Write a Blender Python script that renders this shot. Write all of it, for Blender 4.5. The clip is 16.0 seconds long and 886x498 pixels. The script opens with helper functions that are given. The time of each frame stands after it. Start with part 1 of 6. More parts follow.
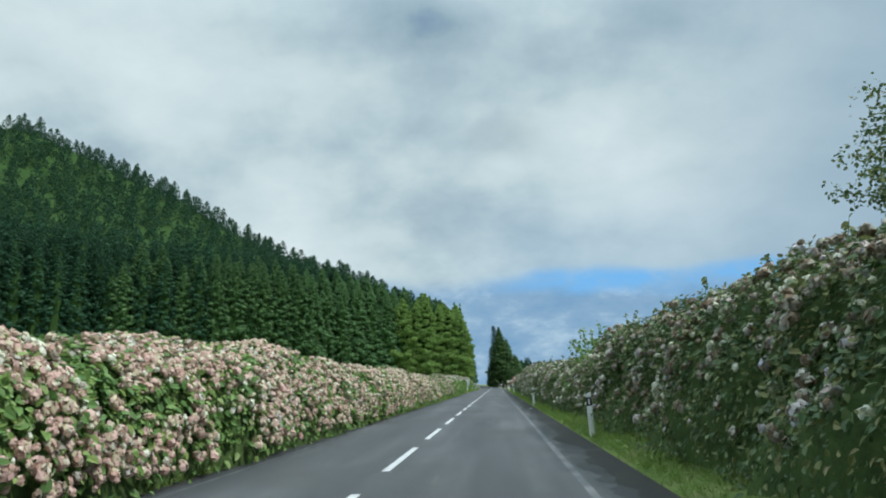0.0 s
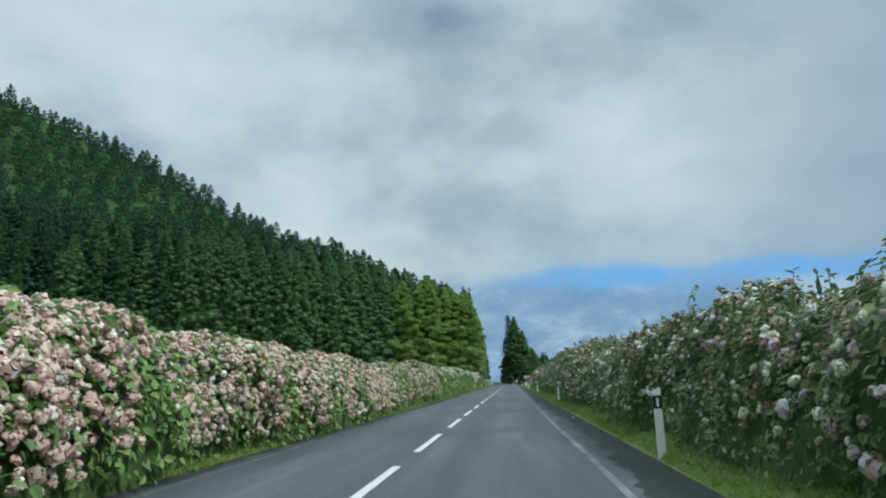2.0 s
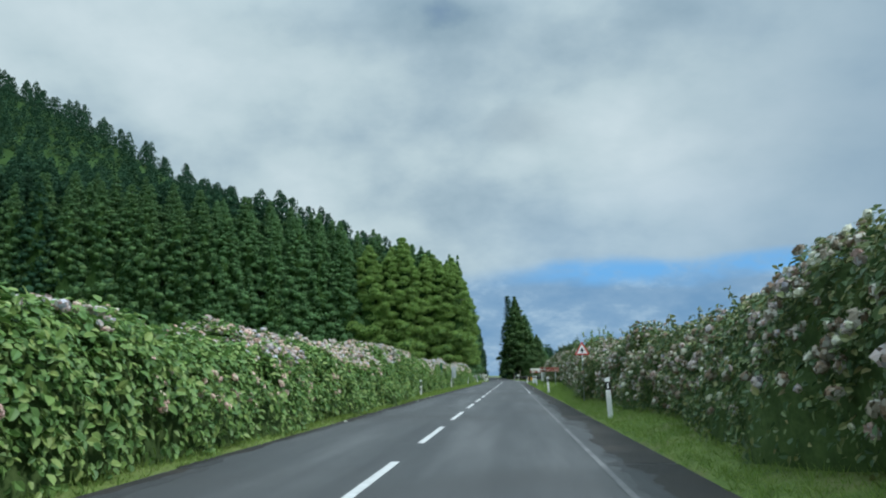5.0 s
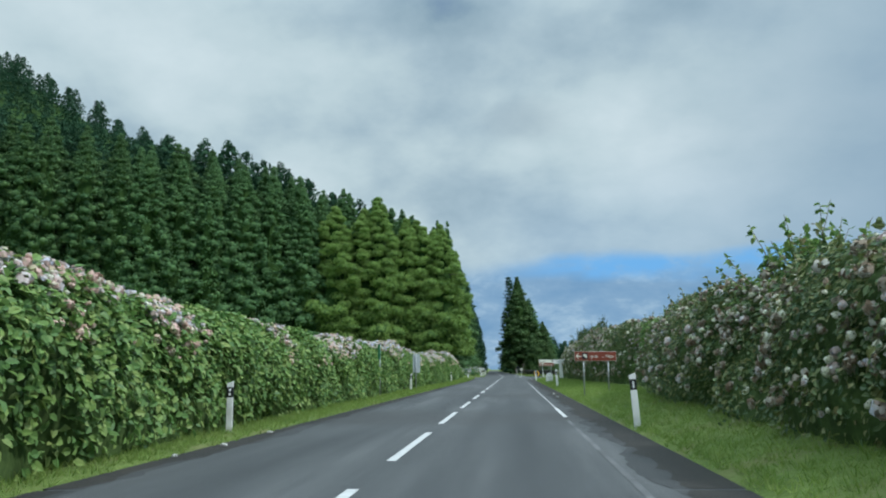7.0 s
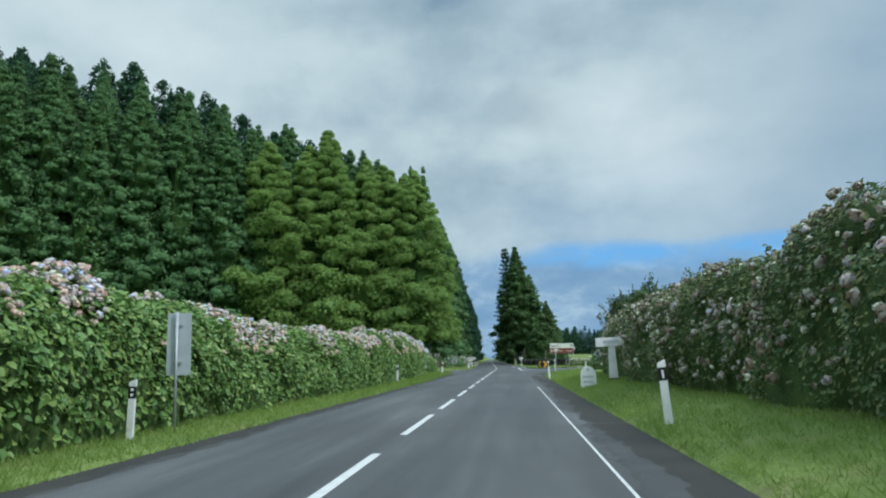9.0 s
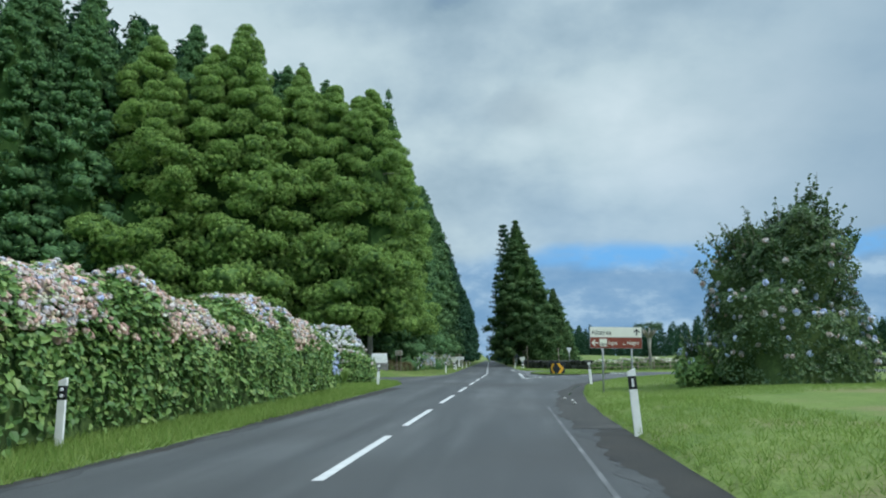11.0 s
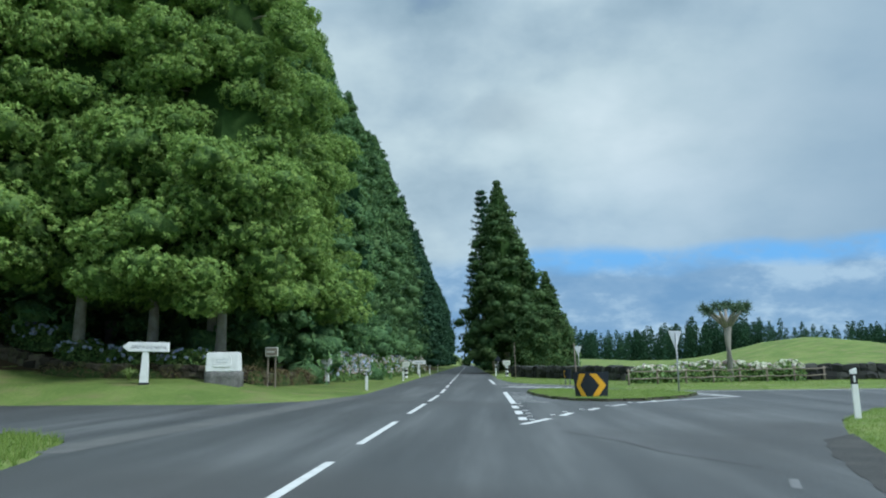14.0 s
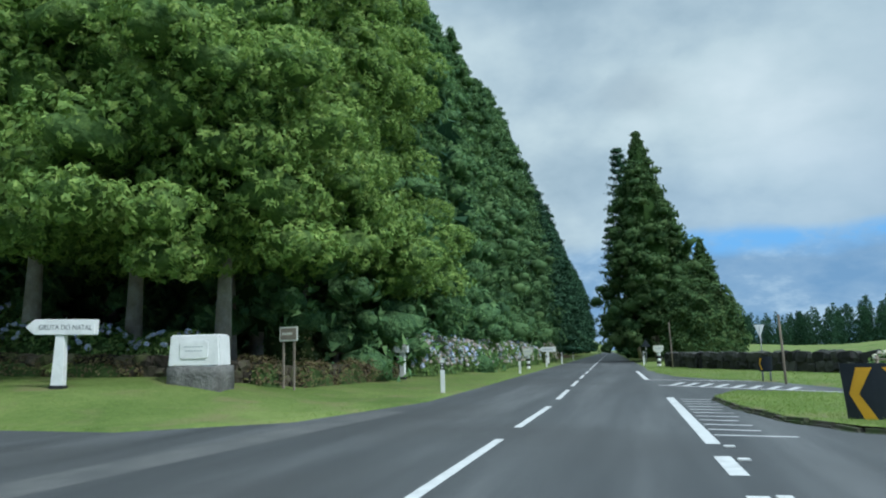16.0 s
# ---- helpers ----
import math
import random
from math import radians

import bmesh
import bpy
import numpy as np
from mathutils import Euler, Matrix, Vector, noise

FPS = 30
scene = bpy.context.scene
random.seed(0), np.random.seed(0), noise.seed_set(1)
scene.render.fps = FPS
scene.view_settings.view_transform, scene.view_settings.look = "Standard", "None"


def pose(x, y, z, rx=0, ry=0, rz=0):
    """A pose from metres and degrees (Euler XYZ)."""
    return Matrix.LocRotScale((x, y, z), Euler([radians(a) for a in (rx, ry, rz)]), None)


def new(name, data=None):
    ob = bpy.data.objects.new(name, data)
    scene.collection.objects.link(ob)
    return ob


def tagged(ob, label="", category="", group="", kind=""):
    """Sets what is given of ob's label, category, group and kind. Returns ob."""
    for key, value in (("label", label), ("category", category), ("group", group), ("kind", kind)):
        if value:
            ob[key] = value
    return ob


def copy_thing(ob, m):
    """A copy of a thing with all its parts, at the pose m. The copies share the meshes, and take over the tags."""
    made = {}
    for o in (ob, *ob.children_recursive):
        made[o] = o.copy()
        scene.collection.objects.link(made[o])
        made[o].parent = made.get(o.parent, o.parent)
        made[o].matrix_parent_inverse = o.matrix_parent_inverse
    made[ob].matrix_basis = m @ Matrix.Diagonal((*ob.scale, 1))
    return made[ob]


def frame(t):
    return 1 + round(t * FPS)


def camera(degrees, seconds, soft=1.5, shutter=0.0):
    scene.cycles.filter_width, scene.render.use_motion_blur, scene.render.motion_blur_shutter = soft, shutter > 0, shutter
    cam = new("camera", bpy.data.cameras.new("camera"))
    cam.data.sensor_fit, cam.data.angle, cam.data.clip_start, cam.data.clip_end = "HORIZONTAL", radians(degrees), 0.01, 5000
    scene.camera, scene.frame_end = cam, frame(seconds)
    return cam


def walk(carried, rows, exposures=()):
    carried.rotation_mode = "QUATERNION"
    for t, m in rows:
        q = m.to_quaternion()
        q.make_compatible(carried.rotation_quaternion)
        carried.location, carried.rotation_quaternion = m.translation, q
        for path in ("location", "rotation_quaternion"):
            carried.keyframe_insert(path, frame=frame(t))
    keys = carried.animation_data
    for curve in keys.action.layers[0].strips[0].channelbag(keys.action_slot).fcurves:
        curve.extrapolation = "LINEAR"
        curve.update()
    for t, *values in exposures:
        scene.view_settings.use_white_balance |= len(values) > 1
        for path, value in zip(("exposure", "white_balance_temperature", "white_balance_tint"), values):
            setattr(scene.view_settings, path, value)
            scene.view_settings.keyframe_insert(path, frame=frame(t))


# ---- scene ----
# ---- camera and drive: seconds, eye, then yaw to the left, pitch up and roll in degrees
cam = camera(61.6, 16.0, soft=2.0)
ROWS = [
    (0, 1.834, 4.461, 1.339, 3.840, 10.398, -1.35),
    (0.5, 1.853, 13.164, 1.312, 4.106, 10.298, -1.23),
    (1, 1.801, 21.724, 1.291, 4.440, 10.208, -1.24),
    (1.5, 1.762, 30.069, 1.253, 4.819, 10.151, -1.16),
    (2, 1.736, 38.121, 1.230, 4.992, 10.142, -0.99),
    (2.5, 1.686, 46.236, 1.221, 5.028, 10.108, -0.86),
    (3, 1.715, 54.518, 1.279, 5.086, 9.995, -0.93),
    (5.3, 1.731, 94.563, 1.209, 5.040, 9.696, -1.09),
    (5.5, 1.786, 97.972, 1.217, 5.220, 9.652, -1.08),
    (6, 1.743, 106.562, 1.215, 5.270, 9.520, -1.06),
    (6.5, 1.731, 114.630, 1.209, 5.259, 9.425, -1.24),
    (7, 1.670, 122.195, 1.193, 5.182, 9.272, -0.89),
    (7.5, 1.645, 130.274, 1.237, 5.141, 9.003, -0.68),
    (8, 1.804, 138.549, 1.226, 5.161, 8.829, -0.86),
    (8.5, 1.814, 147.179, 1.250, 5.094, 8.619, -1.17),
    (9, 1.872, 155.554, 1.238, 5.039, 8.488, -1.40),
    (9.2, 1.864, 158.705, 1.236, 5.044, 8.322, -1.09),
    (11.3, 2.047, 190.564, 1.217, 5.105, 8.511, -0.77),
    (11.5, 2.012, 193.063, 1.211, 5.101, 8.541, -0.92),
    (12, 1.916, 198.831, 1.223, 5.055, 8.584, -0.98),
    (12.5, 1.903, 204.187, 1.228, 4.849, 8.605, -1.08),
    (13, 1.978, 209.094, 1.246, 4.582, 8.673, -1.08),
    (13.5, 2.041, 213.597, 1.231, 4.045, 8.733, -0.84),
    (14, 2.096, 217.585, 1.236, 3.572, 8.758, -0.76),
    (14.5, 2.178, 221.425, 1.236, 3.562, 8.643, -0.81),
    (15, 2.257, 224.876, 1.222, 4.677, 8.460, -0.96),
    (15.5, 2.226, 227.986, 1.218, 7.873, 8.197, -1.19),
    (16, 1.863, 230.756, 1.177, 14.146, 8.057, -1.35),
]
walk(cam, [(t, Matrix.Translation((x, y, z)) @ pose(0, 0, 0, 0, 0, yaw) @ pose(0, 0, 0, 90 + pitch) @ pose(0, 0, 0, 0, 0, roll)) for t, x, y, z, yaw, pitch, roll in ROWS],
     [(0.0, 0.12, 6050, 8.5), (1.0, 0.0, 5920, 8.5), (3.0, -0.03, 5890, 8.5), (6.0, 0.01, 5870, 8.5), (9.0, 0.04, 5850, 8.5), (12.0, 0.08, 5780, 8.5), (16.0, 0.11, 5740, 8.5)])

# ---- small tools
V3 = Vector


def nodes_of(mat):
    mat.use_nodes = True
    nt = mat.node_tree
    nt.nodes.clear()
    return nt


def link(nt, a, ao, b, bi):
    nt.links.new(a.outputs[ao], b.inputs[bi])


def ramp_node(nt, stops, interp="LINEAR"):
    n = nt.nodes.new("ShaderNodeValToRGB")
    n.color_ramp.interpolation = interp
    e = n.color_ramp.elements
    while len(e) < len(stops):
        e.new(0.5)
    for k, (p, c) in enumerate(stops):
        e[k].position = p
        e[k].color = (*c, 1)
    return n


def surface(name, stops, scale=3.0, fine=40.0, rough=0.85, bump=0.3, bump_scale=None, spec=0.3, metal=0.0, per_island=False,
            per_object=False, stain=None, translucent=0.0, rough_var=0.1, detail=6.0, along=1.0, relief=0.02):
    """A procedural surface: colours mixed by two noises, or by random per piece, with fine relief."""
    mat = bpy.data.materials.new(name)
    nt = nodes_of(mat)
    out = nt.nodes.new("ShaderNodeOutputMaterial")
    bs = nt.nodes.new("ShaderNodeBsdfPrincipled")
    tc = nt.nodes.new("ShaderNodeTexCoord")
    geo = nt.nodes.new("ShaderNodeNewGeometry")
    n1 = nt.nodes.new("ShaderNodeTexNoise")
    n2 = nt.nodes.new("ShaderNodeTexNoise")
    for n, s in ((n1, scale), (n2, fine)):
        n.inputs["Scale"].default_value = s
        n.inputs["Detail"].default_value = detail
        n.inputs["Roughness"].default_value = 0.62
        if along != 1.0 and n is n1:
            mp = nt.nodes.new("ShaderNodeMapping")
            mp.inputs["Scale"].default_value = (1.0, along, 1.0)
            link(nt, geo, "Position", mp, "Vector")
            link(nt, mp, 0, n, "Vector")
        else:
            link(nt, geo, "Position", n, "Vector")
    mixv = nt.nodes.new("ShaderNodeMath")
    mixv.operation = "MULTIPLY_ADD"
    mixv.inputs[1].default_value = 0.35
    link(nt, n2, "Fac", mixv, 0)
    scl = nt.nodes.new("ShaderNodeMath")
    scl.operation = "MULTIPLY"
    scl.inputs[1].default_value = 0.65
    src, so = n1, "Fac"
    if per_island or per_object:
        rnd, ro = (geo, "Random Per Island") if per_island else (nt.nodes.new("ShaderNodeObjectInfo"), "Random")
        half = nt.nodes.new("ShaderNodeMath")
        half.operation = "MULTIPLY_ADD"
        half.inputs[1].default_value = 0.35
        link(nt, n1, "Fac", half, 0)
        r2 = nt.nodes.new("ShaderNodeMath")
        r2.operation = "MULTIPLY"
        r2.inputs[1].default_value = 0.8
        link(nt, rnd, ro, r2, 0)
        link(nt, r2, 0, half, 2)
        src, so = half, 0
    link(nt, src, so, scl, 0)
    link(nt, scl, 0, mixv, 2)
    cr = ramp_node(nt, stops)
    link(nt, mixv, 0, cr, "Fac")
    col, co = cr, "Color"
    if stain:
        colour, s_scale, lo, hi = stain
        n3 = nt.nodes.new("ShaderNodeTexNoise")
        n3.inputs["Scale"].default_value = s_scale
        n3.inputs["Detail"].default_value = 8
        link(nt, geo, "Position", n3, "Vector")
        mr = nt.nodes.new("ShaderNodeMapRange")
        mr.inputs["From Min"].default_value = lo
        mr.inputs["From Max"].default_value = hi
        link(nt, n3, "Fac", mr, "Value")
        mx = nt.nodes.new("ShaderNodeMix")
        mx.data_type = "RGBA"
        mx.inputs[7].default_value = (*colour, 1)
        link(nt, mr, "Result", mx, 0)
        nt.links.new(cr.outputs["Color"], mx.inputs[6])
        col, co = mx, 2
    nt.links.new(col.outputs[co], bs.inputs["Base Color"])
    rr = nt.nodes.new("ShaderNodeMapRange")
    rr.inputs["To Min"].default_value = max(0.02, rough - rough_var)
    rr.inputs["To Max"].default_value = min(1.0, rough + rough_var)
    link(nt, n1, "Fac", rr, "Value")
    link(nt, rr, "Result", bs, "Roughness")
    bs.inputs["Specular IOR Level"].default_value = spec
    bs.inputs["Metallic"].default_value = metal
    if bump:
        n4 = nt.nodes.new("ShaderNodeTexNoise")
        n4.inputs["Scale"].default_value = bump_scale or fine
        n4.inputs["Detail"].default_value = 5
        link(nt, geo, "Position", n4, "Vector")
        bp = nt.nodes.new("ShaderNodeBump")
        bp.inputs["Strength"].default_value = bump
        bp.inputs["Distance"].default_value = relief
        link(nt, n4, "Fac", bp, "Height")
        link(nt, bp, "Normal", bs, "Normal")
    if translucent:
        tr = nt.nodes.new("ShaderNodeBsdfTranslucent")
        nt.links.new(col.outputs[co], tr.inputs["Color"])
        ms = nt.nodes.new("ShaderNodeMixShader")
        ms.inputs[0].default_value = translucent
        link(nt, bs, 0, ms, 1)
        link(nt, tr, 0, ms, 2)
        link(nt, ms, 0, out, "Surface")
    else:
        link(nt, bs, 0, out, "Surface")
    return mat


def mesh_np(name, verts, faces, mat, smooth=False):
    """A mesh from arrays: vertices (n, 3) and faces (m, k), all of k corners."""
    verts, faces = np.asarray(verts, np.float32), np.asarray(faces, np.int32)
    me = bpy.data.meshes.new(name)
    me.vertices.add(len(verts))
    me.vertices.foreach_set("co", verts.ravel())
    k = faces.shape[1]
    me.loops.add(faces.size)
    me.loops.foreach_set("vertex_index", faces.ravel())
    me.polygons.add(len(faces))
    me.polygons.foreach_set("loop_start", np.arange(0, faces.size, k, dtype=np.int32))
    me.polygons.foreach_set("use_smooth", np.full(len(faces), smooth))
    me.update(calc_edges=True)
    me.validate()
    me.materials.append(mat)
    return me


def part(name, me, parent=None, label="", kind="", m=None):
    """Links mesh data as one object, under a thing where one is given."""
    ob = new(name, me)
    if m is not None:
        ob.matrix_basis = m
    if parent is not None:
        ob.parent = parent
    return tagged(ob, label, kind=kind)


def empty(name, label, category, group="", kind="", m=None):
    ob = new(name)
    ob.empty_display_size = 0.2
    if m is not None:
        ob.matrix_basis = m
    return tagged(ob, label, category, group, kind)


def bm_mesh(name, bm, mat, smooth=False, bevel=0.0):
    if bevel:
        bmesh.ops.bevel(bm, geom=bm.edges[:], offset=bevel, segments=2, affect="EDGES", clamp_overlap=True)
    bmesh.ops.recalc_face_normals(bm, faces=bm.faces[:])
    me = bpy.data.meshes.new(name)
    bm.to_mesh(me)
    bm.free()
    for p in me.polygons:
        p.use_smooth = smooth
    for m in (mat if isinstance(mat, (list, tuple)) else (mat,)):
        me.materials.append(m)
    return me


def box_bm(sx, sy, sz, at=(0, 0, 0), bm=None):
    bm = bm or bmesh.new()
    bmesh.ops.create_cube(bm, size=1.0, matrix=Matrix.LocRotScale(at, None, (sx, sy, sz)))
    return bm


def prism_bm(outline, depth, bm=None, axis="y"):
    """A flat plate: outline in (x, z), its front at y = 0, reaching back by depth."""
    bm = bm or bmesh.new()
    a = [bm.verts.new((x, 0, z)) for x, z in outline]
    b = [bm.verts.new((x, depth, z)) for x, z in outline]
    bm.faces.new(a)
    bm.faces.new(b[::-1])
    n = len(a)
    for k in range(n):
        bm.faces.new((a[k], b[k], b[(k + 1) % n], a[(k + 1) % n]))
    return bm


def tube_bm(points, radii, sides=8, bm=None):
    """A round limb along points."""
    bm = bm or bmesh.new()
    rings = []
    for k, p in enumerate(points):
        a, b = points[max(k - 1, 0)], points[min(k + 1, len(points) - 1)]
        q = (V3(b) - V3(a)).to_track_quat("Z", "Y")
        rings.append([bm.verts.new(V3(p) + q @ V3((radii[k] * math.cos(u), radii[k] * math.sin(u), 0)))
                      for u in (math.tau * j / sides for j in range(sides))])
    for r, s in zip(rings, rings[1:]):
        for j in range(sides):
            bm.faces.new((r[j], r[(j + 1) % sides], s[(j + 1) % sides], s[j]))
    bm.faces.new(rings[0][::-1])
    bm.faces.new(rings[-1])
    return bm


def vnoise(p, seed=0):
    """Smooth value noise of points (n, 3), 0 to 1."""
    p = np.asarray(p, float)
    i = np.floor(p).astype(np.int64)
    f = p - i
    f = f * f * (3 - 2 * f)
    total = np.zeros(len(p))
    for dx in (0, 1):
        for dy in (0, 1):
            for dz in (0, 1):
                h = (i[:, 0] + dx) * 374761393 + (i[:, 1] + dy) * 668265263 + (i[:, 2] + dz) * 2147483647 + seed * 1274126177
                h = (h ^ (h >> 13)) * 1274126177 & 0x7FFFFFFF
                h = (h ^ (h >> 16)) & 0xFFFF
                w = (f[:, 0] if dx else 1 - f[:, 0]) * (f[:, 1] if dy else 1 - f[:, 1]) * (f[:, 2] if dz else 1 - f[:, 2])
                total += w * h / 65535.0
    return total


def frames_of(normals, rng, spin=True):
    """Turn matrices (n, 3, 3) whose third axis is the normal."""
    n = normals / (np.linalg.norm(normals, axis=1, keepdims=True) + 1e-9)
    a = rng.normal(size=n.shape)
    a -= (a * n).sum(1, keepdims=True) * n
    a /= np.linalg.norm(a, axis=1, keepdims=True) + 1e-9
    return np.stack([a, np.cross(n, a), n], -1)


def scattered(tv, tf, pos, rot, scale):
    """Copies of a small template, joined: vertices and faces."""
    tv, tf = np.asarray(tv, float), np.asarray(tf)
    scale = np.asarray(scale, float)
    scale = scale[:, None, None] if scale.ndim == 1 else scale[:, None, :]
    v = np.einsum("nij,nkj->nki", rot, tv[None] * scale) + pos[:, None]
    f = tf[None] + (np.arange(len(pos)) * len(tv))[:, None, None]
    return v.reshape(-1, 3), f.reshape(-1, tf.shape[1])


def ico(sub, jitter, seed):
    bm = bmesh.new()
    bmesh.ops.create_icosphere(bm, subdivisions=sub, radius=1)
    rng = np.random.default_rng(seed)
    v = np.array([x.co for x in bm.verts])
    v *= (1 + rng.uniform(-jitter, jitter, len(v)))[:, None]
    f = np.array([[x.index for x in q.verts] for q in bm.faces])
    bm.free()
    return v, f


# ---- plan of the asphalt, and the lie of the land
ASPHALT = [(-2.85, -60), (3.9, -60), (3.9, 120), (3.9, 140), (3.93, 165), (3.92, 203), (4.2, 209.5), (4.5, 213.8), (5.25, 220.6), (6.0, 224), (8.0, 230.7), (9.2, 233.6),
           (11.3, 236.6), (16, 239), (70, 244), (70, 252), (15, 249.4), (8.8, 250.0), (7.5, 253), (6.4, 257.6), (4.8, 260.6), (3.5, 264.5), (2.85, 270),
           (-16.2, 900), (-22.7, 900), (-3.4, 256), (-3.25, 249), (-4.3, 243.6), (-6.7, 241.8), (-12, 242.4), (-26, 243.4), (-26, 232.4),
           (-8, 232.2), (-5.2, 230.2), (-4.2, 227.6), (-3.6, 224.9), (-3.4, 215), (-3.1, 200), (-3.3, 160), (-3.3, 130), (-3.1, 110), (-2.9, 80)]
def bend(y):
    """How far the road's middle has swung to the left beyond the junction."""
    return -0.03 * max(0.0, y - 248.0)


ISLAND = [(3.6, 249.2), (3.75, 246.2), (4.15, 243.7), (4.8, 242.1), (5.6, 241.5), (6.8, 241.6), (8.5, 243.4), (9.5, 245.6), (9.3, 247.0),
          (7.6, 249.0), (5.4, 250.8), (4.3, 251.3)]


def outside(x, y, poly):
    """Signed distance to a polygon, positive outside."""
    px, py = np.asarray(x, float), np.asarray(y, float)
    best, odd = np.full(px.shape, 1e9), np.zeros(px.shape, bool)
    for (ax, ay), (bx, by) in zip(poly, poly[1:] + poly[:1]):
        dx, dy = bx - ax, by - ay
        t = np.clip(((px - ax) * dx + (py - ay) * dy) / (dx * dx + dy * dy), 0, 1)
        best = np.minimum(best, np.hypot(px - ax - t * dx, py - ay - t * dy))
        cross = ((ay > py) != (by > py))
        xi = ax + (py - ay) / (by - ay if by != ay else 1e-9) * dx
        odd ^= cross & (px < xi)
    return np.where(odd, -best, best)


def smooth01(v, a, b):
    t = np.clip((np.asarray(v, float) - a) / (b - a), 0, 1)
    return t * t * (3 - 2 * t)


def front_line(x):
    """Where the plantation's near edge runs."""
    x = np.asarray(x, float)
    return np.where(x > -130, 254.5 + 0.50 * (x + 10.5), 194.75 + 0.2 * (x + 130))


def land(x, y):
    """The height of the ground."""
    x, y = np.asarray(x, float), np.asarray(y, float)
    d = outside(x, y, ASPHALT)
    x0, x = x, x + 0.03 * np.maximum(0.0, y - 248.0)
    z = -0.12 + 0.16 * smooth01(d, -0.12, 0.12)
    low = np.interp(-x, [3.2, 5.5, 7.6, 9.0, 10.2, 14], [0, 0.05, 0.27, 0.55, 0.72, 0.78])
    foot = np.interp(-x, [10.2, 14, 30, 48, 68, 90, 130, 220, 420], [0, 0.5, 4.2, 9.8, 12, 14, 16, 20, 24])
    grade = np.interp(-x, [12, 28, 60, 104, 136, 200], [0.0, 0.13, 0.155, 0.29, 0.43, 0.66])
    behind = y - front_line(x)
    reach = np.interp(-x, [16, 60], [5, 34])
    off_road = smooth01(d, 0.15, 2.5)
    z = z + low * smooth01(y, 238, 249) * off_road
    z = z + (foot * smooth01(behind / reach, -1, 0.6) + grade * np.clip(behind, 0, 125)) * np.where(x > -60, smooth01(d, 0.2, 6), 1)
    z = z + np.interp(x, [3.8, 4.15, 5.3, 7, 9], [0, 0.09, 0.33, 0.40, 0.40]) * smooth01(y, 214, 198)
    z = z + 0.22 * smooth01(x, 5.4, 10) * smooth01(d, 0.3, 3) * smooth01(y, 198, 206) * smooth01(y, 236, 226)
    x = x0
    far = smooth01(y, 300, 420) * smooth01(x, 8, 30)
    p = np.stack([x / 34, y / 34, 0 * x], -1).reshape(-1, 3)
    hum = vnoise(p, 5).reshape(x.shape) ** 2 * 5.0 + vnoise(p * 2.7, 6).reshape(x.shape) * 1.2
    z = z + far * hum * 0.42 + 4.6 * np.exp(-((x - 55) / 14) ** 2 - ((y - 347) / 30) ** 2)
    return z


# ---- sky, sun
world = bpy.data.worlds.new("sky")
scene.world = world
world.use_nodes = True
wt = world.node_tree
wt.nodes.clear()
SUN_EL, SUN_AZ = radians(47), radians(114)   # azimuth clockwise from the way ahead
w_out = wt.nodes.new("ShaderNodeOutputWorld")
w_bg = wt.nodes.new("ShaderNodeBackground")
w_sky = wt.nodes.new("ShaderNodeTexSky")
w_sky.sky_type = "NISHITA"
w_sky.sun_disc = False
w_sky.sun_elevation, w_sky.sun_rotation = SUN_EL, SUN_AZ
w_sky.air_density, w_sky.dust_density, w_sky.ozone_density = 1.0, 0.6, 1.5
w_tc = wt.nodes.new("ShaderNodeTexCoord")
w_sep = wt.nodes.new("ShaderNodeSeparateXYZ")
link(wt, w_tc, "Generated", w_sep, 0)


def w_math(op, a, b=None, c=None, clamp=False):
    n = wt.nodes.new("ShaderNodeMath")
    n.operation, n.use_clamp = op, clamp
    for k, v in enumerate((a, b, c)):
        if v is None:
            continue
        if isinstance(v, (int, float)):
            n.inputs[k].default_value = v
        else:
            wt.links.new(v, n.inputs[k])
    return n.outputs[0]


def w_range(v, a, b, c=0.0, d=1.0, kind="SMOOTHSTEP"):
    n = wt.nodes.new("ShaderNodeMapRange")
    n.interpolation_type = kind
    wt.links.new(v, n.inputs["Value"])
    for k, u in zip(("From Min", "From Max", "To Min", "To Max"), (a, b, c, d)):
        n.inputs[k].default_value = u
    return n.outputs["Result"]


def w_noise(vec, scale, detail=7, rough=0.55, offset=(0, 0, 0)):
    m = wt.nodes.new("ShaderNodeMapping")
    wt.links.new(vec, m.inputs["Vector"])
    m.inputs["Location"].default_value = offset
    n = wt.nodes.new("ShaderNodeTexNoise")
    n.inputs["Scale"].default_value = scale
    n.inputs["Detail"].default_value = detail
    n.inputs["Roughness"].default_value = rough
    wt.links.new(m.outputs[0], n.inputs["Vector"])
    return n.outputs["Fac"]


dx, dy, dz = (w_sep.outputs[k] for k in range(3))
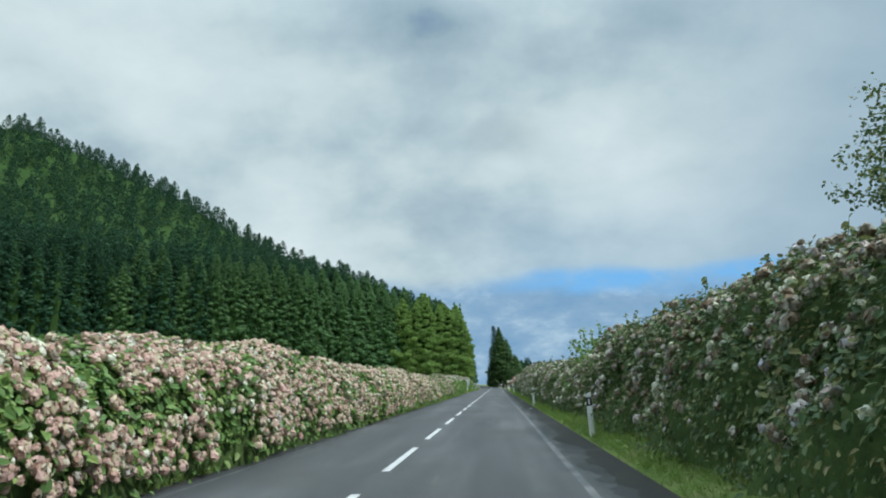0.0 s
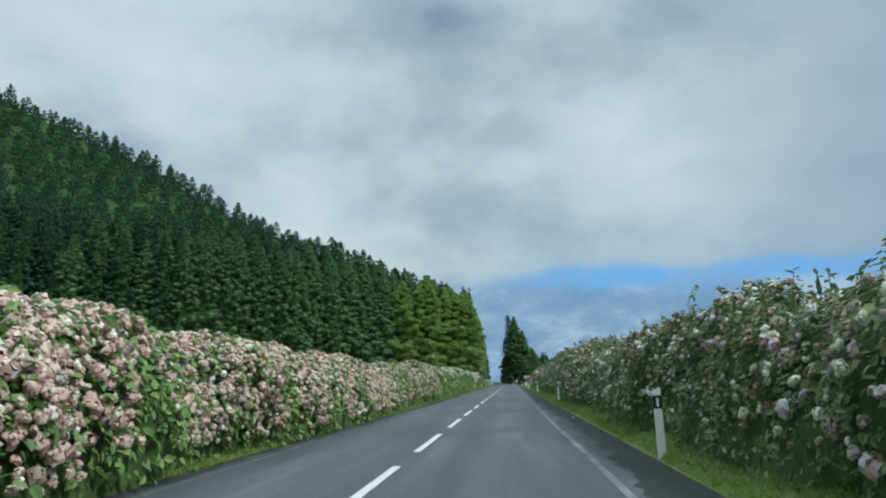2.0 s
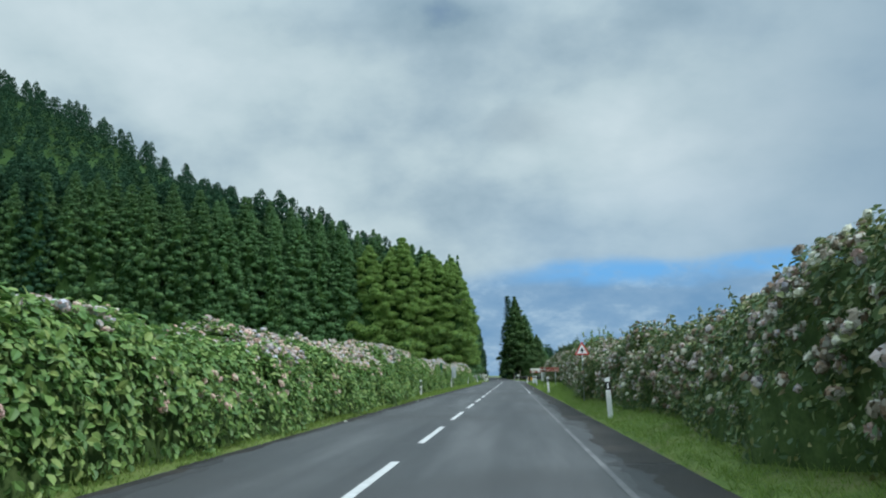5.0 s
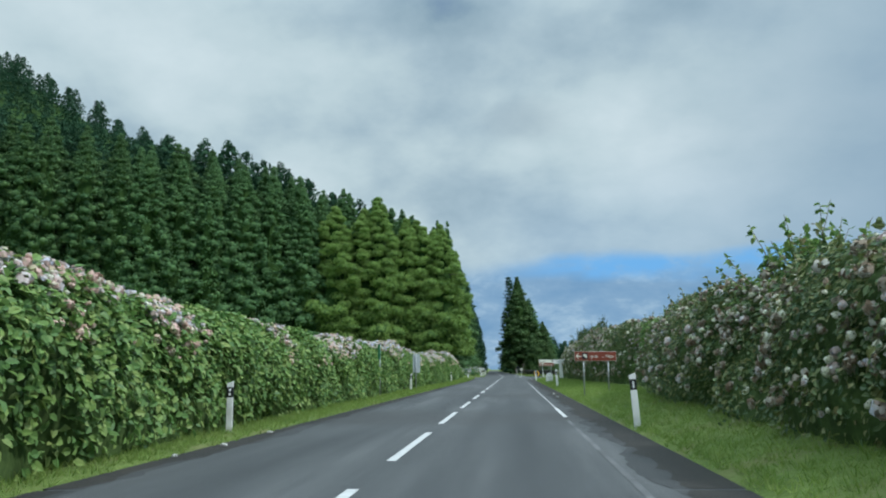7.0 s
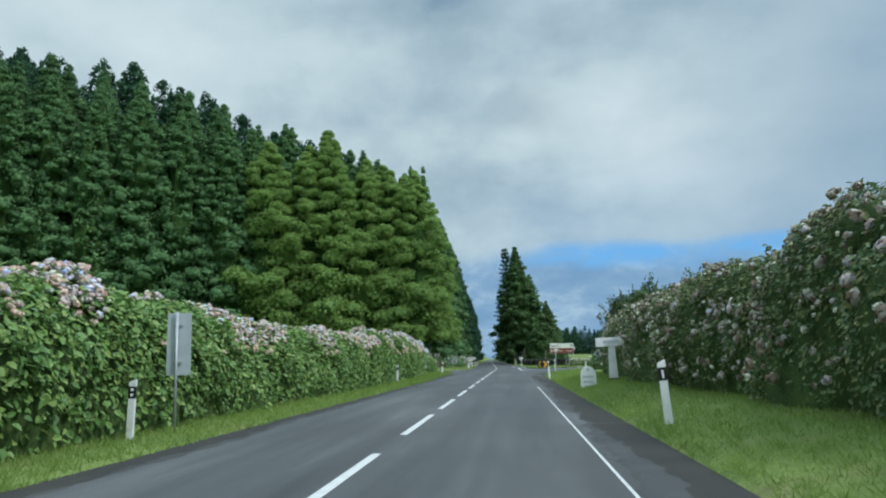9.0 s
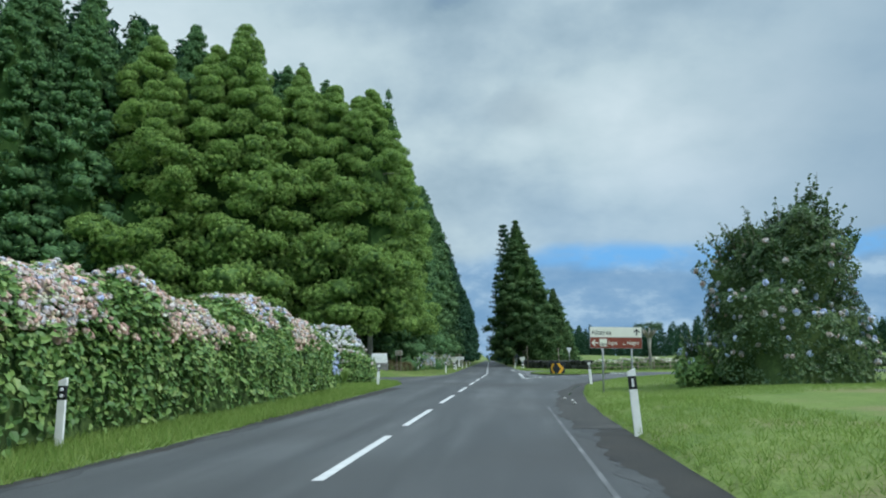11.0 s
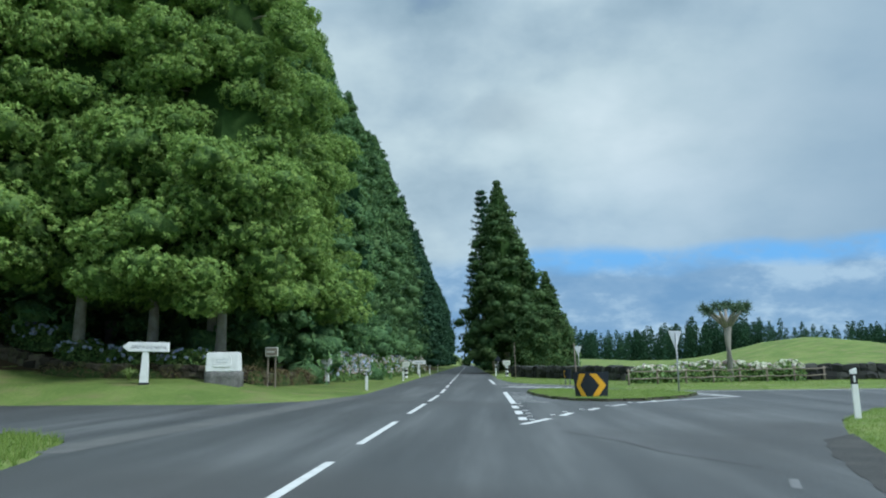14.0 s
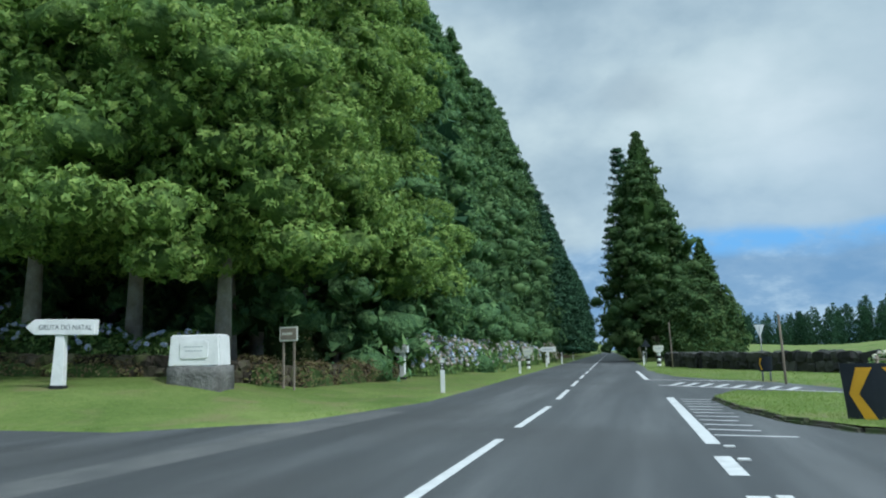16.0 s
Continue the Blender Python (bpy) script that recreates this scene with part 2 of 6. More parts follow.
# cloud layer seen in perspective: the way over the height
lift = w_math("MAXIMUM", w_math("ADD", dz, 0.42), 0.10)
comb = wt.nodes.new("ShaderNodeCombineXYZ")
wt.links.new(w_math("DIVIDE", dx, lift), comb.inputs[0])
wt.links.new(w_math("DIVIDE", dy, lift), comb.inputs[1])
cl1 = w_noise(comb.outputs[0], 2.1, 8, 0.5, (3.1, 1.7, 0))
cl2 = w_noise(comb.outputs[0], 5.5, 8, 0.55, (0.4, 5.2, 0))
shade = w_math("ADD", w_math("MULTIPLY", cl1, 0.7), w_math("MULTIPLY", cl2, 0.3))
ramp = ramp_node(wt, [(0.32, (0.27, 0.365, 0.41)), (0.43, (0.40, 0.495, 0.525)), (0.52, (0.53, 0.62, 0.615)), (0.66, (0.665, 0.735, 0.715))])
wt.links.new(shade, ramp.inputs["Fac"])
# a strip of clear sky low on the right, ragged at its rims, and thin cloud below it
edge = w_noise(comb.outputs[0], 3.0, 6, 0.5, (7, 2, 0))
elev = w_math("ADD", dz, w_math("MULTIPLY", w_math("SUBTRACT", edge, 0.5), 0.05))
strip = w_math("MULTIPLY", w_range(elev, 0.106, 0.124), w_range(elev, 0.154, 0.132))
strip = w_math("MULTIPLY", strip, w_range(w_noise(comb.outputs[0], 6.5, 6, 0.6, (2, 4, 0)), 0.34, 0.56, 0.40, 1.0))
strip = w_math("MULTIPLY", strip, w_range(w_math("DIVIDE", dx, w_math("MAXIMUM", dy, 0.01)), -0.06, 0.12))
low = w_range(elev, 0.15, 0.115)
w_low = ramp_node(wt, [(0.32, (0.185, 0.325, 0.48)), (0.5, (0.25, 0.385, 0.52)), (0.62, (0.40, 0.53, 0.62))])
lown = w_noise(comb.outputs[0], 5.0, 8, 0.6, (1, 9, 0))
wt.links.new(lown, w_low.inputs["Fac"])


def w_mix(f, a, b):
    n = wt.nodes.new("ShaderNodeMix")
    n.data_type = "RGBA"
    wt.links.new(f, n.inputs[0])
    for k, v in ((6, a), (7, b)):
        if isinstance(v, tuple):
            n.inputs[k].default_value = (*v, 1)
        else:
            wt.links.new(v, n.inputs[k])
    return n.outputs[2]


sky_lit = wt.nodes.new("ShaderNodeVectorMath")
sky_lit.operation = "SCALE"
sky_lit.inputs[3].default_value = 0.10
wt.links.new(w_sky.outputs[0], sky_lit.inputs[0])
side = w_math("MULTIPLY", w_range(w_math("DIVIDE", dx, w_math("MAXIMUM", dy, 0.01)), -0.15, 0.1), w_range(dz, 0.30, 0.14))
cloud = w_mix(w_math("MULTIPLY", side, 0.35), ramp.outputs["Color"], (0.33, 0.47, 0.60))
right = w_math("MULTIPLY", w_range(w_math("DIVIDE", dx, w_math("MAXIMUM", dy, 0.01)), 0.05, 0.65), w_range(dz, 0.75, 0.25))
cloud = w_mix(w_math("MULTIPLY", right, 0.85), cloud, (0.27, 0.375, 0.455))
# a faint grey smudge of cloud over the road
ex = w_math("DIVIDE", w_math("SUBTRACT", w_math("DIVIDE", dx, w_math("MAXIMUM", dy, 0.01)), 0.03), 0.075)
ez = w_math("DIVIDE", w_math("SUBTRACT", dz, 0.325), 0.035)
smudge = w_range(w_math("ADD", w_math("ADD", w_math("MULTIPLY", ex, ex), w_math("MULTIPLY", ez, ez)), w_math("MULTIPLY", cl2, 1.2)), 1.7, 0.3)
cloud = w_mix(w_math("MULTIPLY", smudge, 0.45), cloud, (0.36, 0.43, 0.455))
cloud = w_mix(low, cloud, w_low.outputs["Color"])
blue = w_mix(strip, cloud, (0.19, 0.44, 0.74))
seen_sky = w_mix(w_range(shade, 0.20, 0.36, 0.0, 1.0), sky_lit.outputs[0], blue)
wt.links.new(seen_sky, w_bg.inputs["Color"])
# an overcast sky is brightest towards the zenith
wt.links.new(w_range(dz, 0.42, 0.95, 1.0, 3.3), w_bg.inputs["Strength"])
link(wt, w_bg, 0, w_out, "Surface")
sun = new("sun", bpy.data.lights.new("sun", "SUN"))
sun.data.energy, sun.data.angle, sun.data.color = 2.6, radians(9), (1.0, 0.96, 0.90)
to_sun = V3((math.sin(SUN_AZ) * math.cos(SUN_EL), math.cos(SUN_AZ) * math.cos(SUN_EL), math.sin(SUN_EL)))
sun.matrix_basis = Matrix.Translation((0, 0, 60)) @ to_sun.to_track_quat("Z", "Y").to_matrix().to_4x4()

# ---- materials
M_ASPHALT = surface("asphalt", [(0.37, (0.034, 0.037, 0.040)), (0.5, (0.060, 0.064, 0.067)), (0.63, (0.106, 0.110, 0.112))], 0.9, 55, 0.72, 0.5, 90,
                    0.35, along=0.06, stain=((0.045, 0.046, 0.047), 0.11, 0.5, 0.68))
M_WORN = surface("worn_asphalt", [(0.35, (0.062, 0.065, 0.067)), (0.7, (0.13, 0.13, 0.125))], 1.2, 40, 0.8, 0.5, 80)
M_PAINT = surface("road_paint", [(0.28, (0.20, 0.20, 0.20)), (0.42, (0.44, 0.445, 0.44)), (0.7, (0.58, 0.585, 0.58))], 4, 70, 0.7, 0.2, 90)
M_PAINT_OLD = surface("faded_road_paint", [(0.40, (0.07, 0.073, 0.075)), (0.55, (0.13, 0.134, 0.137)), (0.72, (0.27, 0.275, 0.28))], 1.2, 60, 0.75, 0.2, 90)
M_GRASS = surface("grass_ground", [(0.30, (0.062, 0.100, 0.025)), (0.46, (0.105, 0.155, 0.039)), (0.60, (0.158, 0.205, 0.060)), (0.75, (0.225, 0.250, 0.095))], 0.3, 7, 0.9, 0.9, 14, 0.12, stain=((0.17, 0.165, 0.075), 0.7, 0.50, 0.72), relief=0.05)
M_BLADE = surface("grass_blades", [(0.2, (0.120, 0.20, 0.042)), (0.5, (0.19, 0.29, 0.062)), (0.8, (0.28, 0.355, 0.10))], 0.5, 5, 0.6, 0, None, 0.2, per_island=True, translucent=0.5)
M_LEAF = surface("hydrangea_leaf", [(0.15, (0.064, 0.135, 0.041)), (0.42, (0.113, 0.217, 0.058)), (0.65, (0.187, 0.299, 0.077)), (0.85, (0.290, 0.369, 0.113))], 0.5, 6, 0.5, 0, None, 0.35,
                 per_island=True, translucent=0.28)
# the right-hand hedge's shade put into a darker copy of the leaf colour
M_LEAF_SHADED = surface("shaded_hydrangea_leaf", [(0.15, (0.038, 0.084, 0.036)), (0.42, (0.076, 0.132, 0.050)), (0.62, (0.135, 0.185, 0.064)), (0.78, (0.225, 0.235, 0.086)), (0.9, (0.21, 0.145, 0.080))], 0.5, 6, 0.5, 0, None, 0.35,
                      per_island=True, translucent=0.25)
# twig colour, darkened so that the hedge's gaps look deep in shade
M_INNER = surface("hedge_twigs_and_shade", [(0.3, (0.031, 0.050, 0.019)), (0.5, (0.058, 0.094, 0.030)), (0.7, (0.102, 0.150, 0.048))], 3, 14, 0.95, 0.8, 9, 0.1)
M_PINK = surface("pink_hydrangea_bloom", [(0.12, (0.26, 0.165, 0.10)), (0.26, (0.44, 0.285, 0.215)), (0.42, (0.60, 0.405, 0.35)), (0.56, (0.68, 0.48, 0.43)), (0.68, (0.55, 0.49, 0.32)), (0.80, (0.66, 0.60, 0.48)), (0.92, (0.82, 0.80, 0.68))], 0.35, 30, 0.8, 0.4, 60, 0.15,
                 per_island=True, translucent=0.15)
M_PALE = surface("pale_hydrangea_bloom", [(0.1, (0.28, 0.18, 0.14)), (0.3, (0.44, 0.31, 0.27)), (0.52, (0.56, 0.48, 0.45)), (0.70, (0.57, 0.55, 0.55)), (0.80, (0.52, 0.54, 0.66)), (0.92, (0.74, 0.73, 0.63))], 0.3, 30, 0.8, 0.4, 60, 0.15,
                 per_island=True, translucent=0.15)
M_CREAMY = surface("cream_hydrangea_bloom", [(0.15, (0.50, 0.50, 0.33)), (0.5, (0.70, 0.70, 0.55)), (0.85, (0.84, 0.84, 0.76))], 0.4, 30, 0.8, 0.4, 60, 0.15,
                   per_island=True, translucent=0.15)
M_BLUE = surface("blue_hydrangea_bloom", [(0.1, (0.30, 0.36, 0.62)), (0.35, (0.42, 0.50, 0.78)), (0.6, (0.60, 0.66, 0.84)), (0.85, (0.80, 0.80, 0.82))], 0.4, 30, 0.8, 0.4, 60, 0.15,
                 per_island=True, translucent=0.15)
M_LEAF_DARK = surface("dark_shrub_leaf", [(0.15, (0.030, 0.066, 0.028)), (0.45, (0.056, 0.110, 0.038)), (0.7, (0.095, 0.155, 0.052)), (0.88, (0.15, 0.20, 0.075))], 0.5, 6, 0.5, 0, None, 0.35,
                      per_island=True, translucent=0.25)
M_RUST = surface("fading_hydrangea_bloom", [(0.15, (0.12, 0.085, 0.050)), (0.4, (0.22, 0.160, 0.110)), (0.62, (0.33, 0.295, 0.235)), (0.85, (0.57, 0.56, 0.50))], 0.35, 30, 0.85, 0.4, 60, 0.1,
                 per_island=True, translucent=0.1)
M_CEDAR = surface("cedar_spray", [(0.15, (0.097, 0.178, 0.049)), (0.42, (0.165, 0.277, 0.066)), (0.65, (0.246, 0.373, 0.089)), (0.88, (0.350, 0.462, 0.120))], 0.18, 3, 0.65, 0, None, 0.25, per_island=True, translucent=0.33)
# cedar_spray made darker and bluer: self-shade, duller light and haze put into the colour
M_SHADED_CEDAR = surface("shaded_cedar_spray", [(0.15, (0.019, 0.048, 0.032)), (0.42, (0.030, 0.073, 0.041)), (0.65, (0.044, 0.097, 0.051)), (0.88, (0.063, 0.124, 0.062))], 0.12, 3, 0.8, 0, None, 0.06, per_island=True, translucent=0.2)
# steps from the near colour to that shaded copy, haze in their blue
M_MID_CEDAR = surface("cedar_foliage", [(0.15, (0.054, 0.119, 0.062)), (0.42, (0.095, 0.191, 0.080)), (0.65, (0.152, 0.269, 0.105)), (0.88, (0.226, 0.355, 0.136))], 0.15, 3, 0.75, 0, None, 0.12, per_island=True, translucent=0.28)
M_HALF_SHADED_CEDAR = surface("half_shaded_cedar_foliage", [(0.15, (0.039, 0.087, 0.045)), (0.42, (0.069, 0.140, 0.058)), (0.65, (0.111, 0.198, 0.075)), (0.88, (0.166, 0.261, 0.099))], 0.15, 3, 0.75, 0, None, 0.12, per_island=True, translucent=0.28)
M_PUFF = surface("cedar_puff", [(0.30, (0.034, 0.075, 0.040)), (0.44, (0.069, 0.138, 0.060)), (0.55, (0.110, 0.201, 0.081)), (0.68, (0.171, 0.274, 0.106))], 2.4, 9, 0.85, 1.0, 6.0, 0.06, translucent=0.1, relief=0.25)
# darker than the sprays, so the heads read as shade between the tufts
M_CLUMP_SHADE = surface("cedar_clump_shade", [(0.30, (0.046, 0.088, 0.033)), (0.44, (0.087, 0.155, 0.048)), (0.55, (0.137, 0.223, 0.065)), (0.68, (0.213, 0.300, 0.091))], 2.2, 9, 0.85, 1.0, 5.5, 0.08, translucent=0.1, relief=0.16)
M_SOLO = surface("dense_cedar_foliage", [(0.15, (0.034, 0.072, 0.030)), (0.42, (0.058, 0.112, 0.041)), (0.65, (0.090, 0.150, 0.054)), (0.88, (0.130, 0.190, 0.070))], 0.15, 3, 0.75, 0, None, 0.12, per_island=True, translucent=0.25)
# a dark green that stands for the shade deep in the crowns
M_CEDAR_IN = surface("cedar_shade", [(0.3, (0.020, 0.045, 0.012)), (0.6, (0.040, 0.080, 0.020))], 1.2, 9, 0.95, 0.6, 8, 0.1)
M_BARK = surface("cedar_bark", [(0.3, (0.192, 0.168, 0.144)), (0.5, (0.324, 0.294, 0.258)), (0.7, (0.480, 0.450, 0.408))], 2.5, 26, 0.9, 0.9, 18, 0.15)

# ---- ground: one sheet to the horizon
def spread(marks):
    return np.unique(np.concatenate([np.arange(a, b, s) for a, b, s in marks] + [[marks[-1][1]]]).round(3))


gx = spread([(-4000, -600, 400), (-600, -200, 50), (-200, -60, 10), (-60, -18, 3), (-18, -2.2, 0.28), (-2.2, 2.8, 1.25), (2.8, 13, 0.28), (13, 40, 1.5), (40, 160, 5), (160, 600, 40), (600, 4000, 400)])
gy = spread([(-400, -60, 60), (-60, 190, 3.0), (190, 204, 1.0), (204, 262, 0.3), (262, 330, 2), (330, 600, 6), (600, 1000, 40), (1000, 4600, 400)])
GX, GY = np.meshgrid(gx, gy)
GZ = land(GX.ravel(), GY.ravel())
idx = np.arange(len(gx) * len(gy)).reshape(len(gy), len(gx))
quads = np.stack([idx[:-1, :-1], idx[:-1, 1:], idx[1:, 1:], idx[1:, :-1]], -1).reshape(-1, 4)
ground = part("ground", mesh_np("ground", np.stack([GX.ravel(), GY.ravel(), GZ], -1), quads, M_GRASS, True), kind="structure")
tagged(ground, "green pasture and grass verges with a wooded hillside", "ground")


def flat_bm(outline, z, skirt=0.0):
    bm = bmesh.new()
    vs = [bm.verts.new((x, y, z)) for x, y in outline]
    f = bm.faces.new(vs)
    if f.normal.z < 0:
        f.normal_flip()
    f.normal_update()
    if skirt:
        ring = [bm.verts.new((x, y, z - skirt)) for x, y in outline]
        n = len(vs)
        for k in range(n):
            bm.faces.new((vs[k], vs[(k + 1) % n], ring[(k + 1) % n], ring[k]))
    bmesh.ops.triangulate(bm, faces=[q for q in bm.faces if len(q.verts) > 4])
    return bm


road = part("road", bm_mesh("road", flat_bm(ASPHALT, 0.0, 0.2), M_ASPHALT), kind="structure")
tagged(road, "grey asphalt country road with a junction", "road")

# ---- road markings
def strip_me(a, b, width, mat, z=0.004):
    a, b = V3((*a, 0)), V3((*b, 0))
    n = (b - a).normalized().cross(V3((0, 0, 1))) * width / 2
    bm = bmesh.new()
    bm.faces.new([bm.verts.new(p + V3((0, 0, z))) for p in (a - n, a + n, b + n, b - n)])
    me = bm_mesh("marking", bm, mat)
    if me.polygons[0].normal.z < 0:
        me.flip_normals()
    return me


markings = empty("road_markings", "white painted centre dashes, edge lines and give-way marks on the asphalt", "road markings", kind="structure")
ENDS = [0.05, 7.1, 14.2, 21.3, 28.4, 35.7, 42.95, 49.5, 56.35, 63.45, 70.6, 77.75, 85.3, 92.9, 100.5, 108.05, 115.56, 123.08, 130.0, 136.95, 143.9, 150.86, 158.15,
        165.8, 172.9, 179.4, 185.9, 192.4, 198.9, 205.3, 212.55, 220.0, 227.35, 234.0, 241.1, 247.25]
ENDS = [-7.0, -14.0] + ENDS + [254.2 + 7 * k for k in range(34)]
for e in ENDS:
    part("centre_dash", strip_me((bend(e - 4.55), e - 4.55), (bend(e), e), 0.13, M_PAINT), markings)
for k in range(27):
    a = -60 + 10 * k
    if a < 140:
        part("edge_line", strip_me((2.96 if a < 60 else 2.90, a), (2.96 if a < 50 else 2.90, a + 10), 0.11 if a < 60 else 0.08, M_PAINT_OLD), markings)
    if a < 60:
        part("edge_line", strip_me((-2.55, a), (-2.55, a + 10), 0.05, M_PAINT_OLD), markings)
for a, b in ((141.3, 145.5), (145.5, 188), (188, 206)):
    part("edge_line", strip_me((2.93, a), (2.93, b), 0.11 if b < 150 else 0.038 if b < 190 else 0.06, M_PAINT if b < 190 else M_PAINT_OLD), markings)
for k, (a, b) in enumerate([((3.35, 212.1), (3.4, 212.6)), ((3.62, 215.2), (3.7, 215.8)), ((3.95, 217.8), (4.05, 218.4)), ((4.45, 221.15), (4.55, 221.9)), ((5.0, 225.2), (5.2, 225.8)),
                            ((2.63, 250.0), (2.74, 240.7)), ((2.72, 239.6), (2.74, 238.3)), ((2.74, 237.3), (2.75, 236.0)), ((2.76, 235.0), (2.76, 234.1)),
                            ((2.70, 233.0), (3.35, 234.5)), ((3.70, 235.32), (4.02, 236.36)), ((4.58, 237.3), (4.92, 238.1)), ((5.45, 239.05), (5.95, 239.8)), ((6.4, 240.5), (8.0, 242.1)),
                            ((8.1, 242.0), (9.3, 242.9)), ((9.3, 242.9), (10.4, 243.7)), ((10.4, 243.7), (9.7, 247.2)), ((10.4, 243.7), (9.0, 246.6)), ((9.4, 248.5), (60, 250.6)),
                            ((2.26, 261.4), (1.92, 273.5)), ((2.26, 261.4), (6.2, 258.6)), ((2.55, 256.6), (6.2, 252.4)), ((6.2, 252.4), (9.4, 248.9))]):
    part("give_way_line", strip_me(a, b, 0.18 if k >= 5 else 0.10, M_PAINT if k >= 5 else M_PAINT_OLD), markings)
# raised white studs beside the give-way marks
for x, y in ((2.95, 235.1), (2.96, 236.15), (2.93, 237.2), (2.91, 239.3), (2.89, 240.4), (2.95, 234.1), (3.5, 235.5), (3.88, 236.5), (4.4, 237.42), (5.33, 239.15), (6.2, 240.5), (7.1, 241.5)):
    part("road_stud", bm_mesh("road_stud", box_bm(0.13, 0.13, 0.022, (x, y, 0.011)), M_PAINT, bevel=0.006), markings)
for k in range(11):
    y = 241.5 + k * 0.76
    part("hatch_line", strip_me((2.84, y + 0.22), (3.42 + 0.12 * abs(math.sin(k * 2.1)) + (0.45 if k == 0 else 0), y), 0.10, M_PAINT), markings)
for k in range(8):
    x, y = 2.9 + 0.42 * k, 256.2 - 0.48 * k
    part("hatch_line", strip_me((x, y), (x + 0.55, y + 2.2 - 0.1 * k), 0.20, M_PAINT), markings)

# worn and wet patches of the asphalt
def blotch_me(cx, cy, rx, ry, mat, seed, z=0.003, turn=0.0):
    rng = np.random.default_rng(seed)
    ph = rng.uniform(0, 6.3, 4)
    bm = bmesh.new()
    vs = []
    for k in range(28):
        u = math.tau * k / 28
        r = 1 + 0.22 * math.sin(2 * u + ph[0]) + 0.16 * math.sin(3 * u + ph[1]) + 0.12 * math.sin(5 * u + ph[2]) + 0.08 * math.sin(9 * u + ph[3])
        px, py = rx * r * math.cos(u), ry * r * math.sin(u)
        vs.append(bm.verts.new((cx + px * math.cos(turn) - py * math.sin(turn), cy + px * math.sin(turn) + py * math.cos(turn), z)))
    bm.faces.new(vs)
    return bm_mesh("patch", bm, mat)


# ---- plants: leaf, bloom, hedge
LEAF_V = [(0, 0, 0), (-0.34, 0.30, 0.10), (-0.27, 0.72, 0.04), (0, 1.06, -0.12), (0.27, 0.72, 0.04), (0.34, 0.30, 0.10)]
LEAF_F = [(0, 3, 2, 1), (0, 5, 4, 3)]


def bloom_shape(seed):
    """A mophead: a small round heart with a coat of four-cornered florets."""
    rng = np.random.default_rng(seed)
    n = 17
    k = np.arange(n) + 0.5
    ph, th = np.arccos(1 - 1.85 * k / n), np.pi * (1 + 5 ** 0.5) * k
    d = np.stack([np.cos(th) * np.sin(ph), np.sin(th) * np.sin(ph), np.cos(ph)], -1) + rng.normal(scale=0.08, size=(n, 3))
    q = np.array([(-0.36, -0.36, 0.03), (0.36, -0.36, -0.09), (0.36, 0.36, 0.03), (-0.36, 0.36, -0.09)])
    fv, ff = scattered(q, [(0, 1, 2), (0, 2, 3)], d * 0.86, frames_of(d + rng.normal(scale=0.25, size=d.shape), rng), rng.uniform(0.85, 1.25, n))
    return fv, ff


BLOOMS = [bloom_shape(k) for k in range(4)]


def shape_at(v, k):
    return np.interp(v, [p[0] for p in k], [p[1] for p in k])


def hedge_surface(y, a, plan, s, lump):
    """Points of a hedge's skin: y along it, a from its front foot (0) over the top to the back (pi); the outward normals too."""
    xf, w, h = (np.interp(y, [p[0] for p in plan], [p[k] for p in plan]) for k in (1, 2, 3))
    c, n = np.cos(a), np.sin(a)
    ex, ez = 0.75, 0.62
    x = xf + s * w / 2 * (1 - np.sign(c) * np.abs(c) ** ex)
    z = h * np.abs(n) ** ez
    nx, nz = -s * c, n + 0.15
    p = np.stack([x, y, z], -1)
    big = vnoise(np.stack([x * 0.5, y * 0.5, z * 0.6], -1) + 31, 3) - 0.5
    mid = vnoise(np.stack([x * 1.4, y * 1.4, z * 1.4], -1) + 57, 4) - 0.5
    fine = vnoise(np.stack([x * 3.4, y * 3.4, z * 3.4], -1) + 83, 5) - 0.5
    push = lump * (1.15 * big + 0.7 * mid + 0.4 * fine)
    nrm = np.stack([nx, 0 * y, nz], -1)
    nrm /= np.linalg.norm(nrm, axis=1, keepdims=True)
    p = p + nrm * push[:, None]
    p[:, 2] = np.maximum(p[:, 2], 0.02)
    return p, nrm


def leaves_me(name, pos, nrm, size, mat, rng, tilt=0.75, droop=0.35):
    n = nrm + rng.normal(scale=tilt, size=nrm.shape) * 0.6 + np.array([0, 0, 0.25])
    rot = frames_of(n, rng)
    # leaves point outward and hang a little
    d = nrm * 0.7 + rng.normal(scale=0.6, size=nrm.shape) - np.array([0, 0, droop])
    zax = rot[:, :, 2]
    d -= (d * zax).sum(1, keepdims=True) * zax
    d /= np.linalg.norm(d, axis=1, keepdims=True) + 1e-9
    rot = np.stack([np.cross(d, zax), d, zax], -1)
    v, f = scattered(LEAF_V, LEAF_F, pos, rot, size)
    return mesh_np(name, v, f, mat)


def blooms_me(name, pos, nrm, size, mat, rng, kinds=BLOOMS):
    vs, fs, base = [], [], 0
    pick = rng.integers(0, len(kinds), len(pos))
    for k, (tv, tf) in enumerate(kinds):
        m = pick == k
        if not m.any():
            continue
        rot = frames_of(nrm[m] + rng.normal(scale=0.5, size=(m.sum(), 3)), rng)
        sc = size[m][:, None] * np.array([1.0, 1.0, 0.72])
        v, f = scattered(tv, tf, pos[m], rot, sc)
        vs.append(v)
        fs.append(f + base)
        base += len(v)
    return mesh_np(name, np.concatenate(vs), np.concatenate(fs), mat)


BLOOM_CACHE = {}


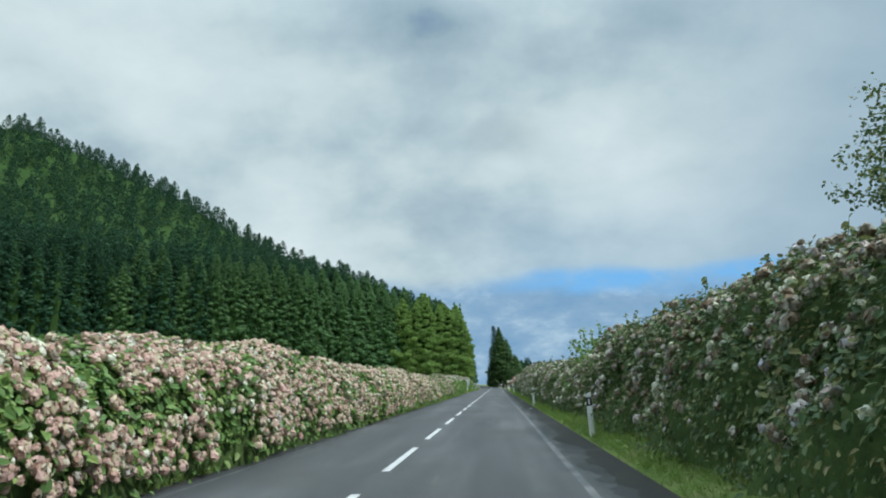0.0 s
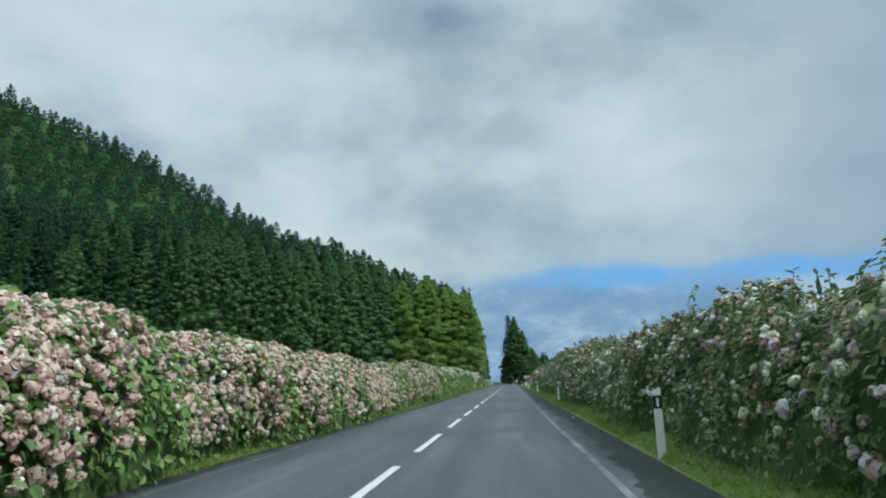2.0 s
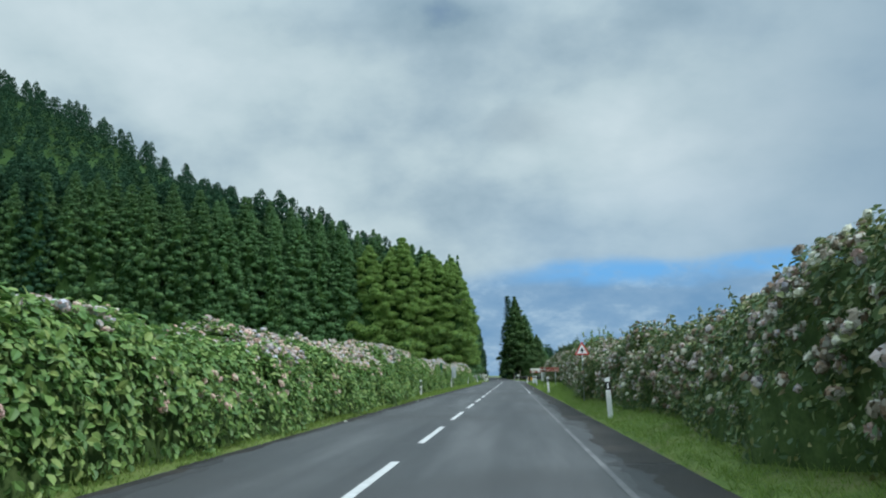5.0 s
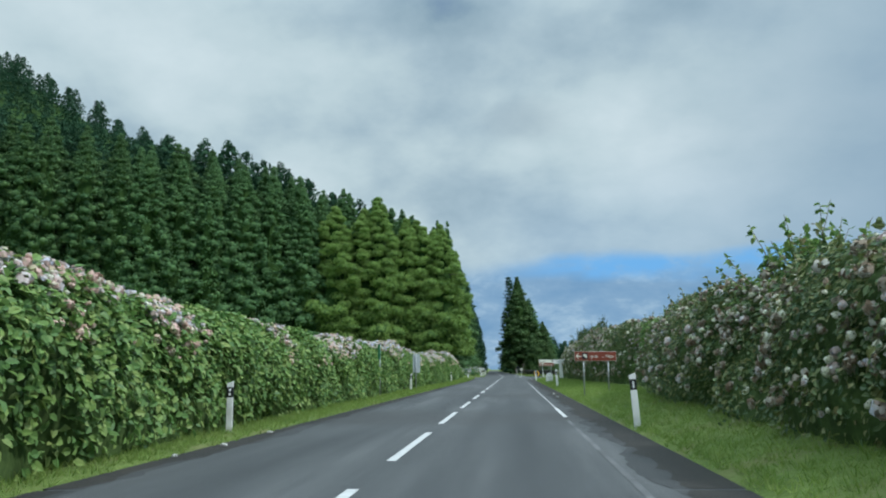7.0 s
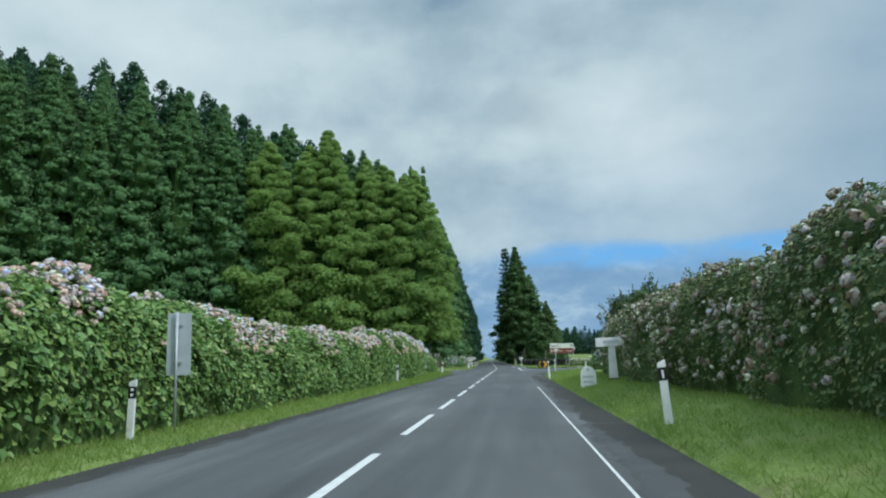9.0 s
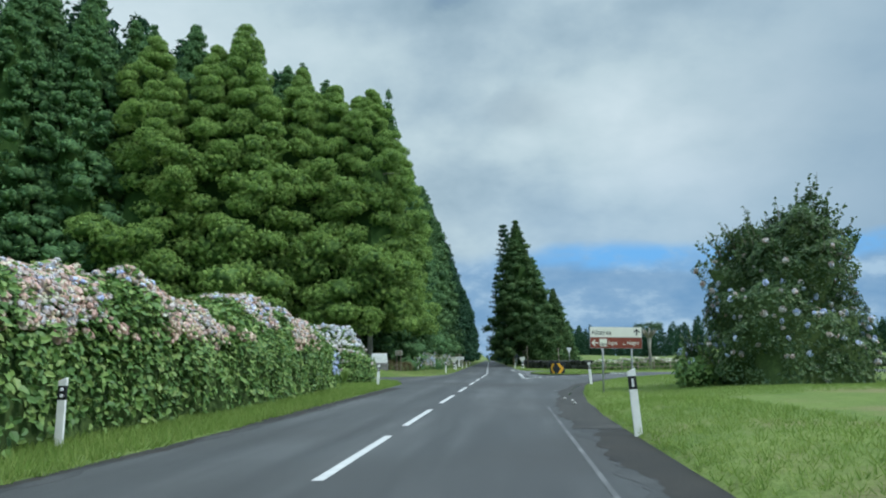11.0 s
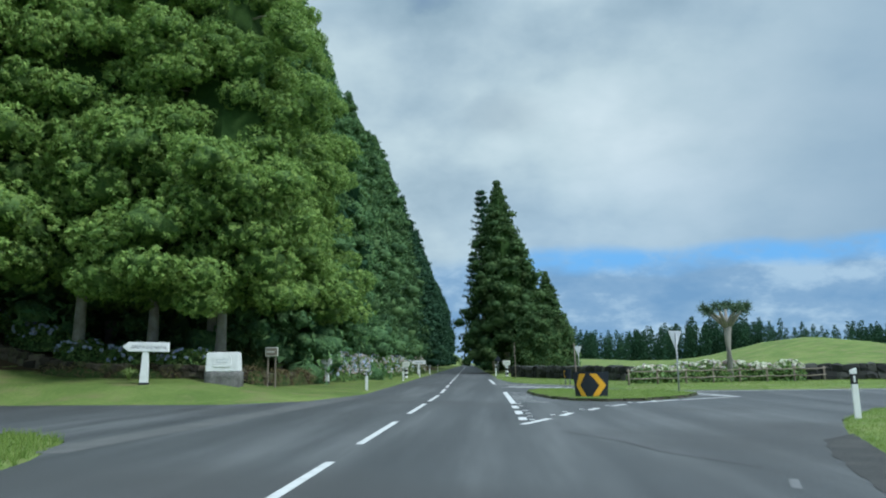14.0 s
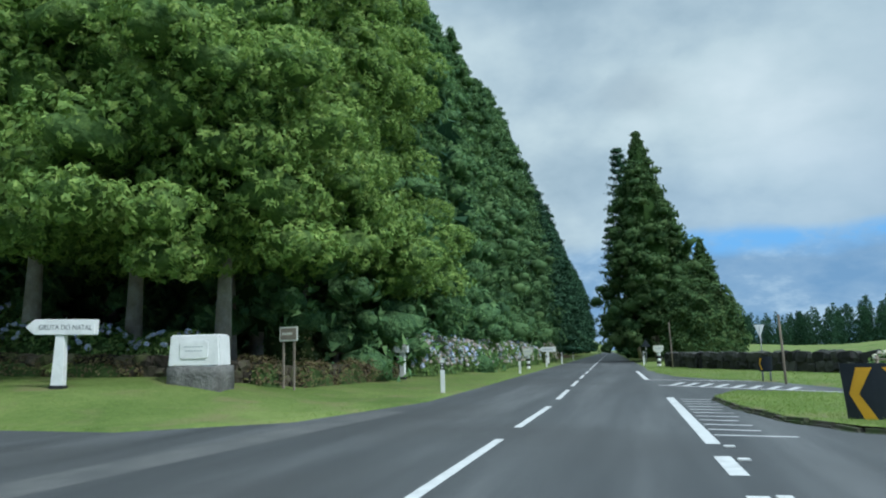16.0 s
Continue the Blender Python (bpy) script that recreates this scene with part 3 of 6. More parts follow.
def bloom_data(k, mat):
    if (k, mat.name) not in BLOOM_CACHE:
        BLOOM_CACHE[k, mat.name] = mesh_np("bloom", BLOOMS[k][0], BLOOMS[k][1], mat)
    return BLOOM_CACHE[k, mat.name]


def hedge(label, y0, y1, plan, s, seed, leaf_mat, leaf_n, blooms, lump=0.35, leaf_size=0.15, amax=1.95, group="hedges along the road", singles=36, stray=0):
    """One stretch of hedge. blooms: rows of material, number a square metre, and the lowest and highest share of the rise."""
    rng = np.random.default_rng(seed)
    thing = empty("hydrangea_hedge", label, "hedge", group, m=Matrix.Translation((float(shape_at((y0 + y1) / 2, [(p[0], p[1]) for p in plan])), (y0 + y1) / 2, 0)))
    back = thing.matrix_basis.inverted()
    o = np.array(thing.matrix_basis.translation)
    # inner sheet, coloured as twigs and the deep shade between the leaves
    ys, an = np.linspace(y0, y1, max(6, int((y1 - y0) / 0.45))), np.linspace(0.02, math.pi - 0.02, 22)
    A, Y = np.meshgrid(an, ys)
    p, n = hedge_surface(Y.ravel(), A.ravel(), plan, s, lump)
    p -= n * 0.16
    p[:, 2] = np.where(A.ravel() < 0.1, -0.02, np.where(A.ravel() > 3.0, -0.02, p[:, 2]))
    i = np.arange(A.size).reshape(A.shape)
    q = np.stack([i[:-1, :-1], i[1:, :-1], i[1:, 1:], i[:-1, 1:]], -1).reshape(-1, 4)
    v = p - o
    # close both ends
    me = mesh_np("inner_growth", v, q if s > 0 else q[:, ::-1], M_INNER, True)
    part("inner_growth", me, thing, "dark inner sheet coloured as twigs and shade")
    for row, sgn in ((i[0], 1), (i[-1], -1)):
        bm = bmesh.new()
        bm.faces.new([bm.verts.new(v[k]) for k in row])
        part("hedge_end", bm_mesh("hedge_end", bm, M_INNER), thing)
    area = (y1 - y0) * amax * 1.75
    m = int(area * leaf_n)
    y, a = rng.uniform(y0, y1, m), rng.uniform(0.0, 1, m) ** 0.9 * amax
    p, n = hedge_surface(y, a, plan, s, lump)
    p += n * rng.uniform(-0.14, 0.10, m)[:, None]
    p[:, 2] = np.maximum(p[:, 2], 0.06)
    part("foliage", leaves_me("foliage", p - o, n, rng.uniform(0.6, 1.25, m) * leaf_size, leaf_mat, rng), thing, kind="stuff")
    for mat, dens, lo, hi in blooms:
        m = int(area * dens * 1.5)
        lo_keep = 0.12 if lo < 0.06 else 0.34
        y, a = rng.uniform(y0, y1, m), rng.uniform(lo, hi, m) * 1.57
        keep = vnoise(np.stack([y * 0.8, a * (2.2 if lo < 0.06 else 0.9), 0 * y + seed], -1), 8) > rng.uniform(lo_keep, 0.66, m) + (0 if lo < 0.06 else 0.30 * np.clip(1.15 - a, -0.6, 0.5))
        y, a = y[keep], a[keep]
        p, n = hedge_surface(y, a, plan, s, lump)
        p += n * rng.uniform(0.0, 0.11, len(y))[:, None]
        p[:, 2] = np.maximum(p[:, 2], 0.12)
        size = (0.045 + 0.06 * rng.uniform(0, 1, len(y)) ** 1.7) * (0.72 if mat is M_CREAMY else 1.0)
        rot = frames_of(n + rng.normal(scale=0.4, size=n.shape), rng)
        for j in range(min(len(p), singles)):
            mm = Matrix(rot[j].tolist()).to_4x4()
            mm.translation = p[j] - o
            part("bloom", bloom_data(j % 4, mat), thing, m=mm @ Matrix.Diagonal((size[j], size[j], size[j] * 0.75, 1)))
        part("bloom_mass", blooms_me("bloom_mass", p[singles:] - o, n[singles:], size[singles:], mat, rng), thing, kind="stuff")
    if stray:
        y, a = rng.uniform(y0, y1, stray), rng.uniform(1.1, 1.8, stray)
        p, n = hedge_surface(y, a, plan, s, lump)
        for k in range(stray):
            base = V3(p[k] - o) - V3(n[k]) * 0.2
            tip = base + V3((rng.normal() * 0.18, rng.normal() * 0.22, rng.uniform(0.45, 0.95)))
            mid = (base + tip) / 2 + V3((rng.normal() * 0.05, rng.normal() * 0.05, 0))
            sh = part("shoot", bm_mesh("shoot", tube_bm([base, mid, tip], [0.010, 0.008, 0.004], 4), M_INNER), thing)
            lp = np.array([np.array(base.lerp(tip, 0.4 + 0.6 * j / 11)) for j in range(12)])
            ln = rng.normal(size=(12, 3)) + np.array([0, 0, 0.7])
            part("shoot_leaf", leaves_me("shoot_leaf", lp, ln / np.linalg.norm(ln, axis=1, keepdims=True), rng.uniform(0.08, 0.15, 12), leaf_mat, rng), sh, kind="stuff")
    return thing


LEFT = [(-40, -2.85, 3.6, 2.12), (0, -2.85, 3.6, 2.12), (15, -2.82, 3.6, 2.14), (26, -2.8, 3.8, 2.22), (35, -2.8, 3.8, 2.10), (44, -2.85, 3.7, 2.04), (48, -2.95, 3.7, 2.16), (50, -3.3, 3.5, 2.01), (53, -2.9, 3.6, 2.02), (60, -2.85, 3.6, 2.02),
        (65, -3.0, 3.6, 2.06), (68.4, -3.1, 3.5, 1.74), (71, -3.1, 3.5, 1.96), (75, -3.4, 3.5, 2.08), (81, -3.1, 3.7, 2.13), (100, -3.2, 3.7, 2.28), (107.5, -3.35, 3.7, 2.30), (109.9, -3.5, 3.6, 2.06), (124, -3.5, 3.8, 2.56), (132, -3.9, 3.7, 2.66),
        (137, -4.3, 3.4, 2.61), (143, -4.3, 3.4, 2.46), (151, -4.5, 3.2, 2.33), (158, -4.7, 3.2, 2.43), (168, -4.9, 3.2, 2.73), (176, -4.9, 3.0, 2.48), (186, -4.7, 3.2, 2.48), (198, -4.7, 3.2, 2.78),
        (204, -4.8, 3.2, 2.73), (209, -4.8, 3.2, 2.83), (214, -5.0, 3.2, 2.68), (216.3, -5.4, 2.2, 1.88)]
RIGHT = [(-40, 4.55, 4.0, 2.75), (4, 4.55, 4.0, 2.75), (12, 4.45, 4.2, 2.85), (16, 4.45, 4.2, 2.55), (20, 4.50, 4.2, 2.75), (26.5, 4.50, 4.0, 2.80), (29.5, 4.55, 3.8, 2.10), (33, 4.60, 3.8, 1.85), (37, 4.55, 3.8, 1.90), (40, 4.50, 3.8, 2.25), (43, 4.45, 3.9, 2.50),
         (46.5, 4.45, 3.8, 2.10), (50.5, 4.35, 3.8, 2.35), (54, 4.35, 3.8, 2.55), (60, 4.45, 3.8, 2.25), (65, 4.55, 3.6, 1.80), (70, 4.35, 3.8, 2.27), (75, 4.50, 4.2, 2.90), (92, 4.60, 4.4, 3.35), (106, 4.85, 3.8, 2.05), (115, 4.80, 3.8, 2.35), (118.6, 4.62, 3.8, 2.12),
         (122, 4.64, 3.8, 2.12), (124.5, 5.00, 3.8, 2.60), (131, 5.20, 3.8, 2.50), (135, 5.30, 3.8, 2.65), (140, 5.40, 3.6, 2.65), (147, 6.00, 3.8, 3.10), (150, 6.90, 4.0, 3.30), (156, 7.00, 4.2, 3.40), (160, 6.30, 4.2, 3.60), (165, 6.00, 4.2, 3.70),
         (170, 6.00, 4.0, 3.15), (176, 5.90, 4.0, 3.15), (186, 5.90, 4.2, 3.35), (191, 6.10, 4.2, 3.65)]
for k in range(11):
    a = -14 + 20.94 * k
    b = a + 20.94
    pink = [(M_PINK, 40, 0.02, 1.12), (M_RUST, 9, 0.03, 1.12), (M_CREAMY, 10, 0.03, 1.12)]
    mixed = [(M_PINK, 10, 0.1, 1.12), (M_PALE, 13, 0.4, 1.12)]
    green = [(M_PALE, 20, 0.44, 1.10), (M_PINK, 13, 0.25, 1.1), (M_CREAMY, 5, 0.4, 1.1)]
    late = [(M_PALE, 24, 0.42, 1.10), (M_PINK, 14, 0.3, 1.1), (M_BLUE, 4, 0.55, 1.1), (M_CREAMY, 6, 0.4, 1.1)]
    # past 52 m the browner bloom mix also stands for the duller cloud light
    bl = pink if b < 52 else [(M_PINK, 32, 0.03, 1.12), (M_RUST, 14, 0.05, 1.12), (M_CREAMY, 8, 0.03, 1.12)] if b < 72 else [(M_PINK, 15, 0.05, 1.12), (M_RUST, 18, 0.05, 1.12), (M_PALE, 4, 0.3, 1.12)] if b < 100 else mixed if b < 112 else green if b < 165 else late if b < 200 else [(M_PALE, 46, 0.36, 1.10), (M_PINK, 44, 0.28, 1.1), (M_BLUE, 7, 0.5, 1.1), (M_CREAMY, 20, 0.36, 1.1)]
    lab = ("hydrangea hedge thick with dusty pink flower heads" if b < 100 else "leafy green hydrangea hedge topped with pale fading flower heads")
    hedge(lab, a, min(b, 216.3), LEFT, -1, 100 + k, M_LEAF, 185 if b < 72 else 230 if b < 100 else 330, bl, 0.42 if b < 100 else 0.60, leaf_size=0.142)
for k in range(10):
    a = -14 + 20.5 * k
    b = a + 20.5
    hedge("tall dark hydrangea hedge with fading pinkish flower heads", a, b, RIGHT, 1, 300 + k, M_LEAF_SHADED, 380,
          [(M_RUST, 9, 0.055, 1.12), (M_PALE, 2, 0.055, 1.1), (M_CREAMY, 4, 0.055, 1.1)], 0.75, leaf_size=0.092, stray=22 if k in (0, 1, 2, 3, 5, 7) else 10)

# ---- trees: cedars of the plantation
NEEDLE_V = [(-0.27, -0.32, 0), (0.27, -0.32, 0), (0, 0.78, 0.06)]
NEEDLE_F = [(0, 1, 2)]


def cedar_data(seed, height, radius, bare, clumps, sprays, clump_r, spray, sides=9, arms=0, heads_sub=0, coat=M_CEDAR, heads_mat=M_CEDAR_IN, rough=0.55, ball=0.0, taper=0.74):
    """Meshes of one cedar: trunk, limbs, crown of sprays, a dark cone for inner shade, and clump heads."""
    rng = np.random.default_rng(seed)
    bend = rng.normal(size=2) * 0.15
    def axis(z):
        u = z / height
        return np.array([bend[0] * math.sin(u * 3), bend[1] * math.sin(u * 2.4), z])
    bm = tube_bm([axis(height * k / 7 * 0.97) for k in range(8)], [max(0.03, 0.0092 * height * (1 - k / 7.3) * (1.25 if k == 0 else 1)) for k in range(8)], sides)
    trunk = bm_mesh("trunk", bm, M_BARK, True)
    # clumps on whorls, dense towards the outside; the crown is a narrow cone with a rounded foot
    cs, cr, cn = [], [], []
    for k in range(clumps):
        u = (k + rng.uniform()) / clumps
        u = u ** 0.92
        z = bare + (height - bare) * u
        prof = (1 - u) ** taper * min(1, 0.4 + 2.6 * (1 - u)) * (0.80 + 0.20 * min(1, (u + 0.04) / 0.12))
        ang = k * 2.39996 + rng.normal() * 0.35
        r = radius * prof * rng.uniform(0.62, 1.10) * (1 + 0.22 * math.sin(ang * 3 + z * 0.7))
        c = axis(z) + np.array([math.cos(ang) * r, math.sin(ang) * r, -0.18 * r + rng.normal() * 0.2])
        cs.append(c)
        cr.append(clump_r * rng.uniform(0.7, 1.3) * (0.20 + 0.80 * (1 - u) ** 0.65))
        cn.append([math.cos(ang), math.sin(ang), 0.45])
    cs.append(axis(height))
    cr.append(clump_r * 0.16)
    cn.append([0, 0, 1])
    cs, cr, cn = np.array(cs), np.array(cr), np.array(cn)
    limbs = []
    for k in range(0, clumps, max(1, clumps // max(1, arms)))[:arms] if arms else ():
        zz = min(cs[k][2] + 0.08 * np.hypot(cs[k][0], cs[k][1]), height * 0.96)
        limbs.append(bm_mesh("limb", tube_bm([axis(zz), (axis(zz) + cs[k]) / 2 + np.array([0, 0, 0.1]), cs[k]], [0.07, 0.05, 0.02], 5), M_BARK))
    # each clump is a head of tufts on its upper and outer side, each tuft a burst of sprays
    subs, per = sprays
    n = len(cs)
    k = np.tile(np.arange(subs), n) + 0.5
    up = 1 - 1.94 * k / subs
    turn = k * 2.39996 + np.repeat(rng.uniform(0, 6.28, n), subs)
    d = np.stack([np.sqrt(1 - up * up) * np.cos(turn), np.sqrt(1 - up * up) * np.sin(turn), up], -1) + rng.normal(scale=0.12, size=(n * subs, 3)) + np.repeat(cn, subs, 0) * 0.15
    d /= np.linalg.norm(d, axis=1, keepdims=True)
    rr = np.repeat(cr, subs)
    tuft = np.repeat(cs, subs, 0) + d * (rr * rng.uniform(0.84, 1.12, len(rr)))[:, None] * np.array([1.15, 1.15, 0.58])
    size = np.repeat(spray * np.repeat((cr / clump_r) ** 0.5, subs) * rng.uniform(0.75, 1.25, len(rr)), per)
    out = np.repeat(d, per, 0) * 0.9 + rng.normal(scale=0.7, size=(len(d) * per, 3)) + np.array([0, 0, 0.12])
    out /= np.linalg.norm(out, axis=1, keepdims=True)
    face = frames_of(out + rng.normal(scale=0.3 if ball else rough, size=out.shape), rng)
    away = ball * rng.uniform(0.7, 1.2, len(size)) if ball else size * 0.55
    v, f = scattered(NEEDLE_V, NEEDLE_F, np.repeat(tuft, per, 0) + out * away[:, None], face, size * rng.uniform(0.7, 1.3, len(size)))
    crown = mesh_np("crown", v, f, coat)
    heads = None
    if heads_sub:
        tv, tf = ico(heads_sub, 0.10, seed)
        hv, hf = scattered(tv, tf, cs, frames_of(rng.normal(size=cs.shape) * 0.25 + np.array([0, 0, 1.0]), rng), cr[:, None] * np.array([0.72, 0.72, 0.44]) if heads_sub == 2 else cr[:, None] * np.array([0.92, 0.92, 0.62]))
        hv = hv + (vnoise(hv * 2.6, 11) - 0.5)[:, None] * (hv - np.repeat(cs, len(tv), 0)) * 0.7 + (vnoise(hv * 5.0, 12) - 0.5)[:, None] * (hv - np.repeat(cs, len(tv), 0)) * 0.5
        heads = mesh_np("clumps", hv, hf, heads_mat, True)
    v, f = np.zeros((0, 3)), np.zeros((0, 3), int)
    # a tapering dark cone behind the clumps, coloured as the shade inside
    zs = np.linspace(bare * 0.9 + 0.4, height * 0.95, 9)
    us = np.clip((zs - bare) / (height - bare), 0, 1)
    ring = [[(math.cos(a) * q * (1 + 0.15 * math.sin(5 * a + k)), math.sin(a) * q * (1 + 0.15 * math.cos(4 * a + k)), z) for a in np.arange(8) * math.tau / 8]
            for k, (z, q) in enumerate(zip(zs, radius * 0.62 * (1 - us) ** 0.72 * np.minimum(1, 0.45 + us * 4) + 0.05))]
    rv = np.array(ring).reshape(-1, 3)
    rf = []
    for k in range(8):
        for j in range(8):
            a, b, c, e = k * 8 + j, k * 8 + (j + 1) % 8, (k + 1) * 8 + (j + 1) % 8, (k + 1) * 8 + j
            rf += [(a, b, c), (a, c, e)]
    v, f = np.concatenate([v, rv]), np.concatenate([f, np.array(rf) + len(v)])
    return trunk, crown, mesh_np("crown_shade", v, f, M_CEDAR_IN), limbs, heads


def cedar_thing(data, label, group):
    t = empty("cedar_tree", label, "conifer tree", group)
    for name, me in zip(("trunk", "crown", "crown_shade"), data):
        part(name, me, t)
    for me in data[3]:
        part("limb", me, t)
    if data[4]:
        part("foliage_mass", data[4], t, kind="stuff")
    return t


LAB = "tall dark green cedar with dense rounded clumps of foliage"
NEAR = [cedar_thing(cedar_data(10 + k, 26, 5.0, 4.0 if k < 2 else 1.2, 165, (64, 18), 1.24, 0.178, ball=0.19, taper=0.48, arms=16, heads_sub=2, heads_mat=M_CLUMP_SHADE), LAB, "cedars of the plantation") for k in range(4)]
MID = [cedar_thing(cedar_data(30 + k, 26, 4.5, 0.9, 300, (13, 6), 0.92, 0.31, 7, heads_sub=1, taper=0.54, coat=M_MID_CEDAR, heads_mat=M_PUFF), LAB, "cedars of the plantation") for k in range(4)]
FAR = [cedar_thing(cedar_data(50 + k, 26, 4.0, 1.2, 180, (7, 5), 1.0, 0.48, 6, heads_sub=1, taper=0.54, coat=M_SHADED_CEDAR, heads_mat=M_SHADED_CEDAR), "tall dark green cedar in the plantation on the hillside", "cedars of the plantation") for k in range(4)]
BETWEEN = [cedar_thing(cedar_data(36 + k, 26, 4.4, 0.9, 240, (10, 6), 0.95, 0.38, 7, heads_sub=1, taper=0.54, coat=M_HALF_SHADED_CEDAR, heads_mat=M_HALF_SHADED_CEDAR), LAB, "cedars of the plantation") for k in range(3)]
SPARSE = [cedar_thing(cedar_data(90 + k, 23.0, 2.4, 7.0, 42, (9, 6), 0.8, 0.4, 8, arms=12, heads_sub=1, coat=M_MID_CEDAR), "thin half-bare cedar with a pale trunk", "cedars of the plantation") for k in range(2)]


def front_y(x):
    return float(front_line(x))


def at_height(x, y):
    return float(land(np.array([float(x)]), np.array([float(y)]))[0])


rng = np.random.default_rng(77)
spots = []
x = -11.5
while x > -210:
    for row in range(6 if x < -40 else 5):
        px = x + rng.normal() * 0.5 - (2.2 if row % 2 else 0)
        py = front_y(px) + row * 4.6 + rng.normal() * 0.6
        spots.append((px, py, row))
    x -= 4.3 if x > -90 else 5.0
back = []
for k in range(2600):
    px = -22 - 190 * rng.uniform()
    py = front_y(px) + 26 + 118 * rng.uniform()
    if all((px - q[0]) ** 2 + (py - q[1]) ** 2 > 30 for q in back[-700:]):
        back.append((px, py))
y = 259.0
while y < 560:
    for row in range(2):
        px, py = -10.9 + bend(y) * 0.9 - row * 4.6 + rng.normal() * 0.3, y + rng.normal() * 0.5
        if py > front_y(px) + 4 * (row > 0):
            spots.append((px, py, -1 - row))
    y += 4.4 if y < 330 else 6.5
spots = [(-10.3, 251.2, 9), (-13.6, 251.4, 9), (-11.9, 254.4, 9), (-16.6, 250.4, 9)] + spots
used, deeper = {}, []
for px, py, row in spots:
    if row == 0 and px > -16:
        continue
    d = math.hypot(px - 1.9, py - 231)
    if row == 0 and -49 < px < -45.5 and not used.get('thin'):
        used['thin'] = 1
        SPARSE[0].matrix_basis = pose(px, py - 2.5, at_height(px, py - 2.5), 0, 0, 40)
    # farther from the corner, coats with more shade in their colour
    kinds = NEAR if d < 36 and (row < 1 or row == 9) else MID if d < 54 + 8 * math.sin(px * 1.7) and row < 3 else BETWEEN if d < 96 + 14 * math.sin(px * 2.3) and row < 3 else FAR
    if row < 0 and kinds is NEAR:
        pick = kinds[(2 if py > 268 else 0) + int(rng.integers(0, 2))]
    elif kinds is NEAR:
        pick = kinds[int(rng.integers(0, 2))]
    else:
        pick = kinds[int(rng.integers(0, len(kinds)))]
    s = rng.uniform(0.95, 1.04) * float(np.interp(-px, [8, 12, 20, 35, 50, 60, 90], [26.4, 27.2, 28.0, 28.4, 29.2, 29.6, 29.0]) if row >= 0 else np.interp(py, [259, 280, 310, 330], [26.8, 26.4, 29.0, 29.2])) / 26 * (0.955 if row == 9 else 1.0)
    if kinds is FAR and 3 <= row < 9:
        deeper.append((px, py, s * 26 / 23.0))
        continue
    m = Matrix.Translation((px, py, float(land(np.array([px]), np.array([py]))[0]) - 0.1)) @ pose(0, 0, 0, 0, 0, float(rng.uniform(0, 360)))
    if pick not in used:
        used[pick] = 1
        pick.matrix_basis = m @ Matrix.Scale(s, 4)
    else:
        c = copy_thing(pick, m)
        c.scale = (s * rng.uniform(0.93, 1.07), s * rng.uniform(0.93, 1.07), s)
# two thin-topped trees standing clear at the corner
SPARSE[1].matrix_basis = pose(-9.9, 259.4, 0.5, 0, 0, 10) @ Matrix.Diagonal((0.9, 0.9, 1.23, 1))
copy_thing(SPARSE[1], pose(-12.0, 261.5, 0.7, 0, 0, 200)).scale = (0.9, 0.9, 1.25)
# the wood behind them, climbing the hill
tall = np.concatenate([rng.uniform(0.90, 1.02, len(back)), [q[2] for q in deeper]])
bx, by = np.array(back + [q[:2] for q in deeper]).T
bz = land(bx, by) - 0.2
vs, fs, base = [], [], 0
for k in range(3):
    data = cedar_data(60 + k, 22.6 + 0.4 * k, 4.2, 3.0, 70, (6, 4), 1.35, 0.9, 5, coat=M_SHADED_CEDAR, taper=0.5)
    me = data[1]
    tv = np.empty(len(me.vertices) * 3)
    me.vertices.foreach_get("co", tv)
    tf = np.empty(len(me.polygons) * 3, int)
    me.loops.foreach_get("vertex_index", tf)
    m = np.arange(len(bx)) % 3 == k
    a = rng.uniform(0, 6.28, m.sum())
    rot = np.stack([np.stack([np.cos(a), -np.sin(a), 0 * a], -1), np.stack([np.sin(a), np.cos(a), 0 * a], -1), np.stack([0 * a, 0 * a, 0 * a + 1], -1)], 1)
    v, f = scattered(tv.reshape(-1, 3), tf.reshape(-1, 3), np.stack([bx[m], by[m], bz[m]], -1), rot, tall[m])
    vs.append(v)
    fs.append(f + base)
    base += len(v)
tagged(part("hillside_wood", mesh_np("hillside_wood", np.concatenate(vs), np.concatenate(fs), M_SHADED_CEDAR), kind="stuff"), "dense dark conifer plantation climbing the hill", "wood")
# an added dark sheet that closes the gaps and stands for that wood's shade
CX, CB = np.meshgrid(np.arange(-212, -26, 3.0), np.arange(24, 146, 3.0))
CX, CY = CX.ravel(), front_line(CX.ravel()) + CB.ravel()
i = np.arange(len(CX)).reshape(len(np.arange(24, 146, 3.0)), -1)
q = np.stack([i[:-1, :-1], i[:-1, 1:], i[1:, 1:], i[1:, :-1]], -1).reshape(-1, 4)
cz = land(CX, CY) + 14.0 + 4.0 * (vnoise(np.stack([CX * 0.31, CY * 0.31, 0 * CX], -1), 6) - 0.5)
tagged(part("canopy", mesh_np("canopy", np.stack([CX, CY, cz], -1), q, M_CEDAR_IN, True), kind="stuff"), "dark sheet standing for the shade within the hillside plantation", "wood")
# avenue on the other side of the road
SOLO = cedar_thing(cedar_data(71, 24.2, 5.7, 2.4, 380, (14, 7), 1.05, 0.36, arms=10, heads_sub=1, taper=0.80, coat=M_SOLO, heads_mat=M_SOLO), "tall dense dark cedar beside the road with low branches", "cedars of the avenue")
SOLO.matrix_basis = pose(4.3, 311, 0, 0, -2.5, 0)
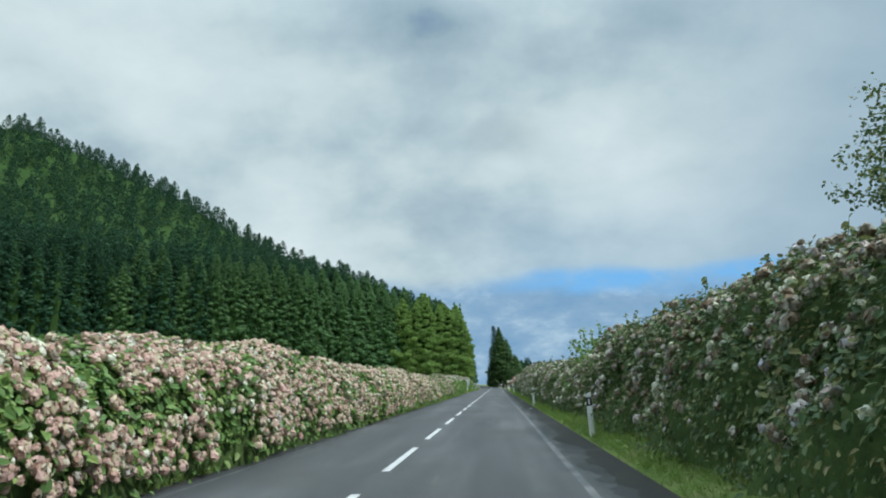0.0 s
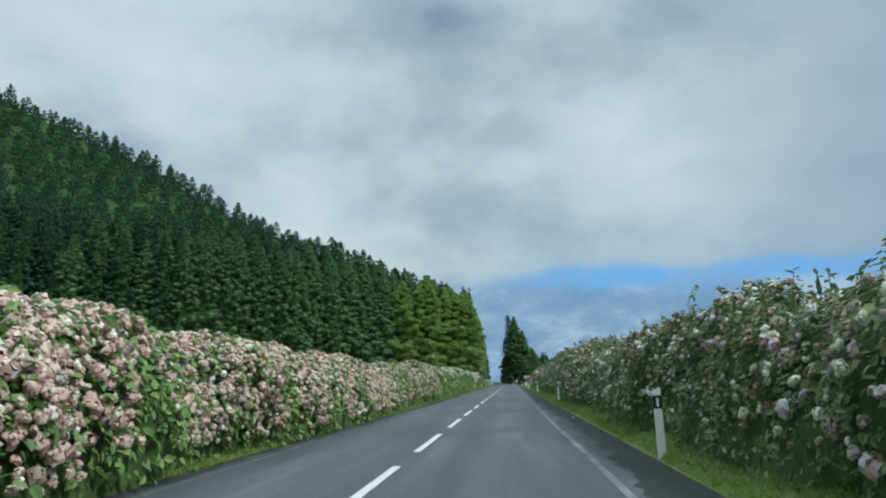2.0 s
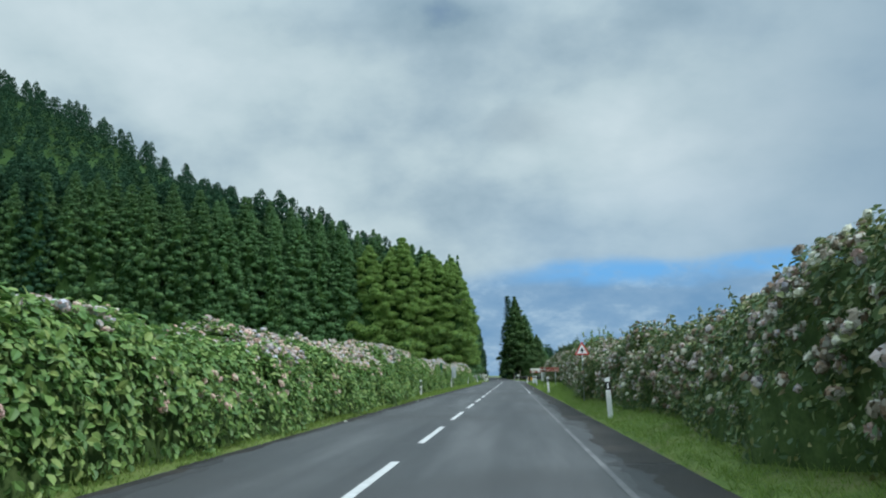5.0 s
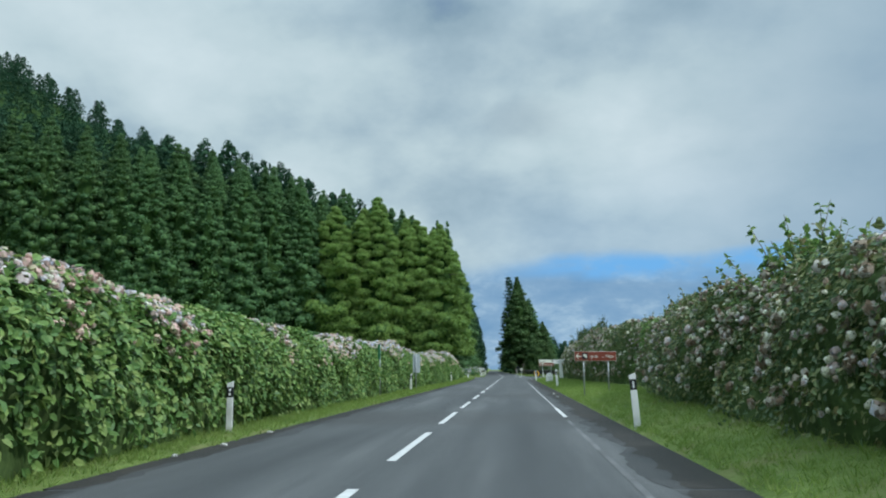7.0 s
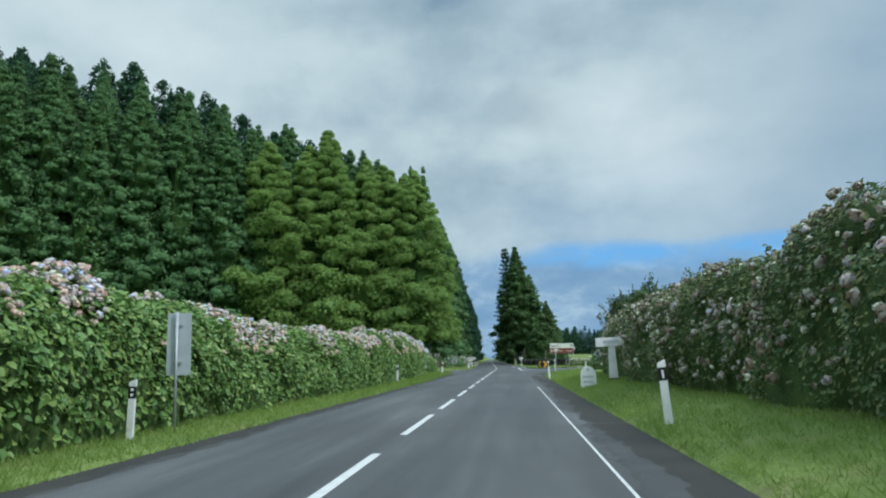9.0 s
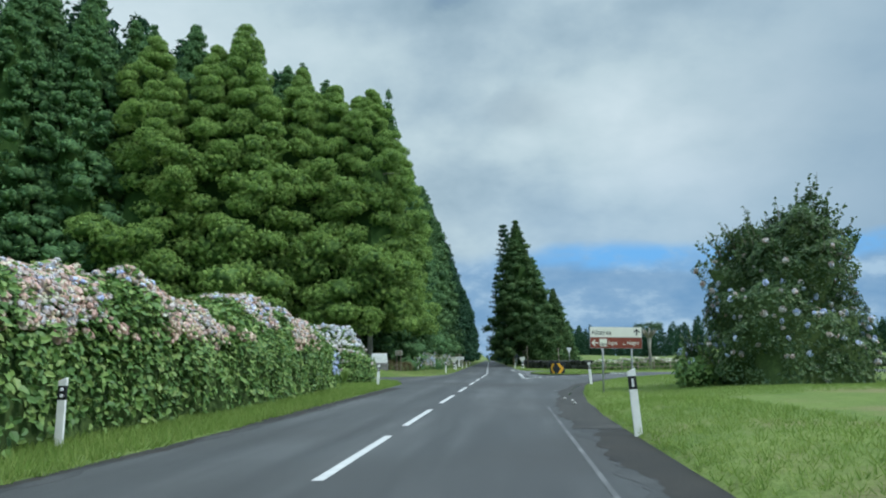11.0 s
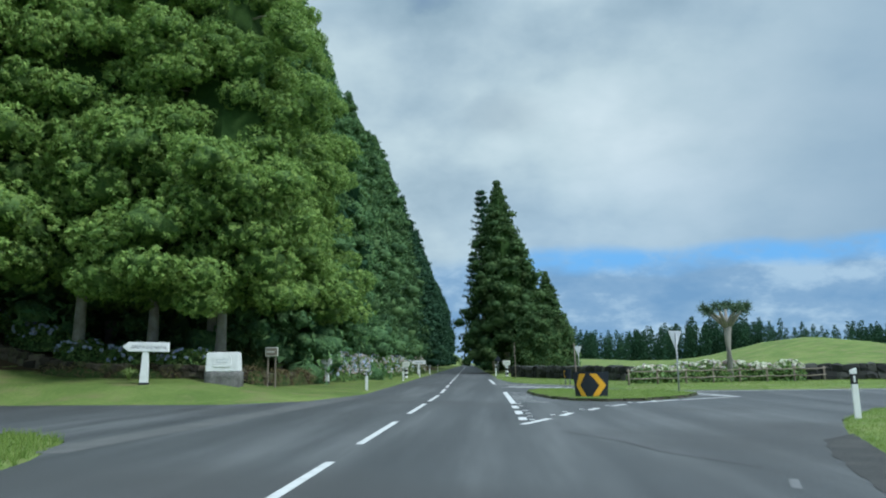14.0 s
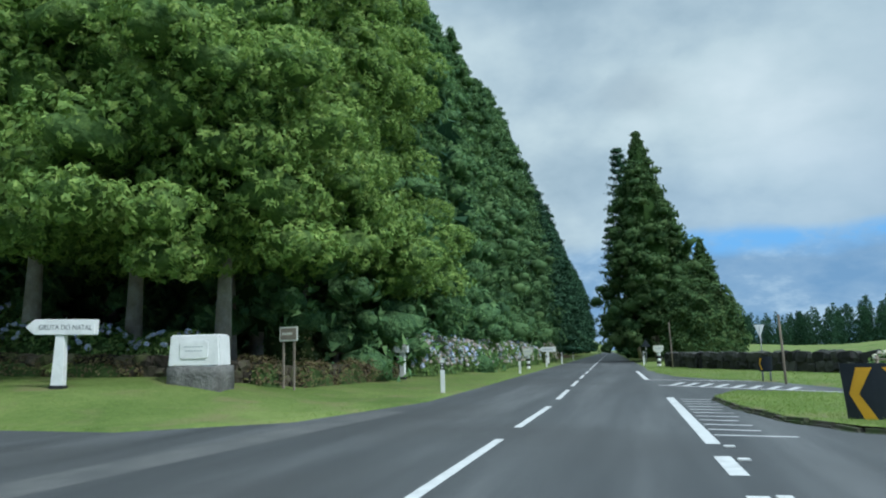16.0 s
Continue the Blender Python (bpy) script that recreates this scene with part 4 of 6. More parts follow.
copy_thing(SOLO, pose(9.6, 317.5, 0, 0, 0, 130)).scale = (0.62, 0.62, 0.545)


def tiered_conifer(seed, height, radius, bare):
    """A thin conifer with separate tiers of upturned branches, each ending in tufts."""
    rng = np.random.default_rng(seed)
    t = empty("tiered_conifer", "thin dark conifer with open tiers of upturned branches", "conifer tree", "cedars of the avenue")
    part("trunk", bm_mesh("trunk", tube_bm([(0, 0, -0.2), (0, 0, height * 0.5), (0, 0, height)], [0.24, 0.14, 0.03], 8), M_BARK, True), t)
    pos, out = [], []
    z = bare
    while z < height - 0.2:
        u = (z - bare) / (height - bare)
        r = radius * (1 - u) ** 0.75 + 0.18
        n = 7 if u < 0.7 else 5
        turn = rng.uniform(0, 6.28)
        for k in range(n):
            a = turn + math.tau * k / n + rng.normal() * 0.12
            d = np.array([math.cos(a), math.sin(a), 0.0])
            tip = np.array([0, 0, z]) + d * r * rng.uniform(0.8, 1.1) + np.array([0, 0, 0.30 * r + rng.normal() * 0.08])
            mid = np.array([0, 0, z]) + d * r * 0.55
            part("branch", bm_mesh("branch", tube_bm([(0, 0, z), mid, tip], [0.06, 0.045, 0.015], 4), M_BARK), t)
            w = rng.uniform(0.25, 1.05, 120)
            c = np.where(w[:, None] < 0.55, np.array([0, 0, z]) + d * r * w[:, None], mid + (tip - mid) * ((w[:, None] - 0.55) / 0.45))
            pos.append(c + rng.normal(size=c.shape) * np.array([0.17, 0.17, 0.10]))
            out.append(np.repeat((d + np.array([0, 0, 0.6]))[None], len(c), 0) + rng.normal(scale=0.7, size=c.shape))
        z += 1.25 - 0.45 * u
    pos, out = np.concatenate(pos), np.concatenate(out)
    v, f = scattered(NEEDLE_V, NEEDLE_F, pos, frames_of(out, rng), rng.uniform(0.18, 0.36, len(pos)))
    part("crown", mesh_np("crown", v, f, M_SHADED_CEDAR), t, kind="stuff")
    return t


tiered_conifer(5, 26.2, 3.9, 8.0).matrix_basis = pose(4.4, 322, 0, 0, -7.5, 0)
tiered_conifer(6, 17.0, 3.6, 4.0).matrix_basis = pose(2.6, 327, 0, 0, -13, 40)
y = 330.0
k = 0
while y < 560:
    c = copy_thing(MID[k % 4] if y < 380 else FAR[k % 4], pose(8.8 + bend(y) + rng.normal() * 0.4, y, 0, 0, 0, float(rng.uniform(0, 360))))
    c.scale = (1.0, 1.0, 0.78)
    tagged(c, group="cedars of the avenue")
    if y < 360:
        copy_thing(MID[(k + 1) % 4], pose(13.2 + bend(y), y + 3, 0, 0, 0, float(rng.uniform(0, 360)))).scale = (0.8, 0.8, 0.5)
    y += 5.5 if y < 380 else 8
    k += 1

# ---- needle litter under the plantation
M_LITTER = surface("needle_litter", [(0.3, (0.035, 0.026, 0.016)), (0.5, (0.06, 0.045, 0.026)), (0.7, (0.09, 0.085, 0.04))], 0.8, 12, 0.95, 0.7, 20, 0.1)
fx, fb = np.arange(-205, -8.4, 1.5), np.concatenate([np.arange(-2.8, 12, 1.2), np.arange(12, 140, 5)])
FX, FB = np.meshgrid(fx, fb)
FX, FB = FX.ravel(), FB.ravel()
FY = front_line(FX) + FB
i = np.arange(len(FX)).reshape(len(fb), len(fx))
q = np.stack([i[:-1, :-1], i[:-1, 1:], i[1:, 1:], i[1:, :-1]], -1).reshape(-1, 4)
tagged(part("forest_floor", mesh_np("forest_floor", np.stack([FX, FY, land(FX, FY) + 0.05], -1), q, M_LITTER, True), kind="structure"), "dark needle litter under the trees", "ground")

# ---- far wood across the fields
def far_wood():
    """A belt of pointed conifers, grown together."""
    rng = np.random.default_rng(5)
    n = 760
    px = 10 + 540 * rng.uniform(size=n) ** 1.1
    py = 585 + rng.uniform(0, 45, n) - 0.25 * px + 25 * np.sin(px * 0.02)
    size = rng.uniform(0.80, 1.08, n) * (1 + 0.12 * np.sin(px * 0.07))
    pos = np.stack([px, py, land(px, py) - 0.5], -1)
    vs, fs, base = [], [], 0
    for k in range(3):
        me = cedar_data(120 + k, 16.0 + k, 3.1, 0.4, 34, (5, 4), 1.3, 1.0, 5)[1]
        tv = np.empty(len(me.vertices) * 3)
        me.vertices.foreach_get("co", tv)
        tf = np.empty(len(me.polygons) * 3, int)
        me.loops.foreach_get("vertex_index", tf)
        m = np.arange(n) % 3 == k
        v, f = scattered(tv.reshape(-1, 3), tf.reshape(-1, 3), pos[m], frames_of(np.array([0, 0, 1.0]) + rng.normal(scale=0.02, size=(m.sum(), 3)), rng), size[m])
        vs.append(v)
        fs.append(f + base)
        base += len(v)
    return mesh_np("far_wood", np.concatenate(vs), np.concatenate(fs), M_SHADED_CEDAR)


tagged(part("far_wood", far_wood(), kind="stuff"), "distant belt of dark conifers beyond the pasture", "wood")

# ---- things along the road
def at_land(x, y):
    return float(land(np.array([float(x)]), np.array([float(y)]))[0])


M_WHITE = surface("white_paint", [(0.3, (0.60, 0.61, 0.60)), (0.5, (0.76, 0.77, 0.76)), (0.7, (0.82, 0.83, 0.82))], 3, 40, 0.5, 0.15, 60, 0.4, stain=((0.45, 0.45, 0.40), 1.6, 0.62, 0.8))
M_BLACK = surface("black_paint", [(0.3, (0.015, 0.016, 0.018)), (0.7, (0.03, 0.032, 0.036))], 4, 50, 0.5, 0.1)
M_NAVY = surface("dark_board", [(0.3, (0.012, 0.016, 0.022)), (0.7, (0.022, 0.028, 0.036))], 4, 50, 0.45, 0.1)
M_YELLOW = surface("amber_reflective", [(0.3, (0.60, 0.30, 0.015)), (0.7, (0.75, 0.40, 0.03))], 3, 60, 0.4, 0.05)
M_RED = surface("red_sign", [(0.3, (0.50, 0.03, 0.035)), (0.7, (0.62, 0.05, 0.05))], 3, 60, 0.4, 0.05)
M_BROWN = surface("brown_sign", [(0.3, (0.16, 0.040, 0.025)), (0.7, (0.23, 0.062, 0.040))], 2, 30, 0.45, 0.05)
M_CREAM = surface("cream_sign", [(0.3, (0.62, 0.63, 0.55)), (0.7, (0.74, 0.75, 0.67))], 2, 30, 0.45, 0.05)
M_GALV = surface("galvanised_steel", [(0.3, (0.26, 0.28, 0.29)), (0.7, (0.42, 0.44, 0.45))], 6, 50, 0.5, 0.1, 40, 0.5, metal=0.5)
M_GREY = surface("grey_sign_back", [(0.3, (0.34, 0.38, 0.40)), (0.7, (0.46, 0.50, 0.52))], 3, 30, 0.5, 0.1, 40, 0.4)
M_SLATE = surface("faded_black_lettering", [(0.3, (0.10, 0.11, 0.12)), (0.7, (0.20, 0.21, 0.22))], 6, 50, 0.6, 0.1)
M_STONE = surface("basalt_stone", [(0.25, (0.020, 0.018, 0.014)), (0.5, (0.048, 0.041, 0.030)), (0.75, (0.10, 0.088, 0.062))], 2.2, 18, 0.9, 0.9, 14, 0.2, per_object=True, stain=((0.10, 0.12, 0.045), 1.6, 0.52, 0.72))
M_CONCRETE = surface("kerb_concrete", [(0.3, (0.055, 0.050, 0.040)), (0.7, (0.12, 0.11, 0.088))], 2, 30, 0.9, 0.8, 25, 0.2, stain=((0.06, 0.085, 0.03), 1.6, 0.42, 0.62))
M_WOOD = surface("weathered_wood", [(0.3, (0.16, 0.13, 0.10)), (0.7, (0.30, 0.26, 0.21))], 3, 40, 0.85, 0.5, 40)
M_REFLECT = surface("reflector", [(0.3, (0.72, 0.74, 0.76)), (0.7, (0.85, 0.86, 0.88))], 3, 80, 0.2, 0.0, None, 0.8)
M_GRAVEL = surface("dirty_shoulder", [(0.3, (0.020, 0.021, 0.021)), (0.5, (0.032, 0.031, 0.029)), (0.72, (0.055, 0.050, 0.042))], 0.8, 60, 0.85, 0.6, 70, 0.25)
M_WORN_STONE = surface("pale_stone", [(0.3, (0.30, 0.30, 0.28)), (0.7, (0.55, 0.55, 0.52))], 20, 60, 0.85, 0.4, 60)
M_DUST = surface("dusty_asphalt", [(0.3, (0.034, 0.037, 0.039)), (0.5, (0.052, 0.055, 0.057)), (0.72, (0.088, 0.090, 0.090))], 0.8, 60, 0.82, 0.6, 70, 0.25)
M_WATER = surface("puddle_water", [(0.3, (0.020, 0.021, 0.022)), (0.7, (0.028, 0.028, 0.028))], 3, 30, 0.06, 0.0, None, 0.6, rough_var=0.03)

# dirt along the right-hand edge of the asphalt, wet ruts at the corner, wear on the road
worn = empty("road_wear", "dirty shoulder, worn strips and shallow puddles on the asphalt", "road wear", kind="structure")
def ragged(y0, y1, x_in, x_out, deep, seed, step=0.22):
    """A strip of dirt with a frayed inner rim."""
    ys = np.arange(y0, y1 + step / 2, step)
    f = deep * (vnoise(np.stack([0 * ys, ys * 0.35, 0 * ys + seed], -1), 1) - 0.5) + deep * 0.55 * (vnoise(np.stack([0 * ys, ys * 1.9, 0 * ys], -1), seed) - 0.5) + deep * 0.4 * (vnoise(np.stack([0 * ys, ys * 6.1, 0 * ys], -1), seed + 1) - 0.5)
    lo, hi = np.stack([x_in + f, ys, 0 * ys + 0.003], -1), np.stack([0 * ys + x_out, ys, 0 * ys + 0.003], -1)
    i = np.arange(len(ys) - 1)
    n = len(ys)
    q = np.stack([i, i + n, i + n + 1, i + 1], -1)
    return np.concatenate([lo, hi]), q if x_out > x_in else q[:, ::-1]


for k in range(25):
    a = -50 + 10 * k
    for w, (x_in, mat, z) in enumerate(((3.16, M_DUST, 0), (3.34, M_GRAVEL, 0.002))):
        v, q = ragged(a, a + 10, x_in, 4.1, 0.34, 11 + 7 * w)
        part("shoulder", mesh_np("shoulder", v + np.array([0, 0, z]), q, mat), worn)
for k in range(27):
    a = -50 + 10 * k
    wide = 0.14 if a > 90 else 0
    for w, (x_in, mat, z) in enumerate(((-2.66 - wide, M_DUST, 0), (-2.80 - wide, M_GRAVEL, 0.002))):
        v, q = ragged(a, a + 10, x_in, -3.5 if a > 90 else -3.0, 0.26, 31 + 7 * w)
        part("shoulder", mesh_np("shoulder", v + np.array([0, 0, z]), q, mat), worn)
bm = bmesh.new()
inner = [(3.10, 200), (3.10, 203), (3.16, 206), (3.3, 209), (3.5, 212), (3.85, 215.5), (4.35, 219), (5.0, 222.6), (5.9, 226), (7.2, 229.6)]
outer = [(4.0, 200), (4.0, 203), (4.1, 206), (4.25, 209.4), (4.45, 212.3), (4.75, 215.6), (5.2, 219.4), (5.85, 223.2), (6.9, 227), (8.05, 230.6)]
u = np.linspace(0, 9, 140)
rim = [np.stack([np.interp(u, range(10), [p[0] for p in r]), np.interp(u, range(10), [p[1] for p in r])], -1) for r in (inner, outer)]
fray = vnoise(np.stack([0 * u, u * 2.1, 0 * u], -1), 3) + 0.6 * vnoise(np.stack([0 * u, u * 9.0, 0 * u], -1), 4) - 0.8
rim[0][:, 0] += 0.22 * fray
lo, hi = ([bm.verts.new((x, y, 0.005)) for x, y in r] for r in rim)
for j in range(139):
    bm.faces.new((lo[j], hi[j], hi[j + 1], lo[j + 1]))
M_GRIT = surface("gritty_asphalt", [(0.3, (0.026, 0.027, 0.027)), (0.5, (0.045, 0.045, 0.043)), (0.72, (0.090, 0.087, 0.080))], 1.4, 60, 0.85, 0.6, 70, 0.25)
part("shoulder", bm_mesh("shoulder", bm, M_GRIT), worn)
for k, (x, y, rx, ry, tu) in enumerate([(4.02, 213.0, 0.05, 0.75, -0.12), (4.72, 218.8, 0.06, 0.75, -0.25), (5.0, 221.0, 0.05, 0.4, -0.3), (4.4, 216.6, 0.035, 0.5, -0.2), (3.55, 155.0, 0.06, 0.5, 0)]):
    part("puddle", blotch_me(x, y, rx, ry, M_WATER, 40 + k, 0.007, tu), worn)
part("worn_strip", strip_me((-4.6, 228.5), (-3.2, 246.0), 0.8, M_WORN, 0.003), worn)
for k, (x, y, rx, ry) in enumerate([(2.3, 207.4, 0.04, 0.9), (2.1, 213.0, 0.035, 0.8), (0.9, 15.5, 0.05, 0.5), (0.7, 26, 0.05, 0.6)]):
    part("worn_patch", blotch_me(x, y, rx, ry, M_WORN, 60 + k), worn)
M_CRACK = surface("asphalt_crack", [(0.3, (0.02, 0.02, 0.02)), (0.7, (0.035, 0.035, 0.035))], 3, 30, 0.9, 0)
for pts in ([(3.3, 231.5), (4.1, 229.6), (4.4, 228.2), (5.2, 226.6)], [(-6, 239.6), (-9, 238.6), (-13, 239.2)], [(-5.2, 236), (-8, 235.4), (-12, 235.7)]):
    for a, b in zip(pts, pts[1:]):
        part("crack", strip_me(a, b, 0.018, M_CRACK, 0.0045), worn)


rs = np.random.default_rng(8)
for x, y in ((-3.0, 110.6), (-3.05, 127.5), (-3.3, 133.0), (-3.2, 134.6), (-3.25, 137.2), (3.62, 46.0), (3.7, 63.2), (3.55, 158.3), (3.7, 207.2), (3.75, 208.6), (3.6, 209.8)):
    bm = bmesh.new()
    bmesh.ops.create_icosphere(bm, subdivisions=1, radius=1)
    for v in bm.verts:
        v.co *= 1 + rs.uniform(-0.25, 0.25)
    ob = part("pebble", bm_mesh("pebble", bm, M_WORN_STONE), m=pose(x, y, 0.02, 0, 0, float(rs.uniform(0, 360))) @ Matrix.Diagonal((0.07, 0.05, 0.03, 1)))
    tagged(ob, "small pale stone lying at the asphalt's edge", "stone", "stones at the road edge")


def sloped_post(height, band, reflector):
    """A roadside marker post with a slanting top, a dark band and a reflector."""
    out = []
    w, d = 0.125, 0.045
    def slab(name, z0, z1, mat, grow=0.0, slant=0.0):
        bm = prism_bm([(-w / 2 - grow, z0), (w / 2 + grow, z0), (w / 2 + grow, z1 + slant), (-w / 2 - grow, z1 - slant)], d + 2 * grow)
        bmesh.ops.translate(bm, verts=bm.verts[:], vec=(0, -d / 2 - grow, 0))
        out.append((name, bm_mesh(name, bm, mat, bevel=0.006)))
    slab("post_body", -0.15, 0.70 * height, M_WHITE)
    slab("post_band", 0.70 * height, 0.90 * height, band, 0.001)
    slab("post_cap", 0.90 * height, height, M_WHITE, 0.002, 0.025)
    if reflector == "bar":
        bm = box_bm(0.035, 0.008, 0.13, (0, -d / 2 - 0.005, 0.80 * height))
        out.append(("reflector", bm_mesh("reflector", bm, M_REFLECT, bevel=0.002)))
    else:
        for z in (0.76, 0.85):
            bm = bmesh.new()
            bmesh.ops.create_cone(bm, cap_ends=True, segments=14, radius1=0.028, radius2=0.024, depth=0.01, matrix=Matrix.Translation((0, -d / 2 - 0.005, z * height)) @ pose(0, 0, 0, 90))
            out.append(("reflector", bm_mesh("reflector", bm, M_REFLECT)))
    return out


def marker_post(x, y, height=1.0, reflector="bar", turn=0.0, lean=0.0):
    t = empty("marker_post", "white plastic marker post with a dark band and reflector", "marker post", "marker posts along the road", m=pose(x, y, at_land(x, y) - 0.02, 0, lean, turn))
    for name, me in sloped_post(height, M_BLACK, reflector):
        part(name, me, t)
    return t


for x, y, lean in [(4.04, 22.7, -3), (4.0, 50.1, -2), (4.29, 80, 1), (4.15, 108.7, -2), (4.0, 137, -3), (4.28, 167.7, -4), (3.97, 198.6, -4), (5.6, 221.2, -4), (9.35, 233.2, -1), (14.2, 237.9, 3), (2.5, 289, 0)]:
    marker_post(x, y, 1.0, "bar", 0, lean)
for x, y, lean in [(-3.83, 50.0, 1), (-3.45, 75, 0), (-4.03, 137, 0), (-4.56, 167.8, 2), (-4.5, 197, 1), (-4.33, 222, 3), (-3.75, 252.6, 0), (-4.25, 271.5, 0), (-4.6, 287.4, 1), (-5.0, 304, 0), (-5.8, 328, 0)]:
    marker_post(x, y, 1.0, "dots", 0, lean)


def pole(x, y, z0, z1, r=0.03, mat=None):
    return bm_mesh("pole", tube_bm([(x, y, z0), (x, y, z1)], [r, r], 12), mat or M_GALV, True)


def letters(body, size, mat, at, parent, name="lettering", depth=0.002, align="LEFT", stretch=1.0):
    cu = bpy.data.curves.new(name, "FONT")
    cu.body, cu.size, cu.extrude, cu.align_x = body, size, depth, align
    tmp = new("tmp_text", cu)
    me = bpy.data.meshes.new_from_object(tmp.evaluated_get(bpy.context.evaluated_depsgraph_get()))
    bpy.data.objects.remove(tmp)
    me.transform(Matrix.Translation(at) @ pose(0, 0, 0, 90) @ Matrix.Diagonal((stretch, 1, 1, 1)))
    me.materials.clear()
    me.materials.append(mat)
    me.name = name
    return part(name, me, parent)


def plate(name, outline, mat, parent, y=0.0, depth=0.02, label="", bevel=0.0):
    bm = prism_bm(outline, depth)
    bmesh.ops.translate(bm, verts=bm.verts[:], vec=(0, y, 0))
    return part(name, bm_mesh(name, bm, mat, bevel=bevel), parent, label)


def rect(x0, z0, x1, z1):
    return [(x0, z0), (x1, z0), (x1, z1), (x0, z1)]


ARROW_LEFT = [(0, 0.5), (0.42, 0.93), (0.60, 0.93), (0.32, 0.58), (1, 0.58), (1, 0.42), (0.32, 0.42), (0.60, 0.07), (0.42, 0.07)]


def arrow(parent, x, z, w, h, mat, up=False):
    pts = [(x + a * w, z + b * h) for a, b in ARROW_LEFT] if not up else [(x + b * w, z + (1 - a) * h) for a, b in ARROW_LEFT]
    return plate("arrow", pts, mat, parent, -0.008, 0.006)


# the tall direction sign at the corner: cream above brown
def direction_sign():
    z = at_land(5.1, 212.8)
    t = empty("direction_sign", "cream and brown direction sign on two steel poles", "road sign", m=pose(4.72, 212.7, z, 0, 1.2, 8) @ Matrix.Scale(0.965, 4))
    W, H, Z = 1.86, 0.74, (1.56 - z) / 0.965
    part("pole", pole(0.45, 0.05, -0.3, Z + H - 0.05, 0.034), t)
    part("pole", pole(1.50, 0.05, -0.3, Z + H - 0.05, 0.034), t)
    plate("rim", rect(-0.012, Z - 0.012, W + 0.012, Z + H + 0.012), M_GREY, t, 0.004, 0.022)
    top = plate("upper_panel", rect(0, Z + 0.385, W, Z + H), M_CREAM, t, -0.002, 0.006, "cream panel")
    low = plate("lower_panel", rect(0, Z, W, Z + 0.375), M_BROWN, t, -0.002, 0.006, "brown panel")
    letters("Altares", 0.245, M_BLACK, (0.035, -0.004, Z + 0.475), top, stretch=1.04)
    arrow(top, 1.56, Z + 0.45, 0.25, 0.24, M_BLACK, True)
    arrow(low, 0.04, Z + 0.06, 0.25, 0.24, M_CREAM)
    plate("lake_symbol", rect(0.33, Z + 0.055, 0.60, Z + 0.325), M_CREAM, low, -0.006, 0.004)
    for k in range(3):
        zz = Z + 0.085 + 0.035 * k
        pts = [(0.345 + 0.24 * j / 16, zz + 0.008 * math.sin(j * 1.57)) for j in range(17)]
        plate("wave", pts + [(a, b + 0.016) for a, b in reversed(pts)], M_BLACK, low, -0.009, 0.003)
    letters("lagoa", 0.19, M_CREAM, (0.655, -0.004, Z + 0.125), low, stretch=0.84)
    letters("do", 0.11, M_CREAM, (1.16, -0.004, Z + 0.115), low)
    letters("Negro", 0.20, M_CREAM, (1.325, -0.004, Z + 0.125), low, stretch=0.84)


def cave_sign():
    x, y = 3.98, 150.9
    z = at_land(x + 0.8, y)
    t = empty("tourist_sign", "brown tourist sign with white lettering on two poles", "road sign", m=pose(x, y, z, 0, 0.8, 5) @ Matrix.Scale(0.84, 4))
    W, H, Z = 1.86, 0.40, (1.48 - z) / 0.84
    for px in (0.40, 1.50):
        p = part("pole", pole(px, 0.05, -0.3, Z + H - 0.04, 0.032), t)
        bm = tube_bm([(px, 0.05, Z - 0.50), (px, 0.05, Z - 0.44)], [0.045, 0.045], 10)
        part("clamp", bm_mesh("clamp", bm, M_GALV, True), p)
    plate("rim", rect(-0.012, Z - 0.012, W + 0.012, Z + H + 0.012), M_CREAM, t, 0.004, 0.022)
    pan = plate("panel", rect(0, Z, W, Z + H), M_BROWN, t, -0.002, 0.006, "brown panel")
    arrow(pan, 0.04, Z + 0.07, 0.25, 0.26, M_CREAM)
    plate("cave_symbol", rect(0.33, Z + 0.06, 0.58, Z + 0.34), M_BLACK, pan, -0.006, 0.004)
    plate("cave_mouth", [(0.36, Z + 0.25), (0.42, Z + 0.29), (0.53, Z + 0.27), (0.555, Z + 0.15), (0.52, Z + 0.10), (0.48, Z + 0.14), (0.42, Z + 0.19)], M_CREAM, pan, -0.010, 0.004)
    letters("gruta", 0.19, M_CREAM, (0.71, -0.004, Z + 0.13), pan, stretch=0.88)
    letters("do", 0.09, M_CREAM, (1.22, -0.004, Z + 0.13), pan)
    letters("Natal", 0.19, M_CREAM, (1.38, -0.004, Z + 0.13), pan, stretch=0.90)


def tri(cx, z0, side, grow=0.0):
    h = side * 0.866
    g = grow
    return [(cx - side / 2 - g * 1.73, z0 - g), (cx + side / 2 + g * 1.73, z0 - g), (cx, z0 + h + 2 * g)]


